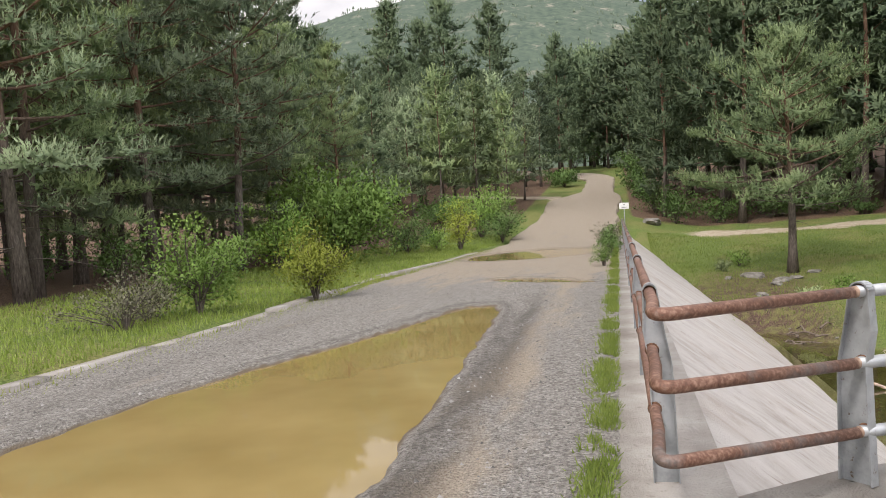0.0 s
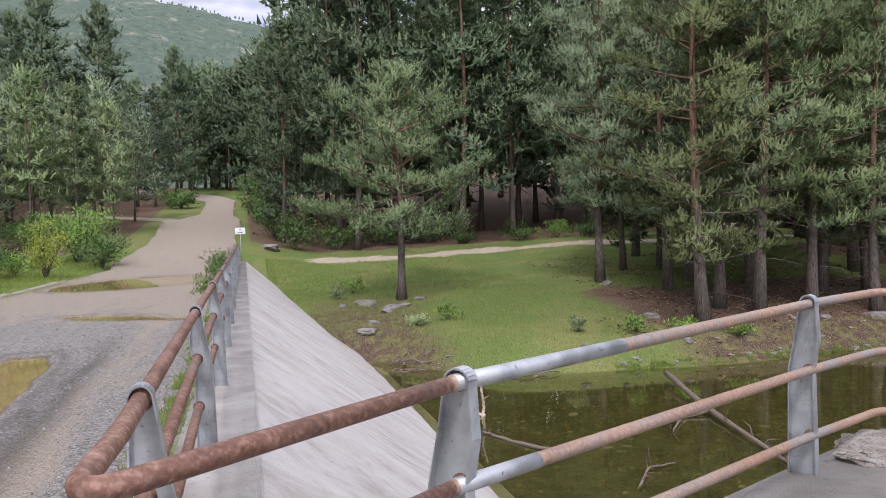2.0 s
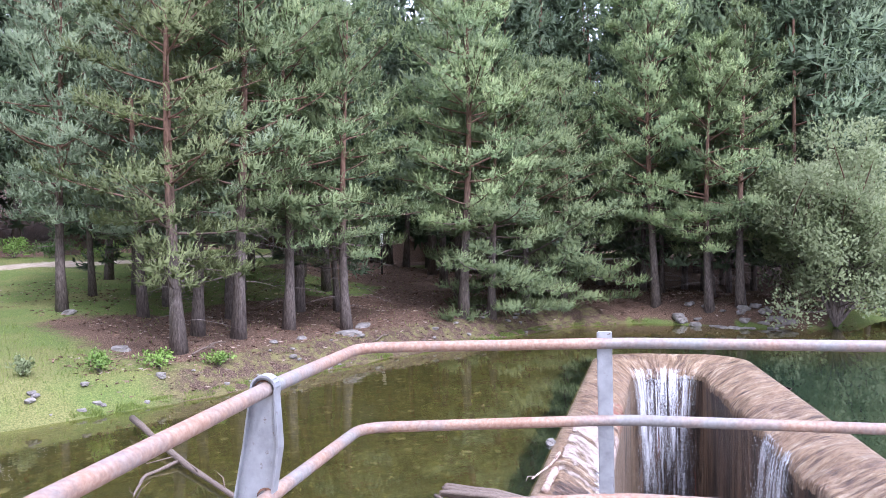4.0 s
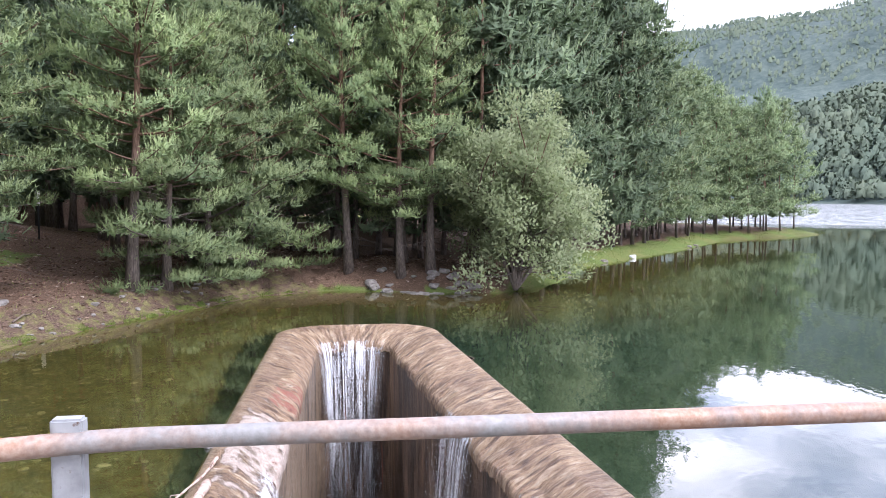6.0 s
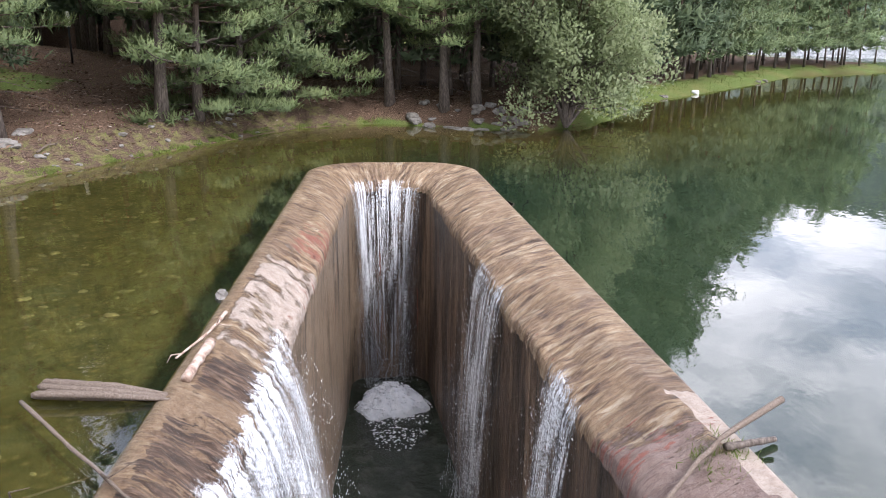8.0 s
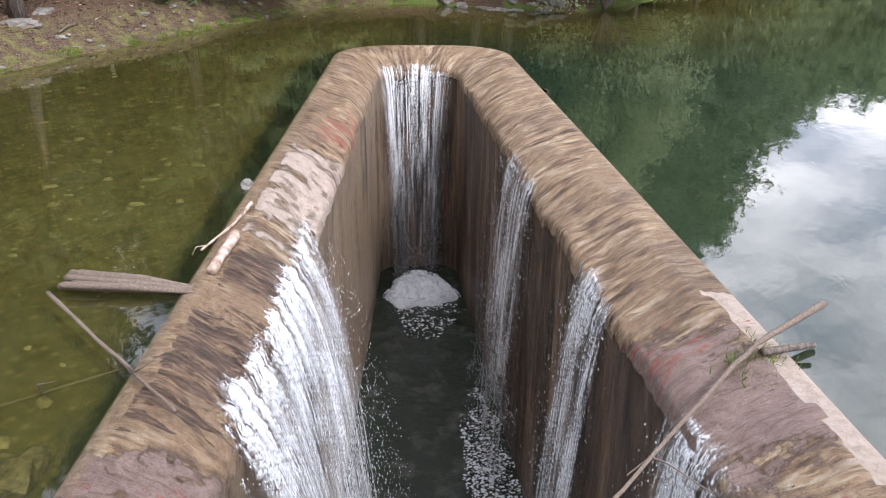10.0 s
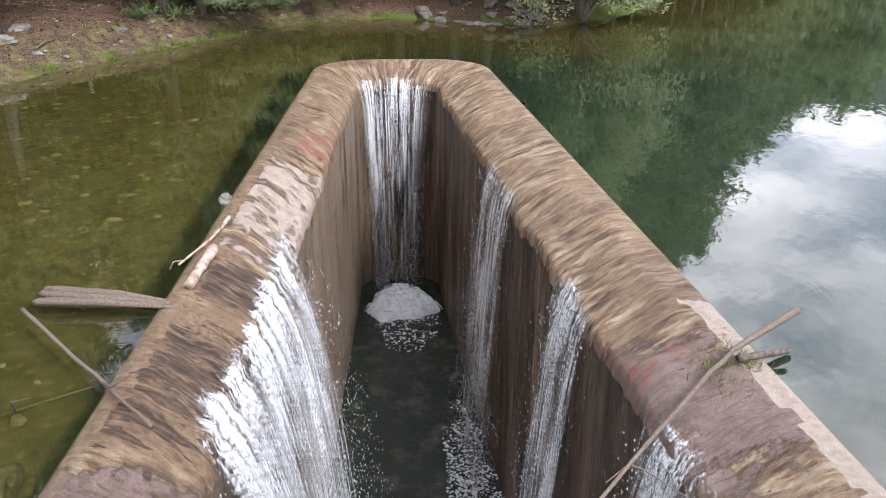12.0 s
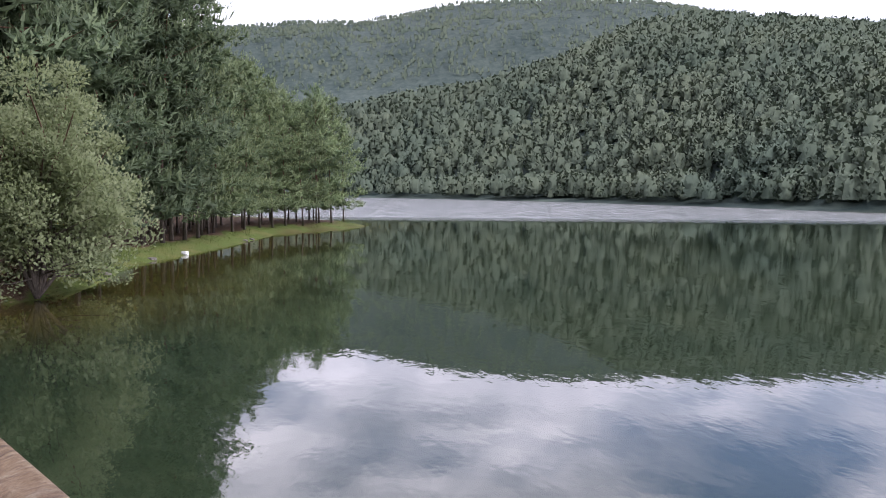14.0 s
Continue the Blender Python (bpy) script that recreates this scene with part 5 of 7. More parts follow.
def pine_meshes(seed, height, clear, radius, trunk_r, needles, detail, shape=0.8, droop=0.0, lean=0.0, dead=8, dense=1.0, gap=1.0):
    """Trunk with limbs, and a crown of upright needle shoots. clear: height of the lowest leafy bough. detail: 2 near, 1 middle, 0 far."""
    rng = np.random.default_rng(seed)
    hs = np.linspace(0, height, 9)
    bend = lean * (hs / height) ** 1.4
    sway = 0.012 * height
    P = np.stack([bend + sway * np.sin(hs / height * 4 + seed), sway * np.sin(hs / height * 3 + seed * 1.7), hs - 0.25], -1)
    R = trunk_r * (1 - 0.93 * (hs / height) ** 0.9)
    R[0] *= 1.35
    wood = [tube(P, R, 9 if detail == 2 else 5)]

    def at(h):
        return np.array([np.interp(h, hs, P[:, 0]), np.interp(h, hs, P[:, 1]), h - 0.25])
    tufts, fans = [], []
    crown = height - clear
    whorl = {2: 0.70, 1: 0.92, 0: 1.15}[detail] * gap
    h = clear
    az0 = rng.random() * 6.28
    while h < height - 0.15:
        q = (h - clear) / crown
        prof = (1 - q ** 1.5) ** shape * min(1.0, 0.72 + 1.8 * q)
        count = rng.integers(4, 7) if q < 0.85 else 3
        az0 += 0.9
        for b in range(count):
            if rng.random() < 0.14:
                continue
            az = az0 + 6.283 * b / count + rng.normal(0, 0.3)
            L = max(radius * prof * rng.uniform(0.55, 1.22), 0.25)
            el = radians(-4 + 48 * q + rng.normal(0, 10)) - droop * (1 - q)
            d0 = np.array([math.cos(az) * math.cos(el), math.sin(az) * math.cos(el), math.sin(el)])
            s = np.linspace(0, 1, 5)
            lift = 0.16 * L * s ** 2.2
            root = at(h + rng.uniform(-0.25, 0.25))
            pts = root[None] + d0[None] * (L * s)[:, None]
            pts[:, 2] += lift
            side = np.array([-math.sin(az), math.cos(az), 0.0])
            pts += side[None] * (rng.normal(0, 0.10) * L * s ** 2)[:, None]
            if detail == 2 or b == 0:
                wood.append(tube(pts, np.linspace(max(0.013 * L + 0.008, 0.012), 0.006, 5), 3 if detail < 2 else 5, False))
            # tufts on a fan of side twigs, thickest towards the tip
            nc = int(({2: 3.6, 1: 2.6, 0: 2.0}[detail] + {2: 3.1, 1: 1.7, 0: 0.8}[detail] * L) * dense)
            t = 1 - 0.74 * rng.random(nc) ** 1.15
            t[0] = 1.0
            c = np.stack([np.interp(t, s, pts[:, k]) for k in range(3)], -1)
            off = rng.uniform(-1, 1, nc) * 0.46 * L * (1.22 - t)
            off[0] = 0
            c += side[None] * off[:, None] + np.array([0, 0, 1.0])[None] * rng.normal(0.03, 0.05, nc)[:, None]
            tufts.append(c)
            fans.append(np.tile(d0, (nc, 1)) + side[None] * (np.sign(off) * 0.5)[:, None])
            if detail == 2:
                for m in range(0, nc, 3):
                    st = np.array([np.interp(max(t[m] - 0.22, 0.1), s, pts[:, k]) for k in range(3)])
                    wood.append(tube(np.stack([st, (st + c[m]) / 2, c[m]]), [0.010, 0.007, 0.004], 3, False))
        h += whorl * rng.uniform(0.8, 1.2) * (1.0 if q < 0.75 else 0.7)
    # bare dead branches under the crown
    for b in range(dead if detail == 2 else dead // 3):
        hh = clear * rng.uniform(0.35, 1.0) + rng.uniform(0, 0.3)
        az = rng.random() * 6.28
        L = radius * rng.uniform(0.25, 0.7)
        s = np.linspace(0, 1, 4)
        pts = at(hh)[None] + np.stack([math.cos(az) * L * s, math.sin(az) * L * s, L * (0.05 * s - 0.28 * s ** 2) + rng.normal(0, 0.02, 4)], -1)
        wood.append(tube(pts, np.linspace(0.016, 0.004, 4), 4, False))
        for q in range(3):
            st = pts[2] * 0.5 + pts[1 + q % 2] * 0.5
            e = st + rng.normal(0, 0.22, 3) * L
            wood.append(tube(np.stack([st, (st + e) / 2 + rng.normal(0, 0.02, 3), e]), [0.008, 0.005, 0.003], 3, False))
    C = np.vstack(tufts + [at(height)[None] + np.array([[0, 0, -0.1]])])
    O = np.vstack(fans + [np.array([[0, 0, 1.0]])])
    n = len(C)
    tone = rng.random(n)
    up = np.array([0, 0, 1.0])
    size = {2: 0.29, 1: 0.50, 0: 0.95}[detail] * rng.uniform(0.75, 1.3, n)
    # the dense heart of each tuft: broad sprays lying outwards
    nf, nsh, per = {2: (11, 7, 6), 1: (9, 3, 4), 0: (6, 2, 3)}[detail]
    d = rng.normal(0, 1, (n, nf, 3)) * np.array([1, 1, 0.42]) + O[:, None, :] * 0.5
    d /= np.linalg.norm(d, axis=2)[..., None]
    V1, F1 = blades(rng, (C[:, None, :] - 0.25 * d * size[:, None, None]).reshape(-1, 3), d.reshape(-1, 3), np.repeat(size * 1.1, nf)[:, None], np.repeat(size * {2: 0.32, 1: 0.34, 0: 0.42}[detail], nf)[:, None], 0.15)
    # upright shoots with short needles
    spot = rng.normal(0, 1, (n, nsh, 3)) * np.array([0.62, 0.62, 0.18])
    root = C[:, None, :] + spot * size[:, None, None]
    sd = up[None, None] * 1.0 + O[:, None, :] * 0.28 + spot * 0.45 + rng.normal(0, 0.12, (n, nsh, 3))
    sd /= np.linalg.norm(sd, axis=2)[..., None]
    along = (np.arange(per)[None, None] + rng.random((n, nsh, per))) / per
    base = root[:, :, None, :] + sd[:, :, None, :] * (along * size[:, None, None] * 0.95)[..., None]
    nd = np.repeat((sd * 0.75)[:, :, None, :], per, axis=2).reshape(-1, 3)
    k2 = np.repeat(size, nsh * per)[:, None]
    V2, F2 = blades(rng, base.reshape(-1, 3), nd, k2 * 0.5, k2 * {2: 0.115, 1: 0.18, 0: 0.34}[detail], 0.30)
    V, F = joined([(V1, F1), (V2, F2)])
    who = np.concatenate([np.repeat(np.arange(n), nf * 3), np.repeat(np.arange(n), nsh * per * 3)])
    # pale new growth plus painted shading: hearts stay dark, shoots lighten upwards
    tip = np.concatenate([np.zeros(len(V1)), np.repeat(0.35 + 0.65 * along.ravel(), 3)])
    # light falls on a tuft as on one soft body, and on the crown as a whole
    hull = C * np.array([1, 1, 0.0])
    hull /= np.linalg.norm(hull, axis=1)[:, None] + 0.4
    N = (V - C[who] + up[None] * 0.08) / size[who][:, None] * 0.34 + hull[who] * 0.7 + up[None] * 0.45
    N /= np.linalg.norm(N, axis=1)[:, None] + 1e-9
    WV, WF = joined(wood)
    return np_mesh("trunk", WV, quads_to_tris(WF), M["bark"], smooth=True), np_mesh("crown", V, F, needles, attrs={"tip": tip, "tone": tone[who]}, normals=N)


PINES = {}


def pine_kind(key, label, *args, **kw):
    PINES[key] = (pine_meshes(*args, **kw), label)


def skyline(x, y):
    """How tall trees may stand, so that their tops fit the camera's view up the road."""
    if x > 9 or y < 18:
        return 99.0
    r = math.hypot(x + 0.13, y + 3.65)
    side = math.degrees(math.atan2(-x - 0.13, y + 3.65))
    rise = np.interp(side, [-6, -3.5, -2, 1.7, 7.8, 16, 18.5, 20.5, 24, 26.5, 28], [30, 15, 13, 11.5, 10.4, 11.0, 11.8, 13.2, 15.5, 20, 40])
    return math.tan(radians(float(rise))) * r + 1.5 - float(ground_z(x, y))


def plant(key, x, y, scale=1.0, turn=None, rng=random, group="", z=None):
    (trunk, crown), label = PINES[key]
    ob = new("pine_tree")
    tall = {"young": 11.0, "edge": 16.0, "mid": 16.8, "back": 18.5}.get(key.rstrip("0123456789"), 0)
    if tall:
        scale = min(scale, max(skyline(x, y) * rng.uniform(0.86, 1.04) / tall, 0.4))
    ob.matrix_basis = pose(x, y, float(ground_z(x, y)) if z is None else z, 0, 0, rng.uniform(0, 360) if turn is None else turn) @ Matrix.Diagonal((scale, scale, scale * rng.uniform(0.94, 1.06), 1))
    part("trunk", trunk, ob)
    part("crown", crown, ob)
    return tagged(ob, label, "tree", group)


def scatter(rng, x0, x1, y0, y1, gap, allowed, taken, limit):
    out = []
    tries = 0
    while len(out) < limit and tries < limit * 40:
        tries += 1
        x, y = rng.uniform(x0, x1), rng.uniform(y0, y1)
        if not allowed(x, y):
            continue
        if any((x - a) ** 2 + (y - b) ** 2 < gap * gap for a, b in taken):
            continue
        taken.append((x, y))
        out.append((x, y))
    return out


def build_pines():
    D, N, P_, G = M["needles_dark"], M["needles"], M["needles_pale"], M["needles_grey"]
    pine_kind("lone", "lone spreading pine with a forked trunk on the grassy bank", 41, 10.6, 3.4, 4.3, 0.21, M["needles_mid"], 2, shape=0.7, droop=0.02, dead=3, gap=0.72)
    pine_kind("pale", "pale yellow-green layered pine at the edge of the grove", 52, 15.5, 2.6, 3.4, 0.24, P_, 2, shape=0.6, dead=10, gap=1.05)
    for k in range(3):
        pine_kind("grove%d" % k, "tall grove pine with a bare grey trunk and bright upright shoots", 60 + k, 14.0 + k, 3.5 + 0.4 * k, 3.3, 0.22, (N, G, N)[k], 2, shape=0.55, dead=9)
    pine_kind("low", "bushy pine with boughs hanging low over the water", 71, 12.5, 0.7, 4.4, 0.2, N, 2, shape=0.6, droop=0.14, dead=4, dense=1.3)
    for k in range(3):
        pine_kind("edge%d" % k, "dark forest pine with reddish trunk and drooping lower boughs", 80 + k, 15 + k, 2.0 + 0.7 * k, 3.5, 0.2, (N, G, N)[k], 2, shape=0.6, droop=0.10, dead=12)
    for k in range(3):
        pine_kind("young%d" % k, "slender young pine with pale thin trunk", 90 + k, 10.5 + 0.5 * k, 2.6 + 0.4 * k, 2.3, 0.11, (G, N, G)[k], 1, shape=0.75, dead=10)
    for k in range(4):
        pine_kind("mid%d" % k, "tall dark pine in the forest behind", 100 + k, 15.5 + k * 0.8, 2.4 + 0.5 * k, 3.5, 0.2, (D, D, N, D)[k], 1, shape=0.5, dead=6)
    for k in range(2):
        pine_kind("back%d" % k, "tall pine far back on the hill", 110 + k, 18 + k, 3.0, 3.8, 0.22, D, 0, shape=0.6)
    for k in range(2):
        pine_kind("tall%d" % k, "old tall pine standing above the younger wood", 120 + k, 20 + k, 3.0, 3.9, 0.25, D, 1, shape=0.62, dense=1.5, gap=0.8)
    # dark needles: shade of trees against the light, put into the colour
    for k in range(3):
        pine_kind("point%d" % k, "bushy dark pine in the wall of trees on the point", 130 + k, 16.5 + 0.6 * k, 1.7 + 0.3 * k, 3.9, 0.12, D, 1, shape=0.42, dead=6, dense=0.95)
    # lighter needles put the sunlight on these trees into their colour
    for k in range(2):
        pine_kind("tip%d" % k, "pine in the row on the point, coloured light green as if sunlit", 140 + k, 16.5 + 0.8 * k, 2.6, 3.9, 0.12, M["needles_mid"], 1, shape=0.42, dead=6, dense=0.95)
    rng = random.Random(4)
    taken = []

    def in_sight_line(x, y):
        # strip kept clear of trees so the camera sees the marker post
        t = min(max(((x - 14.0) * 22.7 + (y - 10.3) * 24.0) / 1091.3, 0), 1)
        return math.hypot(x - 14.0 - 22.7 * t, y - 10.3 - 24.0 * t) < 1.7

    def put(key, pts, s0=0.92, s1=1.08, group=""):
        for x, y in pts:
            if in_sight_line(x, y):
                continue
            taken.append((x, y))
            plant(key if isinstance(key, str) else rng.choice(key), x, y, rng.uniform(s0, s1), None, rng, group)
    plant("lone", 7.1, 33.2, 1.0, 150, rng)
    plant("pale", 15.7, 22.6, 1.0, 40, rng)
    taken += [(7.1, 33.2), (15.7, 22.6)]
    grove = ["grove0", "grove1", "grove2"]
    g = "pines of the shore grove"
    put(grove, [(17.9, 24.9), (18.7, 23.3), (21.0, 23.8), (23.1, 22.7), (24.5, 22.2), (26.8, 21.5), (29.0, 21.5)], group=g)
    put(grove, [(16.3, 31.7), (18.1, 29.2), (20.0, 30.9), (21.0, 27.4), (24.3, 26.9), (31.8, 24.5), (38.8, 14.6), (39.6, 13.3), (38.6, 17.4), (41.5, 15.5)], group=g)
    put(["mid0", "mid2", "mid1"], [(19.1, 35.2), (20.6, 34.6), (23.0, 30.5), (25.6, 26.2), (45.7, 17.9), (43, 20)], 0.8, 0.95, g)
    put("low", [(30.6, 21.2), (33.0, 21.0), (35.6, 20.6)], 0.9, 1.0, g)
    land = lambda x, y: float(lake_distance(x, y)) > 2.2
    put(["mid0", "mid1", "mid2", "mid3"], scatter(rng, 22, 52, 23, 43, 3.4, lambda x, y: land(x, y) and y > 24 + 0.25 * max(0, 36 - x) and y < 43, taken, 26), 1.1, 1.28, g)
    # point of land along the far bank
    shore_x, shore_y = [44, 53.3, 60, 73, 84, 96, 104], [8.2, 8.2, 6, 2.4, 0.2, -8.5, -11.2]
    walls = ["point0", "point1", "point2"]
    g = "pines on the point"
    put(walls, [(42.6, 12.0), (44.6, 10.9), (46.2, 13.4), (48.0, 11.2), (50.2, 13.0), (51.8, 10.8), (54.0, 12.4), (56.2, 10.6), (58.6, 12.2), (44.2, 16.0), (48.8, 16.2), (53.2, 15.6), (58, 15.5), (41.8, 18.6), (46.5, 19), (51, 18.5)], 1.16, 1.32, g)
    for row, (off, count) in enumerate(((3.0, 20), (5.6, 17), (8.4, 11))):
        for k in range(count):
            x = 59.5 + 40 * (k + 0.2 + 0.6 * rng.random()) / count
            y = float(np.interp(x, shore_x, shore_y)) + off + rng.uniform(-0.7, 0.7)
            if float(lake_distance(x, y)) > 1.0:
                taken.append((x, y))
                plant(rng.choice(walls) if x < 67 else rng.choice(["tip0", "tip1"]), x, y, float(np.interp(x, [60, 69, 71.5, 78, 92, 100], [1.14, 1.10, 0.84, 0.80, 0.78, 0.70])) * rng.uniform(0.93, 1.06), None, rng, g)
    put(["back0", "back1"], scatter(rng, 48, 78, 20, 52, 3.8, land, taken, 24), 1.1, 1.25)
    # left of the road
    g = "pines left of the road"
    put(["edge0", "edge1", "edge2"], [(-13.7, 12.0), (-14.6, 13.4), (-14.5, 18.7), (-16.2, 17.2), (-13.4, 22.6), (-13.6, 27.4), (-12.9, 31.6), (-16.6, 25.0), (-16.9, 9.5), (-15.8, 30.2), (-17.4, 21.0)], 0.92, 1.05, g)
    put(["mid0", "mid1", "mid2", "mid3"], scatter(rng, -30, -14.5, 4, 46, 3.3, lambda x, y: True, taken, 30), 0.9, 1.05, g)
    put(["young0", "young1", "young2"], [(-15.4, 54.7), (-12.7, 53.1), (-18.2, 52.5), (-10.3, 54.8), (-8.4, 56.5), (-17.0, 57.6), (-13.8, 58.5), (-20.2, 56.0), (-11.2, 58.9), (-22.5, 53.5), (-16.0, 61.5), (-9.6, 61.0), (-19.0, 62.0), (-14.2, 65.0), (-11.8, 64.0), (-24.5, 58), (-21.8, 63), (-8.0, 66)], 0.88, 1.02, "young pines by the road")
    put(["mid0", "mid1", "mid3"], scatter(rng, -32, -7.5, 66, 95, 3.6, lambda x, y: x < -8 - 0.04 * (y - 60) and abs(x - float(road_middle(y)[0])) > 4.0, taken, 22), 0.75, 0.95)
    put("mid1", [(-7.9, 81.0)], 0.7, 0.75)
    # behind the road's bend and the track
    hill = lambda x, y: y > 52.5 and abs(x - float(road_middle(y)[0])) > 3.6
    put(["mid0", "mid1", "mid3"], scatter(rng, 2.6, 62, 52.5, 62, 3.0, hill, taken, 40), 1.15, 1.38, "dark pines above the track")
    put(["back0", "back1", "mid1"], scatter(rng, 0, 75, 62, 84, 4.2, hill, taken, 32), 1.3, 1.5)
    put(["back0", "back1"], scatter(rng, -32, 12, 98, 128, 5.0, lambda x, y: abs(x - float(road_middle(y)[0])) > 4.5, taken, 26), 0.85, 1.0)
    put(["back0", "back1"], [(-4.6, 116), (-1.0, 106.5), (1.5, 104.5), (4.0, 108), (-1.6, 111), (-4.2, 121), (-8.5, 121)], 1.0, 1.1)
    for x, y, s in ((-27.0, 92.0, 1.1), (-20.5, 93.0, 1.12), (-14.5, 94.0, 1.12), (-6.8, 93.0, 0.85), (-24.0, 95.0, 0.95)):
        plant("tall0" if x > -16 else "tall1", x, y, s, None, rng)


def build_far_woods():
    """Woods on the slopes across the water, one object."""
    rng = np.random.default_rng(8)

    def wood_patch(n, th0, th1, r0, r1, size, per, gaps, small=1.0, ring=5):
        th = np.radians(rng.uniform(th0, th1, n))
        r = np.sqrt(rng.uniform(r0 ** 2, r1 ** 2, n))
        x, y = 6.8 + r * np.cos(th), 0.2 + r * np.sin(th)
        keep = (lake_distance(x, y) > 1.5) & (wobble(x, y, 40, 1.0) + 0.6 * rng.normal(0, 1, n) > gaps)
        x, y = x[keep], y[keep]
        z = ground_z(x, y)
        n = len(x)
        H = size * rng.uniform(0.55, 1.45, n)
        broad = np.where(rng.random(n) < 0.35, 0.42, 0.27)
        q = rng.random((n, per)) ** 0.9
        az = rng.random((n, per)) * 6.283
        rad = (broad * H)[:, None] * np.sqrt(np.maximum(1 - np.abs(q * 1.15 - 0.25) ** 1.7, 0.02)) * rng.uniform(0.75, 1.08, (n, per))
        foot = np.stack([x, y, z], -1)[:, None, :]
        B = foot + np.stack([rad * np.cos(az), rad * np.sin(az), H[:, None] * (0.14 + 0.8 * q)], -1)
        core = foot + np.stack([np.zeros(n), np.zeros(n), 0.45 * H], -1)[:, None, :]
        out = B - core
        out[..., 2] *= 0.9
        s = np.repeat(H, per)[:, None]
        Dr = np.stack([np.cos(az) * 0.5, np.sin(az) * 0.5, np.full(az.shape, 0.6)], -1).reshape(-1, 3)
        V, F = blades(rng, B.reshape(-1, 3), Dr, small * 0.21 * s, small * 0.19 * s, 0.4)
        hq = np.array([0.10, 0.34, 0.62, 0.95])
        ha = np.arange(ring) / ring * 6.283
        hr = (broad * H)[:, None, None] * np.sqrt(np.maximum(1 - np.abs(hq * 1.15 - 0.25) ** 1.7, 0.03))[None, :, None] * rng.uniform(0.5, 0.85, (n, 4, ring))
        HV = foot[:, :, None, :] + np.stack([hr * np.cos(ha), hr * np.sin(ha), np.broadcast_to((H[:, None] * (0.12 + 0.8 * hq))[..., None], hr.shape)], -1)
        a, b = np.meshgrid(np.arange(3), np.arange(ring), indexing="ij")
        quad = np.stack([a * ring + b, a * ring + (b + 1) % ring, (a + 1) * ring + (b + 1) % ring, (a + 1) * ring + b], -1).reshape(-1, 4)
        HF = quads_to_tris((np.arange(n)[:, None, None] * 4 * ring + quad[None]).reshape(-1, 4))
        HN = ((HV - core[:, :, None, :]) / (0.5 * H)[:, None, None, None] * 0.7 + np.array([0, 0, 1.0])).reshape(-1, 3)
        N = np.repeat(out.reshape(-1, 3) / (0.5 * s) * 0.7 + np.array([0, 0, 1.0]), 3, axis=0)
        N = np.vstack([N, HN])
        N /= np.linalg.norm(N, axis=1)[:, None] + 1e-9
        own = np.clip(0.2 + rng.random(n) * 0.5 + 0.35 * wobble(x, y, 25, 3.0), 0, 1)
        V, F = joined([(V, F), (HV.reshape(-1, 3), HF)])
        # crowns lighten with height: light from above put into the colour
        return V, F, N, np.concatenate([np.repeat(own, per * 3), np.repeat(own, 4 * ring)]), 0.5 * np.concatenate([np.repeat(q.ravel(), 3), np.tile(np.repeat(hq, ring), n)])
    sets = [wood_patch(3400, -46, 12, 190, 300, 7.0, 52, -2.6, 0.62, 5), wood_patch(7500, -46, 12, 290, 450, 6.5, 20, -2.6, 0.8, 4), wood_patch(260, 8, 45, 85, 160, 10.0, 30, -2.6, 0.6, 6),
            wood_patch(8000, -40, 12, 850, 1500, 6.0, 4, -1.6, 0.9, 3), wood_patch(3000, 80, 118, 900, 1600, 4.5, 1, 0.1, 0.6, 4), wood_patch(700, 20, 70, 150, 420, 12.0, 8, -1.0, 0.6), wood_patch(500, 75, 125, 150, 420, 12.0, 8, -1.0, 0.6)]
    V, F = joined([(a[0], a[1]) for a in sets])
    N, tone, tip = (np.concatenate([a[q] for a in sets]) for q in (2, 3, 4))
    thing("far_woods", "mixed woods covering the hills across the water, haze put into their colour", "woods", kind="stuff", mesh=np_mesh("far_woods", V, F, M["far_leaf"], attrs={"tone": tone, "tip": tip}, normals=N))


# ---------- shrubs and grass ----------


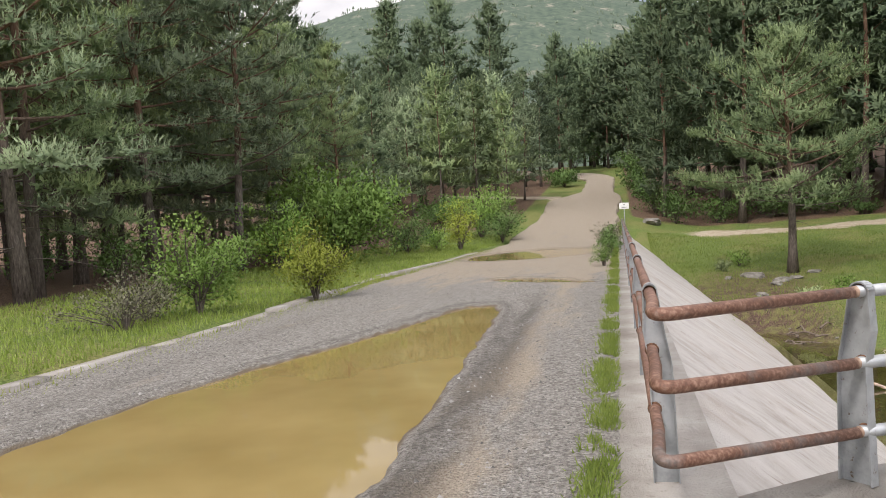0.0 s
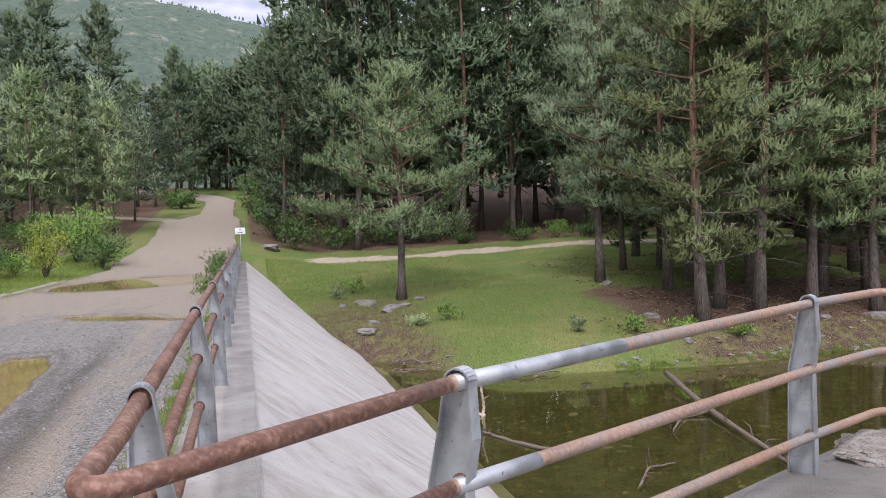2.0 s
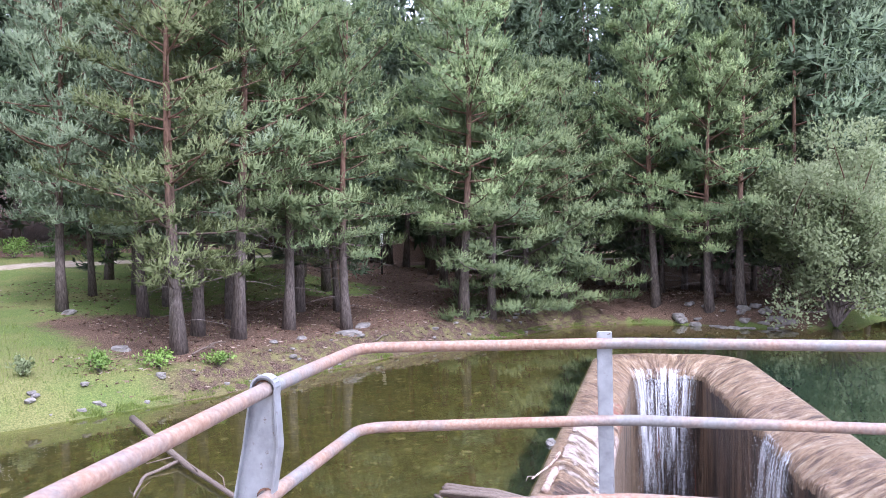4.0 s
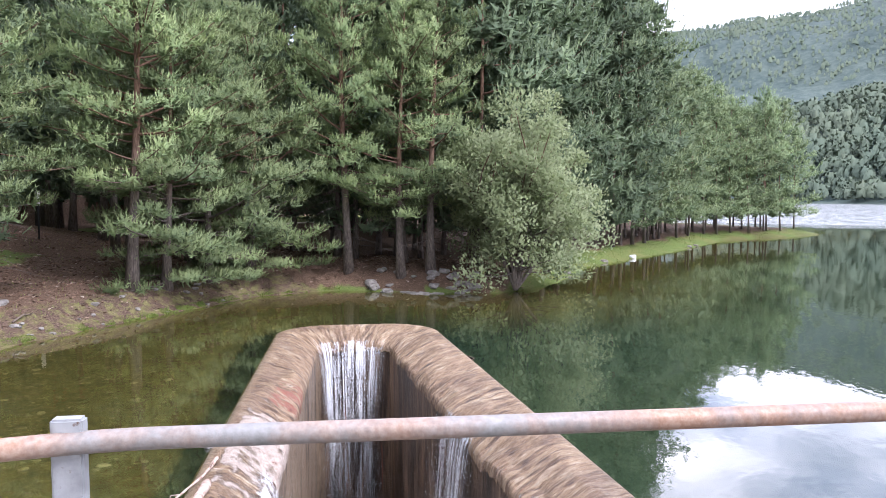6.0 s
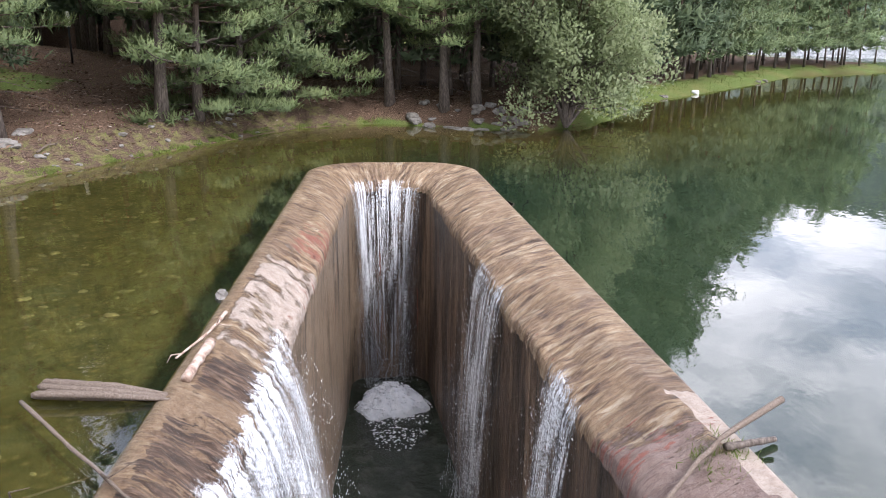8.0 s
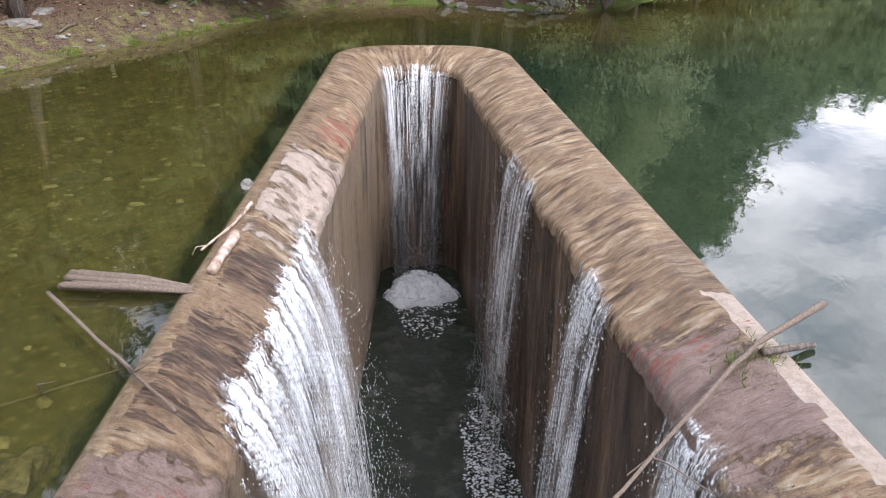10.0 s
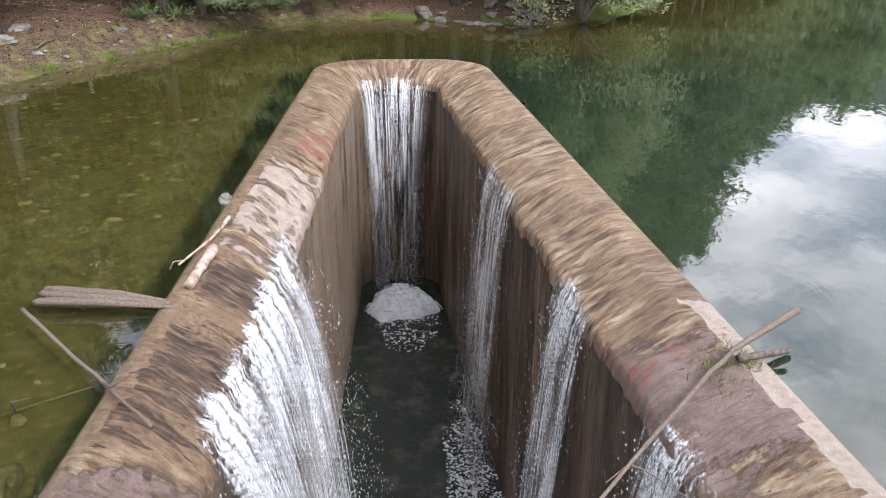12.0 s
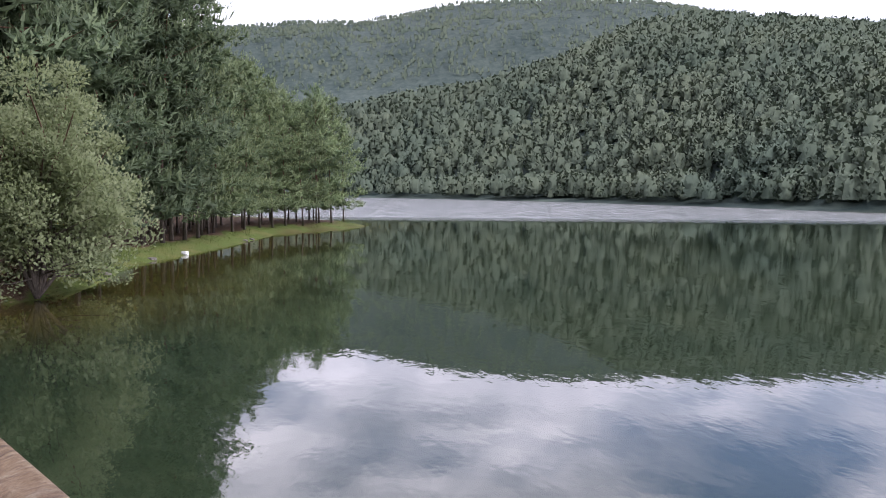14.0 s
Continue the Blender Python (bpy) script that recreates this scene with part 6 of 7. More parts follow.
def shrub(name, label, category, x, y, w, h, n, leaf, mat, seed, z=None, stems=9, ball=0.5, group="", skirt=False):
    """Stems fanning from one root, with leaf clusters in several uneven lobes."""
    rng = np.random.default_rng(seed)
    wood, pts, dirs = [], [], []
    lobes = []
    for k in range(stems):
        az = 6.283 * k / stems + rng.normal(0, 0.3)
        reach = w * 0.5 * rng.uniform(0.25, 0.95)
        top = h * rng.uniform(0.55, 0.95) * (1.05 - 0.45 * (reach / (w * 0.5)) ** 2)
        s = np.linspace(0, 1, 5)
        P = np.stack([math.cos(az) * reach * s ** 1.2, math.sin(az) * reach * s ** 1.2, top * s ** 0.85], -1)
        P[1:] += rng.normal(0, 0.02 * h, (4, 3))
        P[0, 2] = -0.12
        wood.append(tube(P, np.linspace(0.012 * h + 0.004, 0.004, 5), 5, False))
        for q in range(5):
            c = P[2 + q % 3] + rng.normal(0, 0.10, 3) * np.array([w, w, h * 0.9])
            c[2] = max(c[2], 0.12 * h)
            lobes.append((c, rng.uniform(0.10, 0.24) * min(w, h) * (0.7 + ball)))
            wood.append(tube(np.stack([P[1 + q % 3], (P[1 + q % 3] + c) / 2 + rng.normal(0, 0.01, 3) * h, c]), [0.006 * h, 0.004 * h, 0.002 * h], 3, False))
    if skirt:
        for k in range(int(stems * 1.7)):
            az, q = rng.random() * 6.283, rng.random()
            reach = w * 0.5 * (0.62 + 0.4 * rng.random()) * (1 - 0.5 * q ** 2)
            c = np.array([math.cos(az) * reach, math.sin(az) * reach, h * (0.06 + 0.72 * q)])
            lobes.append((c, rng.uniform(0.07, 0.15) * w))
            mid = c * np.array([0.5, 0.5, 0.75])
            wood.append(tube(np.stack([np.array([0, 0, 0.08 * h]), mid, c]), [0.006 * h, 0.004 * h, 0.002 * h], 3, False))
    per = max(n // len(lobes), 4)
    heart = []
    for c, r in lobes:
        heart.append(np.tile(c, (per, 1)))
        u = rng.normal(0, 1, (per, 3))
        u /= np.linalg.norm(u, axis=1)[:, None]
        rr = r * rng.random((per, 1)) ** 0.45
        pts.append(c[None] + u * rr * np.array([1.1, 1.1, 0.9]))
        dirs.append(u * 0.6 + np.array([0, 0, 0.45]))
    Pn, Dn = np.vstack(pts), np.vstack(dirs)
    ok = Pn[:, 2] > 0.02
    heart = np.vstack(heart)[ok]
    V, F = leaves(rng, Pn[ok], Dn[ok], leaf, 0.5)
    tone = np.repeat(np.repeat(rng.random(len(lobes)), per)[ok], 4)
    N = np.repeat(0.5 * (Pn[ok] - heart) / (0.2 * min(w, h)) + np.array([0, 0, 0.8]) + 0.5 * (Pn[ok] - np.array([0, 0, 0.4 * h])) / (0.5 * w), 4, axis=0) + rng.normal(0, 0.25, (len(V), 3))
    N /= np.linalg.norm(N, axis=1)[:, None] + 1e-9
    WV, WF = joined(wood)
    ob = thing(name, label, category, group, at=(x, y, float(ground_z(x, y)) if z is None else z))
    part("branchwork", np_mesh("branchwork", WV, quads_to_tris(WF), M["bark"], smooth=True), ob)
    part("foliage", np_mesh("foliage", V, F, mat, attrs={"tone": tone, "tip": np.tile([0.2, 0.5, 0.9, 0.5], len(V) // 4)}, normals=N), ob)
    return ob


def build_shrubs():
    B, LM, DK, GT = M["bush_leaf"], M["lime_leaf"], M["dark_leaf"], M["grey_twig_leaf"]
    shrub("bush", "green leafy roadside bush beside the pale edging", "bush", -7.75, 9.6, 1.9, 1.75, 4200, 0.07, B, 201, stems=11)
    shrub("bush", "grey dry twiggy bush on the meadow edge", "bush", -8.0, 7.7, 2.2, 0.95, 2000, 0.045, GT, 202, stems=14)
    shrub("bush", "grey-green low bush behind the edging", "bush", -8.3, 8.8, 1.5, 0.9, 1300, 0.05, GT, 212, stems=10)
    shrub("bush", "round lime-green bush standing on the road edge", "bush", -6.45, 12.1, 1.6, 1.5, 5200, 0.06, LM, 203, stems=10, ball=0.7)
    shrub("bush", "large bright green hazel bush before the pines", "bush", -10.7, 25.2, 5.0, 3.7, 9000, 0.16, B, 204, stems=14)
    shrub("bush", "broad green bush beside the hazel", "bush", -11.8, 22.4, 3.2, 2.3, 3600, 0.12, B, 205, stems=10)
    shrub("bush", "dense green shrub below the young pines", "bush", -10.2, 33.5, 2.9, 1.9, 3000, 0.10, DK, 206)
    shrub("bush", "small green shrub below the young pines", "bush", -9.2, 35.5, 1.7, 1.5, 1500, 0.09, B, 207)
    shrub("bush", "upright yellow-green bush at the road edge", "bush", -7.6, 33.6, 1.8, 2.5, 2600, 0.085, LM, 208, ball=0.3)
    shrub("bush", "tall green bush at the bend of the road", "bush", -8.2, 43.2, 4.0, 3.3, 4200, 0.13, B, 209, stems=12)
    shrub("bush", "dark green shrub at the bend of the road", "bush", -6.7, 41.4, 2.6, 2.3, 2600, 0.11, DK, 210)
    shrub("bush", "green thicket between young pine trunks", "bush", -12.0, 49.5, 5.0, 2.4, 3000, 0.15, DK, 211, stems=12)
    shrub("bush", "green thicket under the young pines", "bush", -17.0, 48.5, 5.0, 2.2, 2600, 0.15, B, 213, stems=12)
    shrub("bush", "low hedge-like bush on the upper road bank", "bush", -5.4, 78.5, 4.0, 2.0, 2400, 0.2, DK, 214, stems=12)
    shrub("bush", "dark shrub growing against the end of the railing", "bush", -0.5, 25.5, 0.8, 1.0, 1500, 0.06, DK, 215, z=0)
    shrub("bush", "reddish green shrub growing beside the railing", "bush", -0.55, 29.0, 1.1, 1.2, 1500, 0.07, GT, 216, z=0)
    shrub("bush", "green weeds growing through the railing", "bush", -0.6, 18.5, 0.8, 0.7, 900, 0.05, B, 217, z=0)
    for k, (x, y, w, h) in enumerate(((19.5, 52.5, 3.0, 1.4), (22.2, 51.6, 2.6, 1.3), (24.6, 51.2, 3.2, 1.4), (27.5, 50.6, 3.0, 1.2), (15.6, 53.2, 2.2, 1.0), (33, 49.5, 3, 1.3))):
        shrub("bush", "green shrub on the upper side of the track", "bush", x, y, w, h, 1400, 0.12, B if k % 2 else DK, 220 + k, group="shrubs above the track")
    for k, (x, y, w, h) in enumerate(((3.6, 52.5, 3.4, 2.4), (6.5, 54, 3.5, 2.0), (10, 54.5, 4, 1.8), (13, 55, 4, 1.6), (2.6, 58, 4, 3))):
        shrub("bush", "dark undergrowth below the forest edge", "bush", x, y, w, h, 1500, 0.16, DK, 230 + k, group="undergrowth at the forest edge")
    for k, (x, y, w, h) in enumerate(((-6.0, 113, 6, 4.0), (-1.5, 110, 6, 4.5), (3.0, 108, 6, 4.0), (-10.5, 118, 7, 4.0), (1.2, 96, 4, 2.6), (1.6, 88, 3.6, 2.2), (1.9, 80, 3.4, 2.0), (2.0, 73, 3.2, 1.8), (2.2, 66, 3.0, 1.6))):
        shrub("bush", "dark undergrowth beside the upper road", "bush", x, y, w, h, 1300, 0.2, DK, 270 + k, group="undergrowth by the upper road")
    for k, (x, y, w, h) in enumerate(((-13.2, 15.2, 2.6, 1.7), (-15.4, 11.0, 2.4, 1.4), (-12.6, 19.5, 2.2, 1.2), (-16.0, 15.5, 3, 1.8))):
        shrub("bush", "dark undergrowth at the foot of forest pines", "bush", x, y, w, h, 1300, 0.1, DK, 240 + k, group="undergrowth left of the road")
    for k, (x, y, w, h) in enumerate(((6.4, 26.6, 1.0, 0.5), (7.6, 26.8, 1.1, 0.6), (5.2, 35.4, 1.2, 0.8), (4.3, 34.2, 0.9, 0.6), (12.6, 21.6, 0.7, 0.7), (14.2, 21.2, 1.2, 0.5), (10.8, 22.2, 0.5, 0.5), (16.0, 20.9, 1.1, 0.45))):
        shrub("weed", "pale green broad-leaved weed on the bank", "plant", x, y, w, h, 500, 0.09, B if k % 3 else M["willow_leaf"], 250 + k, stems=7, group="weeds on the bank")
    shrub("willow", "silvery green willow leaning over the water", "tree", 39.8, 9.4, 8.0, 8.4, 60000, 0.155, M["willow_leaf"], 266, z=-2.75, stems=22, ball=-0.12, skirt=True)


def grass_patch(name, label, x, y, zf, rng, length, width, mat, spread=0.32):
    z = zf(x, y)
    n = len(x)
    base = np.stack([x, y, z - 0.01], -1)
    d = np.tile(np.array([[0, 0, 1.0]]), (n, 1))
    V, F = blades(rng, base, d, length, width, spread)
    thing(name, label, "grass", kind="stuff", mesh=np_mesh(name, V, F, mat))


def build_grass():
    rng = np.random.default_rng(21)
    # clumps between road and kerb
    n = 34000
    y = -3.5 + 33 * rng.random(n) ** 1.4
    x = -0.30 + rng.normal(0, 0.065, n) - 0.02 * np.sin(y * 2.1)
    keep = (wobble(x * 0.3, y, 0.33, 2.0) + 0.6 * wobble(x, y, 0.15) + 0.4 * wobble(x, y, 1.1, 5.0) > -0.4) & (x < -0.205)
    x, y = x[keep], y[keep]
    grass_patch("grass_strip", "tufts of green grass along the crest kerb", x, y, lambda a, b: road_z(a, b) - 0.01, rng, 0.075, 0.016, M["verge_blade"], 0.6)
    n = 46000
    y = 0 + 44 * rng.random(n) ** 1.2
    x = -6.75 - 7.0 * rng.random(n) ** 1.1 - 0.4 * smoothstep((6 - y) / 9)
    grass_patch("meadow_grass", "long green meadow grass beside the road", x, y, ground_z, rng, 0.115, 0.022, M["verge_blade"])
    n = 4500
    y = 1 + 32 * rng.random(n)
    x = -6.05 + rng.normal(0, 0.22, n) - 0.45 * np.exp(-((y - 17) / 5) ** 2) - 0.45 * smoothstep((6 - y) / 9)
    grass_patch("edging_grass", "thin dry grass between road and edging", x, y, lambda a, b: road_z(a, b) - 0.03, rng, 0.09, 0.010, M["lime_leaf"])
    n = 60000
    x = 1.5 + 38 * rng.random(n) ** 1.9
    y = 20 + 27 * rng.random(n)
    d = lake_distance(x, y)
    keep = (d > 0.3) & ((x < 13.5) | ((d < 2.0) & (rng.random(n) < 0.2)) | (rng.random(n) < 0.08))
    keep &= np.abs(y - path_y(x)) > 1.0
    x, y = x[keep], y[keep]
    grass_patch("bank_grass", "short green grass on the reservoir bank", x, y, ground_z, rng, 0.13, 0.018, M["grass_blade"])
    n = 24000
    x = 11 + 27 * rng.random(n)
    y = np.interp(x, [9.9, 14.9, 19, 23, 29.1, 34.4, 37.5], [20.2, 19.7, 20.1, 20.4, 20.0, 19.7, 17.3]) + 0.38 * rng.random(n) ** 1.4
    keep = (wobble(x, y, 0.6, 4.0) > -0.1) & (lake_distance(x, y) > 0.03)
    x, y = x[keep], y[keep]
    grass_patch("shore_moss", "short mossy green fringe along the waterline", x, y, ground_z, rng, 0.09, 0.03, M["grass_blade"])
    n = 9000
    x = 43 + 60 * rng.random(n)
    y = np.interp(x, [44, 53.3, 60, 73, 84, 96, 104], [8.2, 8.2, 6, 2.4, 0.2, -8.5, -11.2]) + 4.5 * rng.random(n)
    keep = (lake_distance(x, y) > 0.15) & (lake_distance(x, y) < 1.6 + 1.4 * rng.random(n))
    x, y = x[keep], y[keep]
    grass_patch("point_grass", "yellow-green grass along the water's edge on the point", x, y, ground_z, rng, 0.10, 0.035, M["grass_blade"])


# ---------- railings ----------
CORNER_Z, P2_Z, P3_Z, BEND_Z, FRONT_Z = (1.03, 0.72, 0.40), (0.99, 0.62, 0.26), (0.96, 0.52, 0.08), (0.93, 0.47, 0.0), (0.93, 0.49, 0.04)


def bar_mesh(points, r, mat, name="rail", bend=0.0):
    V, F = tube(points, r, 14)
    return np_mesh(name, V, quads_to_tris(F), mat, smooth=True)


def rounded_path(pts, r, n=7):
    """A polyline whose corners are rounded."""
    out = [np.array(pts[0], float)]
    for a, b, c in zip(pts[:-2], pts[1:-1], pts[2:]):
        a, b, c = (np.array(q, float) for q in (a, b, c))
        p, q = b + (a - b) / np.linalg.norm(a - b) * r, b + (c - b) / np.linalg.norm(c - b) * r
        for t in np.linspace(0, 1, n):
            out.append((1 - t) ** 2 * p + 2 * t * (1 - t) * b + t * t * q)
    out.append(np.array(pts[-1], float))
    return np.array(out)


def post_mesh():
    """A tapered plate with a flange round its edge: local x across the railing (+ outward), z up."""
    outline = [(-0.060, 0.0), (-0.052, 0.62), (-0.085, 0.80), (-0.075, 0.98)]
    arc = [(-0.035 + 0.045 * math.cos(radians(a)), 1.0 + 0.045 * math.sin(radians(a))) for a in range(170, -1, -17)]
    back = [(0.045, 0.80), (0.085, 0.62), (0.10, 0.0)]
    pts = outline + arc + back
    bm = bmesh.new()
    t, fl = 0.006, 0.032

    def prism_of(ring, y0, y1):
        a = [bm.verts.new((x, y0, z)) for x, z in ring]
        b = [bm.verts.new((x, y1, z)) for x, z in ring]
        n = len(ring)
        bm.faces.new(a[::-1])
        bm.faces.new(b)
        for i in range(n):
            bm.faces.new((a[i], a[(i + 1) % n], b[(i + 1) % n], b[i]))
    prism_of(pts[::-1], -t / 2, t / 2)
    # flange: a strip that follows the outline
    n = len(pts)
    for (x0, z0), (x1, z1) in zip(pts[:-1], pts[1:]):
        dx, dz = x1 - x0, z1 - z0
        L = math.hypot(dx, dz)
        if L < 1e-5:
            continue
        nx, nz = -dz / L * 0.007, dx / L * 0.007
        prism_of([(x0, z0), (x1, z1), (x1 + nx, z1 + nz), (x0 + nx, z0 + nz)][::-1], -fl, fl)
    bmesh.ops.remove_doubles(bm, verts=bm.verts, dist=0.0005)
    bmesh.ops.recalc_face_normals(bm, faces=bm.faces)
    return bm_mesh("post", bm, M["galvanised"])


def collar_mesh():
    bm = bmesh.new()
    prof = [(0.030, -0.014), (0.037, -0.011), (0.039, 0.0), (0.037, 0.011), (0.030, 0.014)]
    rings = []
    for k in range(14):
        a = 2 * math.pi * k / 14
        rings.append([bm.verts.new((r * math.cos(a), y, r * math.sin(a))) for r, y in prof])
    for k in range(14):
        for q in range(4):
            bm.faces.new((rings[k][q], rings[(k + 1) % 14][q], rings[(k + 1) % 14][q + 1], rings[k][q + 1]))
    bmesh.ops.recalc_face_normals(bm, faces=bm.faces)
    return bm_mesh("collar", bm, M["weld_rust"], True)


def add_post(rail, mesh, collar, x, y, turn, z0, heights, wide=1.08):
    height = heights[0]
    ob = part("post", mesh, rail)
    ob.matrix_basis = pose(x, y, z0, 0, 0, turn) @ Matrix.Diagonal((wide, 0.95, (height - z0) / 1.0, 1))
    c, s = math.cos(radians(turn)), math.sin(radians(turn))
    for z in heights:
        for side in (1,):
            cb = part("collar", collar, rail)
            cb.matrix_basis = pose(x - 0.029 * c, y - 0.029 * s, z, 0, 0, turn) @ Matrix.Translation((0, 0.0, 0))


def build_railings():
    post, collar = post_mesh(), collar_mesh()
    crest = thing("railing", "steel railing with rusty pipes along the dam crest", "railing")
    ys = [0.75 + 2.88 * k for k in range(14)]
    for y in ys:
        add_post(crest, post, collar, 0.035, y, 0, 0.0, CORNER_Z, 0.8)
    p2, p3, bend, tp = (1.03, 0.80), (3.94, 2.59), (5.13, 3.28), (6.08, 2.12)
    far = (8.62, -3.05)
    for k, z in enumerate(CORNER_Z):
        path = rounded_path([(0.005, ys[-1] + 0.1, z), (-0.012, -0.225, z), (p2[0] - 0.02, p2[1] - 0.02, P2_Z[k])], 0.14)
        # the long straight pipe needs its own stations
        straight = np.array([(0.005, y, z) for y in np.linspace(ys[-1] + 0.1, 0.3, 30)])
        part("pipe", bar_mesh(np.vstack([straight, path[1:]]), 0.030, M["rusty_pipe"]), crest, "rusty brown pipe with an elbow")
    deck = thing("railing", "bent steel pipe railing round the viewing platform", "railing")
    add_post(deck, post, collar, p2[0] + 0.02, p2[1] + 0.06, 132, -0.03, P2_Z)
    add_post(deck, post, collar, p3[0] + 0.0, p3[1] + 0.05, 120, -0.20, P3_Z)
    for k in range(3):
        pts = [(p2[0], p2[1], P2_Z[k]), (p3[0], p3[1], P3_Z[k]), (bend[0], bend[1], BEND_Z[k]), (tp[0], tp[1], FRONT_Z[k]), (far[0], far[1], FRONT_Z[k])]
        path = rounded_path(pts, 0.16)
        dense = [path[0]]
        for a, b in zip(path[:-1], path[1:]):
            m = max(int(np.linalg.norm(b - a) / 0.3), 1)
            dense += [a + (b - a) * q / m for q in range(1, m + 1)]
        part("pipe", bar_mesh(np.array(dense), 0.031, M["worn_pipe"]), deck, "worn grey and rusty pipe")
    # thin skins added to show the pipes' own galvanised grey beside the second post
    for k, reach in enumerate((0.33, 0.14, 0.12)):
        a, b = np.array((p2[0], p2[1], P2_Z[k])), np.array((p3[0], p3[1], P3_Z[k]))
        part("sleeve", bar_mesh(np.stack([a + (b - a) * reach * q for q in (0.01, 0.5, 1.0)]), 0.0325, M["galvanised"]), deck, "bare galvanised length of pipe")
    # flat bars that hold the front pipes
    d = np.array([far[0] - tp[0], far[1] - tp[1]])
    L = np.linalg.norm(d)
    d /= L
    turn = math.degrees(math.atan2(d[1], d[0]))
    for s in (-0.10, 2.9, 5.5):
        bm = bmesh.new()
        bmesh.ops.create_cube(bm, size=1.0)
        bmesh.ops.scale(bm, vec=(0.085, 0.05, 1.30), verts=bm.verts)
        bmesh.ops.bevel(bm, geom=bm.edges[:], offset=0.006, segments=2, affect='EDGES')
        ob = part("post", bm_mesh("post", bm, M["galvanised"]), deck, "flat galvanised upright")
        ob.matrix_basis = pose(tp[0] + d[0] * s, tp[1] + d[1] * s, 0.345, 0, 0, turn)


# ---------- rocks, wood and small things ----------


def rock(name, label, x, y, z, sx, sy, sz, seed, mat=None, group="", turn=0):
    bm = bmesh.new()
    bmesh.ops.create_icosphere(bm, subdivisions=3, radius=1.0)
    for v in bm.verts:
        n = noise.noise(v.co * 1.3 + Vector((seed, 0, 0))) * 0.40 + noise.noise(v.co * 3.7 + Vector((0, seed, 0))) * 0.16 + noise.noise(v.co * 9 + Vector((0, 0, seed))) * 0.05
        p = v.co * (1 + n)
        p.z = min(p.z, 0.75)
        v.co = Vector((p.x * sx, p.y * sy, p.z * sz))
    ob = thing(name, label, "rock", group, mesh=bm_mesh("rock", bm, mat or M["rock"]))
    ob.matrix_world = pose(x, y, z, 0, 0, turn)
    return ob


def stick(name, label, pts, r0, r1, mat, twigs=0, seed=1, category="driftwood", group=""):
    rng = np.random.default_rng(seed)
    P = np.array(pts, float)
    t = np.linspace(0, 1, len(P))
    tt = np.linspace(0, 1, 14)
    Q = np.stack([np.interp(tt, t, P[:, k]) for k in range(3)], -1)
    L = np.linalg.norm(P[-1] - P[0])
    Q[1:-1] += rng.normal(0, 0.0016, (12, 3)) * min(L, 3)
    wood = [tube(Q, np.linspace(r0, r1, 14) * rng.uniform(0.85, 1.15, 14), 8)]
    for k in range(twigs):
        a = Q[rng.integers(3, 13)]
        e = a + rng.normal(0, 1, 3) * min(L, 3) * 0.085 + np.array([0, 0, min(L, 3) * 0.04])
        wood.append(tube(np.stack([a, (a + e) / 2 + rng.normal(0, 0.02, 3) * L, e]), [min(r1, 0.02) * 0.7 + 0.004, min(r1, 0.02) * 0.4 + 0.003, 0.003], 5))
    V, F = joined(wood)
    c = V.mean(axis=0)
    return thing(name, label, category, group, at=tuple(c), mesh=np_mesh(name, V - c, quads_to_tris(F), mat, smooth=True))


def build_litter():
    """Twigs, needles and dry leaves strewn under the pines."""
    rng = np.random.default_rng(31)
    n = 26000
    x, y = 12 + 34 * rng.random(n), 9 + 32 * rng.random(n)
    d = lake_distance(x, y)
    keep = (d > 0.05) & ((x > 15) | (d < 4)) & ((d < 9) | (rng.random(n) < 0.4))
    x, y = x[keep], y[keep]
    a = rng.random(len(x)) * 6.283
    base = np.stack([x, y, ground_z(x, y) + 0.012], -1)
    V, F = blades(rng, base, np.stack([np.cos(a), np.sin(a), np.full(len(x), 0.12)], -1), 0.16, 0.05, 0.15)
    thing("forest_litter", "brown twigs, needles and dry leaves under the pines", "litter", kind="stuff", mesh=np_mesh("forest_litter", V, F, M["litter_bits"]))


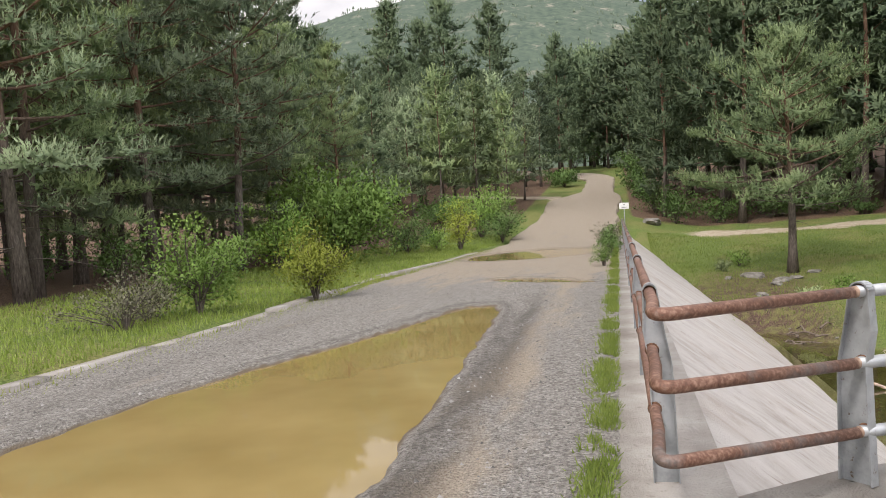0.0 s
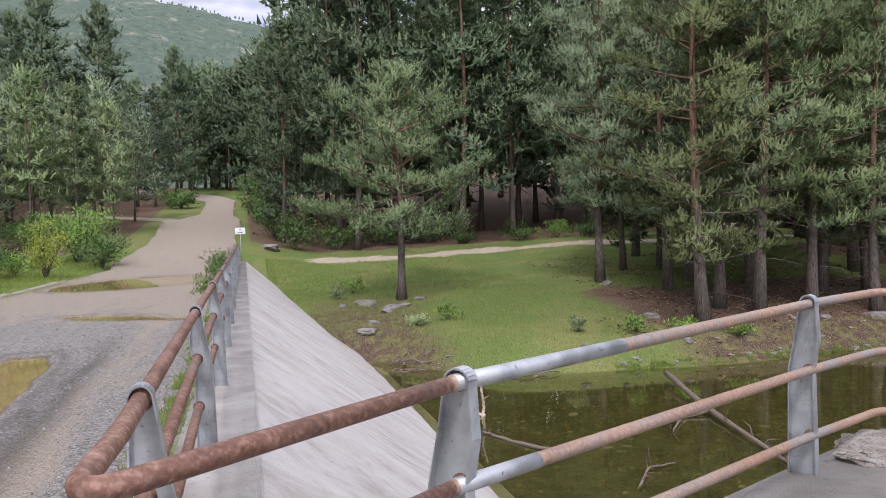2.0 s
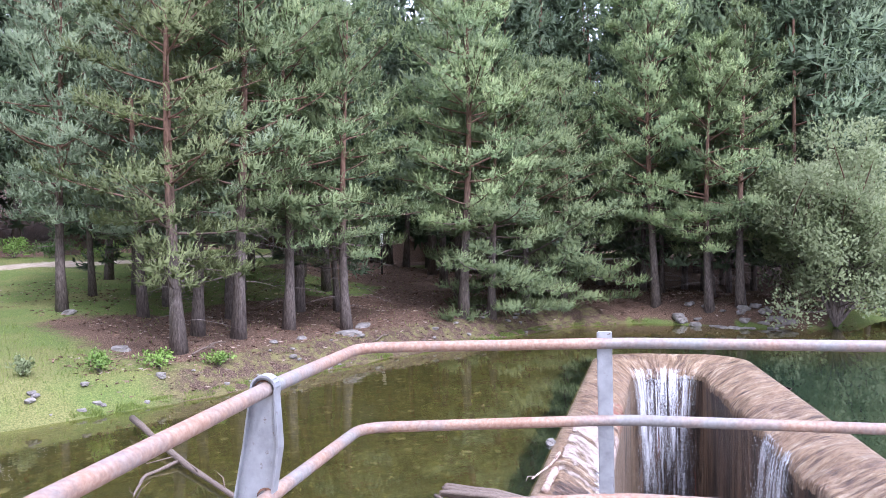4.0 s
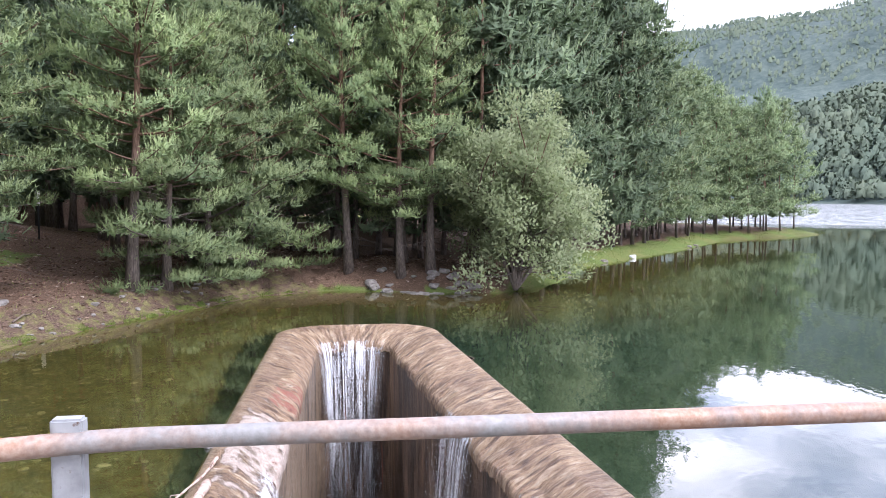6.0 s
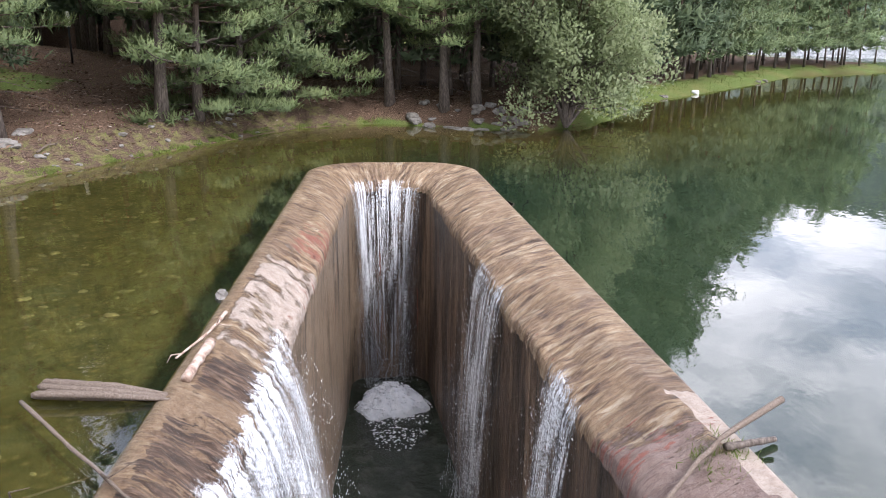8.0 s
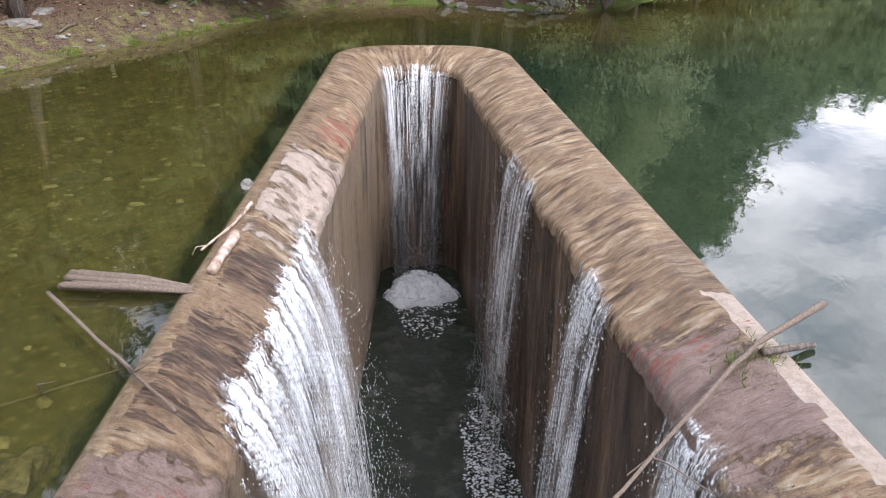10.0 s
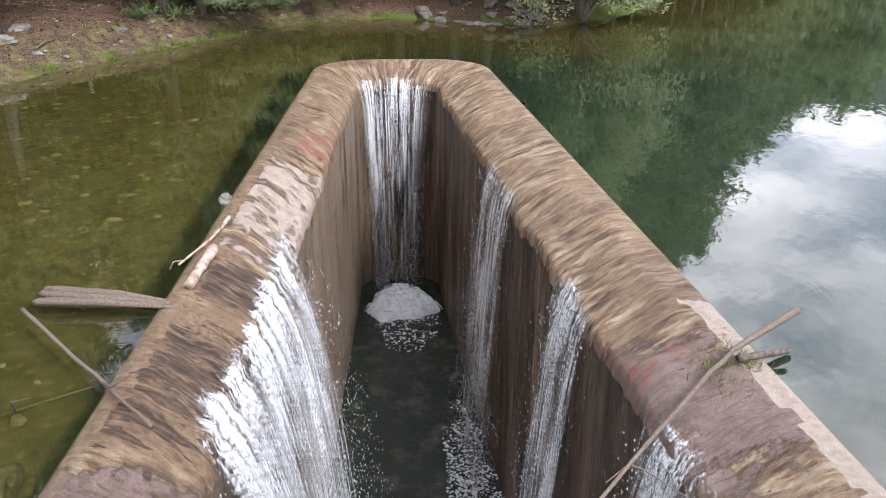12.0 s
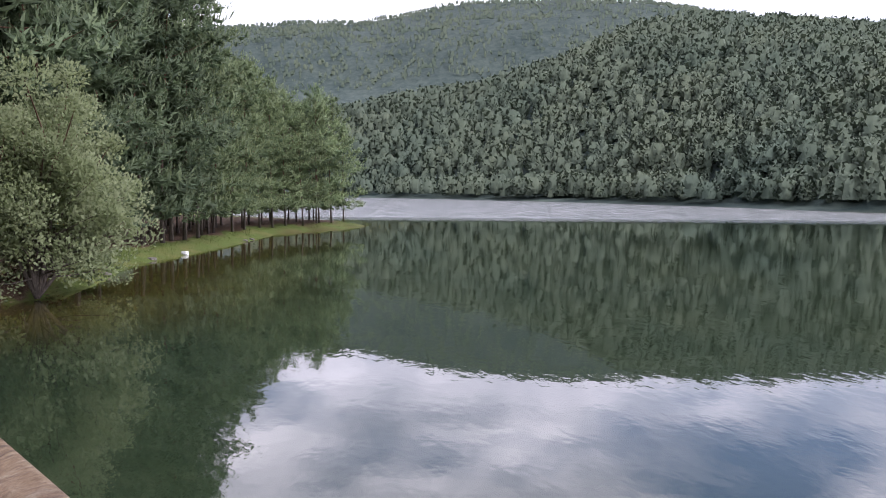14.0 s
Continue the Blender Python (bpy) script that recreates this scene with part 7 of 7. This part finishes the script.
def build_small():
    W = WATER
    gs = np.random.default_rng(88)
    g = "stones on the grassy bank"
    for k, (x, y, s) in enumerate(((5.4, 32.6, 0.55), (6.3, 31.2, 0.42), (5.9, 30.2, 0.35), (6.9, 31.6, 0.3), (7.8, 32.4, 0.28), (16.1, 31.0, 0.4), (14.6, 24.2, 0.35), (22.4, 22.0, 0.45), (24.0, 22.9, 0.38), (18.9, 22.0, 0.22), (5.0, 28.2, 0.3), (4.6, 27.2, 0.35), (20.2, 22.1, 0.25), (4.3, 32.0, 0.25), (1.9, 50.6, 0.9))):
        rock("rock", "pale grey flat stone half sunk in the bank", x, y, float(ground_z(x, y)) + 0.06 * s, s, s * 0.65, s * 0.42, k + 0.3, group=g, turn=k * 47)
    rng = random.Random(9)
    g = "stones at the water's edge"
    for k in range(34):
        x, y = 37.6 + rng.random() * 2.4, 11.0 + rng.random() * 5.0
        s = rng.uniform(0.14, 0.42)
        rock("rock", "grey stone in the heap at the shore", x, y, float(ground_z(x, y)) + 0.1 * s, s, s * 0.7, s * 0.5, k + 20.5, group=g, turn=rng.uniform(0, 360))
    for k in range(60):
        x = 5.0 + 30 * rng.random()
        i = float(np.interp(x, [5, 7.5, 9.9, 14.9, 19, 23, 29.1, 34.4], [24.2, 20.9, 20.2, 19.7, 20.1, 20.4, 20.0, 19.7])) + rng.uniform(0.1, 1.3)
        s = rng.uniform(0.06, 0.16)
        rock("rock", "small stone on the muddy shore", x, i, float(ground_z(x, i)) + 0.02, s, s * 0.75, s * 0.5, k + 60.5, group=g, turn=rng.uniform(0, 360))
    for k, (x, y, s) in enumerate(((60.2, 6.2, 0.34), (72.3, 2.9, 0.26), (74.0, 2.5, 0.24), (56.2, 7.6, 0.26), (48, 8.5, 0.25))):
        rock("rock", "white stone at the edge of the point", x, y, W + 0.08, s, s * 0.7, s * 0.6, k + 100.5, M["sign_white"] if k < 1 else None, group=g, turn=k * 31)
    rock("rock", "small pale stone stuck against the spillway crest", 16.22, 9.15, W + 0.03, 0.15, 0.10, 0.10, 7.7, M["rock"], turn=30)
    rock("rock", "brown mossy stone in the shallow water beside the crest", 9.7, 6.6, W - 0.17, 0.36, 0.26, 0.22, 8.8, M["wet_rock"], turn=10)

    stick("log", "long bare log lying in the water by the bank", [(11.6, 18.0, W + 0.25), (10.6, 14.3, W + 0.10), (10.0, 11.6, W + 0.05), (9.65, 10.0, W + 0.02)], 0.075, 0.025, M["dead_wood"], 9, 3, "log")
    stick("branch", "crooked sunken side branch of the log", [(10.6, 14.3, W + 0.08), (9.7, 14.1, W + 0.02), (9.0, 13.2, W - 0.02), (8.8, 12.6, W - 0.05)], 0.04, 0.015, M["dead_wood"], 2, 4)
    stick("branch", "white bare branch standing out of the water", [(5.6, 16.0, W - 0.2), (5.7, 16.05, W + 0.25), (5.62, 16.0, W + 0.7), (5.75, 16.05, W + 1.1)], 0.045, 0.015, M["pale_wood"], 9, 5)
    stick("branch", "white bare branch lying on the water", [(5.7, 16.0, W + 0.02), (5.3, 16.3, W + 0.15), (5.0, 16.6, W + 0.2), (4.9, 16.5, W + 0.3)], 0.04, 0.015, M["pale_wood"], 5, 6)
    stick("branch", "sunken branch near the dam facing", [(6.2, 12.4, W + 0.05), (5.6, 13.6, W + 0.02), (5.2, 14.6, W + 0.03)], 0.05, 0.03, M["dead_wood"], 5, 16)
    stick("branch", "brown twiggy branch half under water", [(6.6, 10.2, W - 0.05), (7.2, 10.9, W + 0.1), (7.9, 11.2, W + 0.02)], 0.03, 0.012, M["dead_wood"], 12, 17)
    for k in range(12):
        x, y = 4.7 + rng.random() * 1.5, 22.6 + rng.random() * 1.6
        a = rng.random() * 3.14
        L = rng.uniform(0.4, 1.1)
        zz = float(ground_z(x, y)) + 0.1
        stick("branch", "grey driftwood stick washed up on the bank", [(x - L / 2 * math.cos(a), y - L / 2 * math.sin(a), zz), (x, y, zz + rng.uniform(0.02, 0.15)), (x + L / 2 * math.cos(a), y + L / 2 * math.sin(a), zz)], 0.035, 0.02, M["dead_wood"], 2, 30 + k, group="driftwood on the bank")
    for k, (x, y) in enumerate(((8.2, 20.4), (8.9, 20.1), (8.5, 20.7), (16.2, 21.9), (16.8, 22.2), (23.5, 21.2))):
        zz = float(ground_z(x, y)) + 0.08
        stick("branch", "grey stick lying on the shore", [(x - 0.5, y, zz), (x, y + 0.1, zz + 0.15), (x + 0.5, y + 0.25, zz + 0.1)], 0.035, 0.015, M["dead_wood"], 5, 50 + k, group="driftwood on the bank")
    # flat stones on the lake bed
    n = 900
    sx, sy = 4.6 + 22 * gs.random(n), 6.5 + 13.5 * gs.random(n)
    ok = (lake_distance(sx, sy) < -0.15) & (-sx * 0.469 + sy * 0.883 > 1.5)
    sx, sy = sx[ok], sy[ok]
    n = len(sx)
    size = (0.04 + 0.13 * gs.random(n) ** 2.5)[:, None]
    a = np.arange(7) / 7 * 6.283
    rx = size * gs.uniform(0.7, 1.25, (n, 7)) * np.cos(a)[None]
    ry = size * gs.uniform(0.5, 0.9, (n, 7)) * np.sin(a)[None]
    rot = gs.random((n, 1)) * 6.28
    gz = ground_z(sx, sy)[:, None]
    low = np.stack([sx[:, None] + rx * np.cos(rot) - ry * np.sin(rot), sy[:, None] + rx * np.sin(rot) + ry * np.cos(rot), np.broadcast_to(gz - 0.03, rx.shape)], -1)
    mid = np.stack([sx, sy, gz[:, 0]], -1)[:, None, :]
    top = mid + (low - mid) * 0.75
    top[..., 2] = gz + size * gs.uniform(0.2, 0.45, (n, 1))
    V = np.concatenate([low, top, top.mean(axis=1, keepdims=True)], 1).reshape(-1, 3)
    tri = [(q, (q + 1) % 7, 7 + (q + 1) % 7) for q in range(7)] + [(q, 7 + (q + 1) % 7, 7 + q) for q in range(7)] + [(7 + q, 7 + (q + 1) % 7, 14) for q in range(7)]
    F = (np.arange(n)[:, None, None] * 15 + np.array(tri)[None]).reshape(-1, 3)
    thing("lakebed_stones", "flat olive stones lying on the shallow lake bed", "stones", kind="stuff", mesh=np_mesh("lakebed_stones", V, F, M["bed_stone"]))
    # on and beside the spillway crest
    sr = np.random.default_rng(70)
    ends = np.array([(12.30, 8.95, W + 0.13), (13.0, 7.25, W + 0.03)])
    ax = (ends[1] - ends[0]) / np.linalg.norm(ends[1] - ends[0])
    across = np.array([ax[1], -ax[0], 0])
    slivers = []
    for q in range(16):
        o = across * sr.normal(0, 0.085) + np.array([0, 0, sr.uniform(-0.09, 0.05)])
        p0, p1 = ends[0] + ax * abs(sr.normal(0, 0.28)) + o, ends[1] - ax * abs(sr.normal(0, 0.35)) + o * 0.5
        mid = (p0 + p1) / 2 + sr.normal(0, 0.025, 3)
        r = sr.uniform(0.02, 0.055)
        slivers.append(tube(np.stack([p0, p0 * 0.93 + mid * 0.07, mid, p1]), [r * 0.45, r, r * 1.2, r * 0.4], 6))
    wreck = thing("driftwood", "splintered grey trunk floating against the crest", "driftwood", at=tuple(ends[1]))
    for V, F in slivers:
        part("splinter", np_mesh("splinter", V - ends[1], quads_to_tris(F), M["pale_wood"] if V[:, 2].max() > W + 0.215 else M["dead_wood"]), wreck)
    stick("branch", "long thin stick leaning from the water onto the crest", [(11.95, 8.7, W + 0.14), (11.4, 7.25, W + 0.13), (10.85, 5.75, W + 0.11)], 0.026, 0.018, M["dead_wood"], 1, 71)
    stick("branch", "thin sunken pole in the shallow water", [(8.6, 9.6, W - 0.02), (10.2, 7.5, W - 0.03), (11.3, 6.9, W - 0.04)], 0.022, 0.015, M["dead_wood"], 1, 72)
    stick("branch", "peeled forked stick stranded on the crest", [(15.45, 8.45, W + 0.10), (14.7, 8.15, W + 0.11), (13.8, 8.0, W + 0.08)], 0.032, 0.014, M["pale_wood"], 3, 73)
    stick("plank", "short peeled pinkish log stranded on the crest", [(14.35, 7.85, W + 0.13), (13.8, 7.62, W + 0.12), (13.3, 7.4, W + 0.11)], 0.07, 0.07, M["pale_wood"], 0, 74)
    stick("branch", "dead branch stranded across the crest above the shaft", [(15.4, 0.42, W + 0.32), (14.4, 0.98, W + 0.22), (13.9, 1.2, W + 0.12), (12.9, 1.5, W + 0.0), (11.7, 1.85, W - 0.12), (11.2, 2.1, W - 0.2)], 0.038, 0.014, M["dead_wood"], 3, 75)
    stick("branch", "dark broken stub pointing over the water", [(14.35, 0.95, W + 0.12), (14.75, 0.45, W + 0.13)], 0.05, 0.03, M["bark"], 0, 76)
    gr = np.random.default_rng(77)
    n = 500
    x = 14.3 + gr.normal(0, 0.2, n)
    y = 1.0 + gr.normal(0, 0.14, n)
    V, F = blades(gr, np.stack([x, y, np.full(n, W + 0.04)], -1), np.tile([[0, 0, 1.0]], (n, 1)), 0.1, 0.014, 0.9)
    thing("grass_tuft", "green grass caught by the stranded branch", "grass", kind="stuff", mesh=np_mesh("grass_tuft", V, F, M["grass_blade"]))

    # small notice on a pole at the end of the railing
    sign = thing("sign", "small white notice board on a thin steel pole", "sign", at=(0.15, 39.6, 0.0))
    V, F = tube([(0, 0, -0.3), (0, 0, 1.0), (0, 0, 1.92)], 0.025, 8)
    part("pole", np_mesh("pole", V, quads_to_tris(F), M["galvanised"], smooth=True), sign)
    bm = bmesh.new()
    bmesh.ops.create_cube(bm, size=1.0)
    bmesh.ops.scale(bm, vec=(0.50, 0.025, 0.33), verts=bm.verts)
    bmesh.ops.bevel(bm, geom=bm.edges[:], offset=0.006, segments=2, affect='EDGES')
    board = part("board", bm_mesh("board", bm, M["sign_white"]), sign, "white board", (0, -0.04, 1.73))
    for k in range(2):
        bm = bmesh.new()
        bmesh.ops.create_cube(bm, size=1.0)
        bmesh.ops.scale(bm, vec=(0.06 + 0.2 * k, 0.004, 0.05 - 0.02 * k), verts=bm.verts)
        part("print_bar", bm_mesh("print_bar", bm, M["ink"]), board, "", (0, -0.0155, 0.06 - 0.13 * k))
    # post with a white head beyond the grove
    x, y = 36.7, 34.3
    mark = thing("marker_post", "slim dark post with a white head on the grass", "post", at=(x, y, float(ground_z(x, y))))
    V, F = tube([(0, 0, -0.2), (0, 0, 1.0), (0, 0, 1.85)], 0.05, 8)
    part("pole", np_mesh("pole", V, quads_to_tris(F), M["rubber"], smooth=True), mark)
    bm = bmesh.new()
    bmesh.ops.create_cube(bm, size=1.0)
    bmesh.ops.scale(bm, vec=(0.24, 0.10, 0.75), verts=bm.verts)
    bmesh.ops.bevel(bm, geom=bm.edges[:], offset=0.03, segments=2, affect='EDGES')
    part("head", bm_mesh("head", bm, M["sign_white"]), mark, "white head", (0, 0, 2.15))


def build_car():
    """A dark estate car parked among the young pines."""
    car = new("car")
    tagged(car, "dark parked car standing behind the young pines", "car")
    x, y = -21.3, 65.0
    car.matrix_basis = pose(x, y, float(ground_z(x, y)), 0, 0, 12)

    def loft(sections, mat, name, label=""):
        bm = bmesh.new()
        rings = []
        for xx, ring in sections:
            rings.append([bm.verts.new((xx, yy, zz)) for yy, zz in ring])
        for a, b in zip(rings[:-1], rings[1:]):
            for q in range(len(a)):
                bm.faces.new((a[q], a[(q + 1) % len(a)], b[(q + 1) % len(a)], b[q]))
        bm.faces.new(rings[0][::-1])
        bm.faces.new(rings[-1])
        bmesh.ops.recalc_face_normals(bm, faces=bm.faces)
        bmesh.ops.bevel(bm, geom=bm.edges[:], offset=0.03, segments=1, affect='EDGES')
        return part(name, bm_mesh(name, bm, mat, True), car, label)

    def ring(w, z0, z1):
        return [(-w, z0), (w, z0), (w * 1.02, (z0 + z1) / 2), (w * 0.94, z1), (-w * 0.94, z1), (-w * 1.02, (z0 + z1) / 2)]
    loft([(-2.1, ring(0.78, 0.35, 0.80)), (-1.95, ring(0.85, 0.25, 0.92)), (-0.9, ring(0.88, 0.22, 0.97)), (1.2, ring(0.88, 0.22, 1.0)), (1.95, ring(0.86, 0.25, 0.98)), (2.1, ring(0.80, 0.35, 0.85))], M["car_paint"], "body")
    loft([(-0.95, ring(0.80, 0.93, 0.98)), (-0.25, ring(0.70, 0.95, 1.42)), (1.3, ring(0.70, 0.95, 1.44)), (1.9, ring(0.78, 0.93, 1.0))], M["car_glass"], "cabin", "dark glazed cabin")
    loft([(-0.3, ring(0.66, 1.42, 1.46)), (0.4, ring(0.68, 1.42, 1.49)), (1.3, ring(0.66, 1.42, 1.47))], M["car_paint"], "roof")
    for wx in (-1.3, 1.25):
        for wy in (-0.8, 0.8):
            V, F = tube([(wx, wy - 0.1, 0.31), (wx, wy, 0.31), (wx, wy + 0.1, 0.31)], 0.31, 18)
            wheel = part("wheel", np_mesh("wheel", V, quads_to_tris(F), M["rubber"]), car)
            V, F = tube([(wx, wy - 0.11, 0.31), (wx, wy, 0.31), (wx, wy + 0.11, 0.31)], 0.18, 12)
            part("rim", np_mesh("rim", V, quads_to_tris(F), M["galvanised"]), wheel)


build_railings()
build_pines()
build_far_woods()
build_shrubs()
build_grass()
build_litter()
build_small()
build_car()
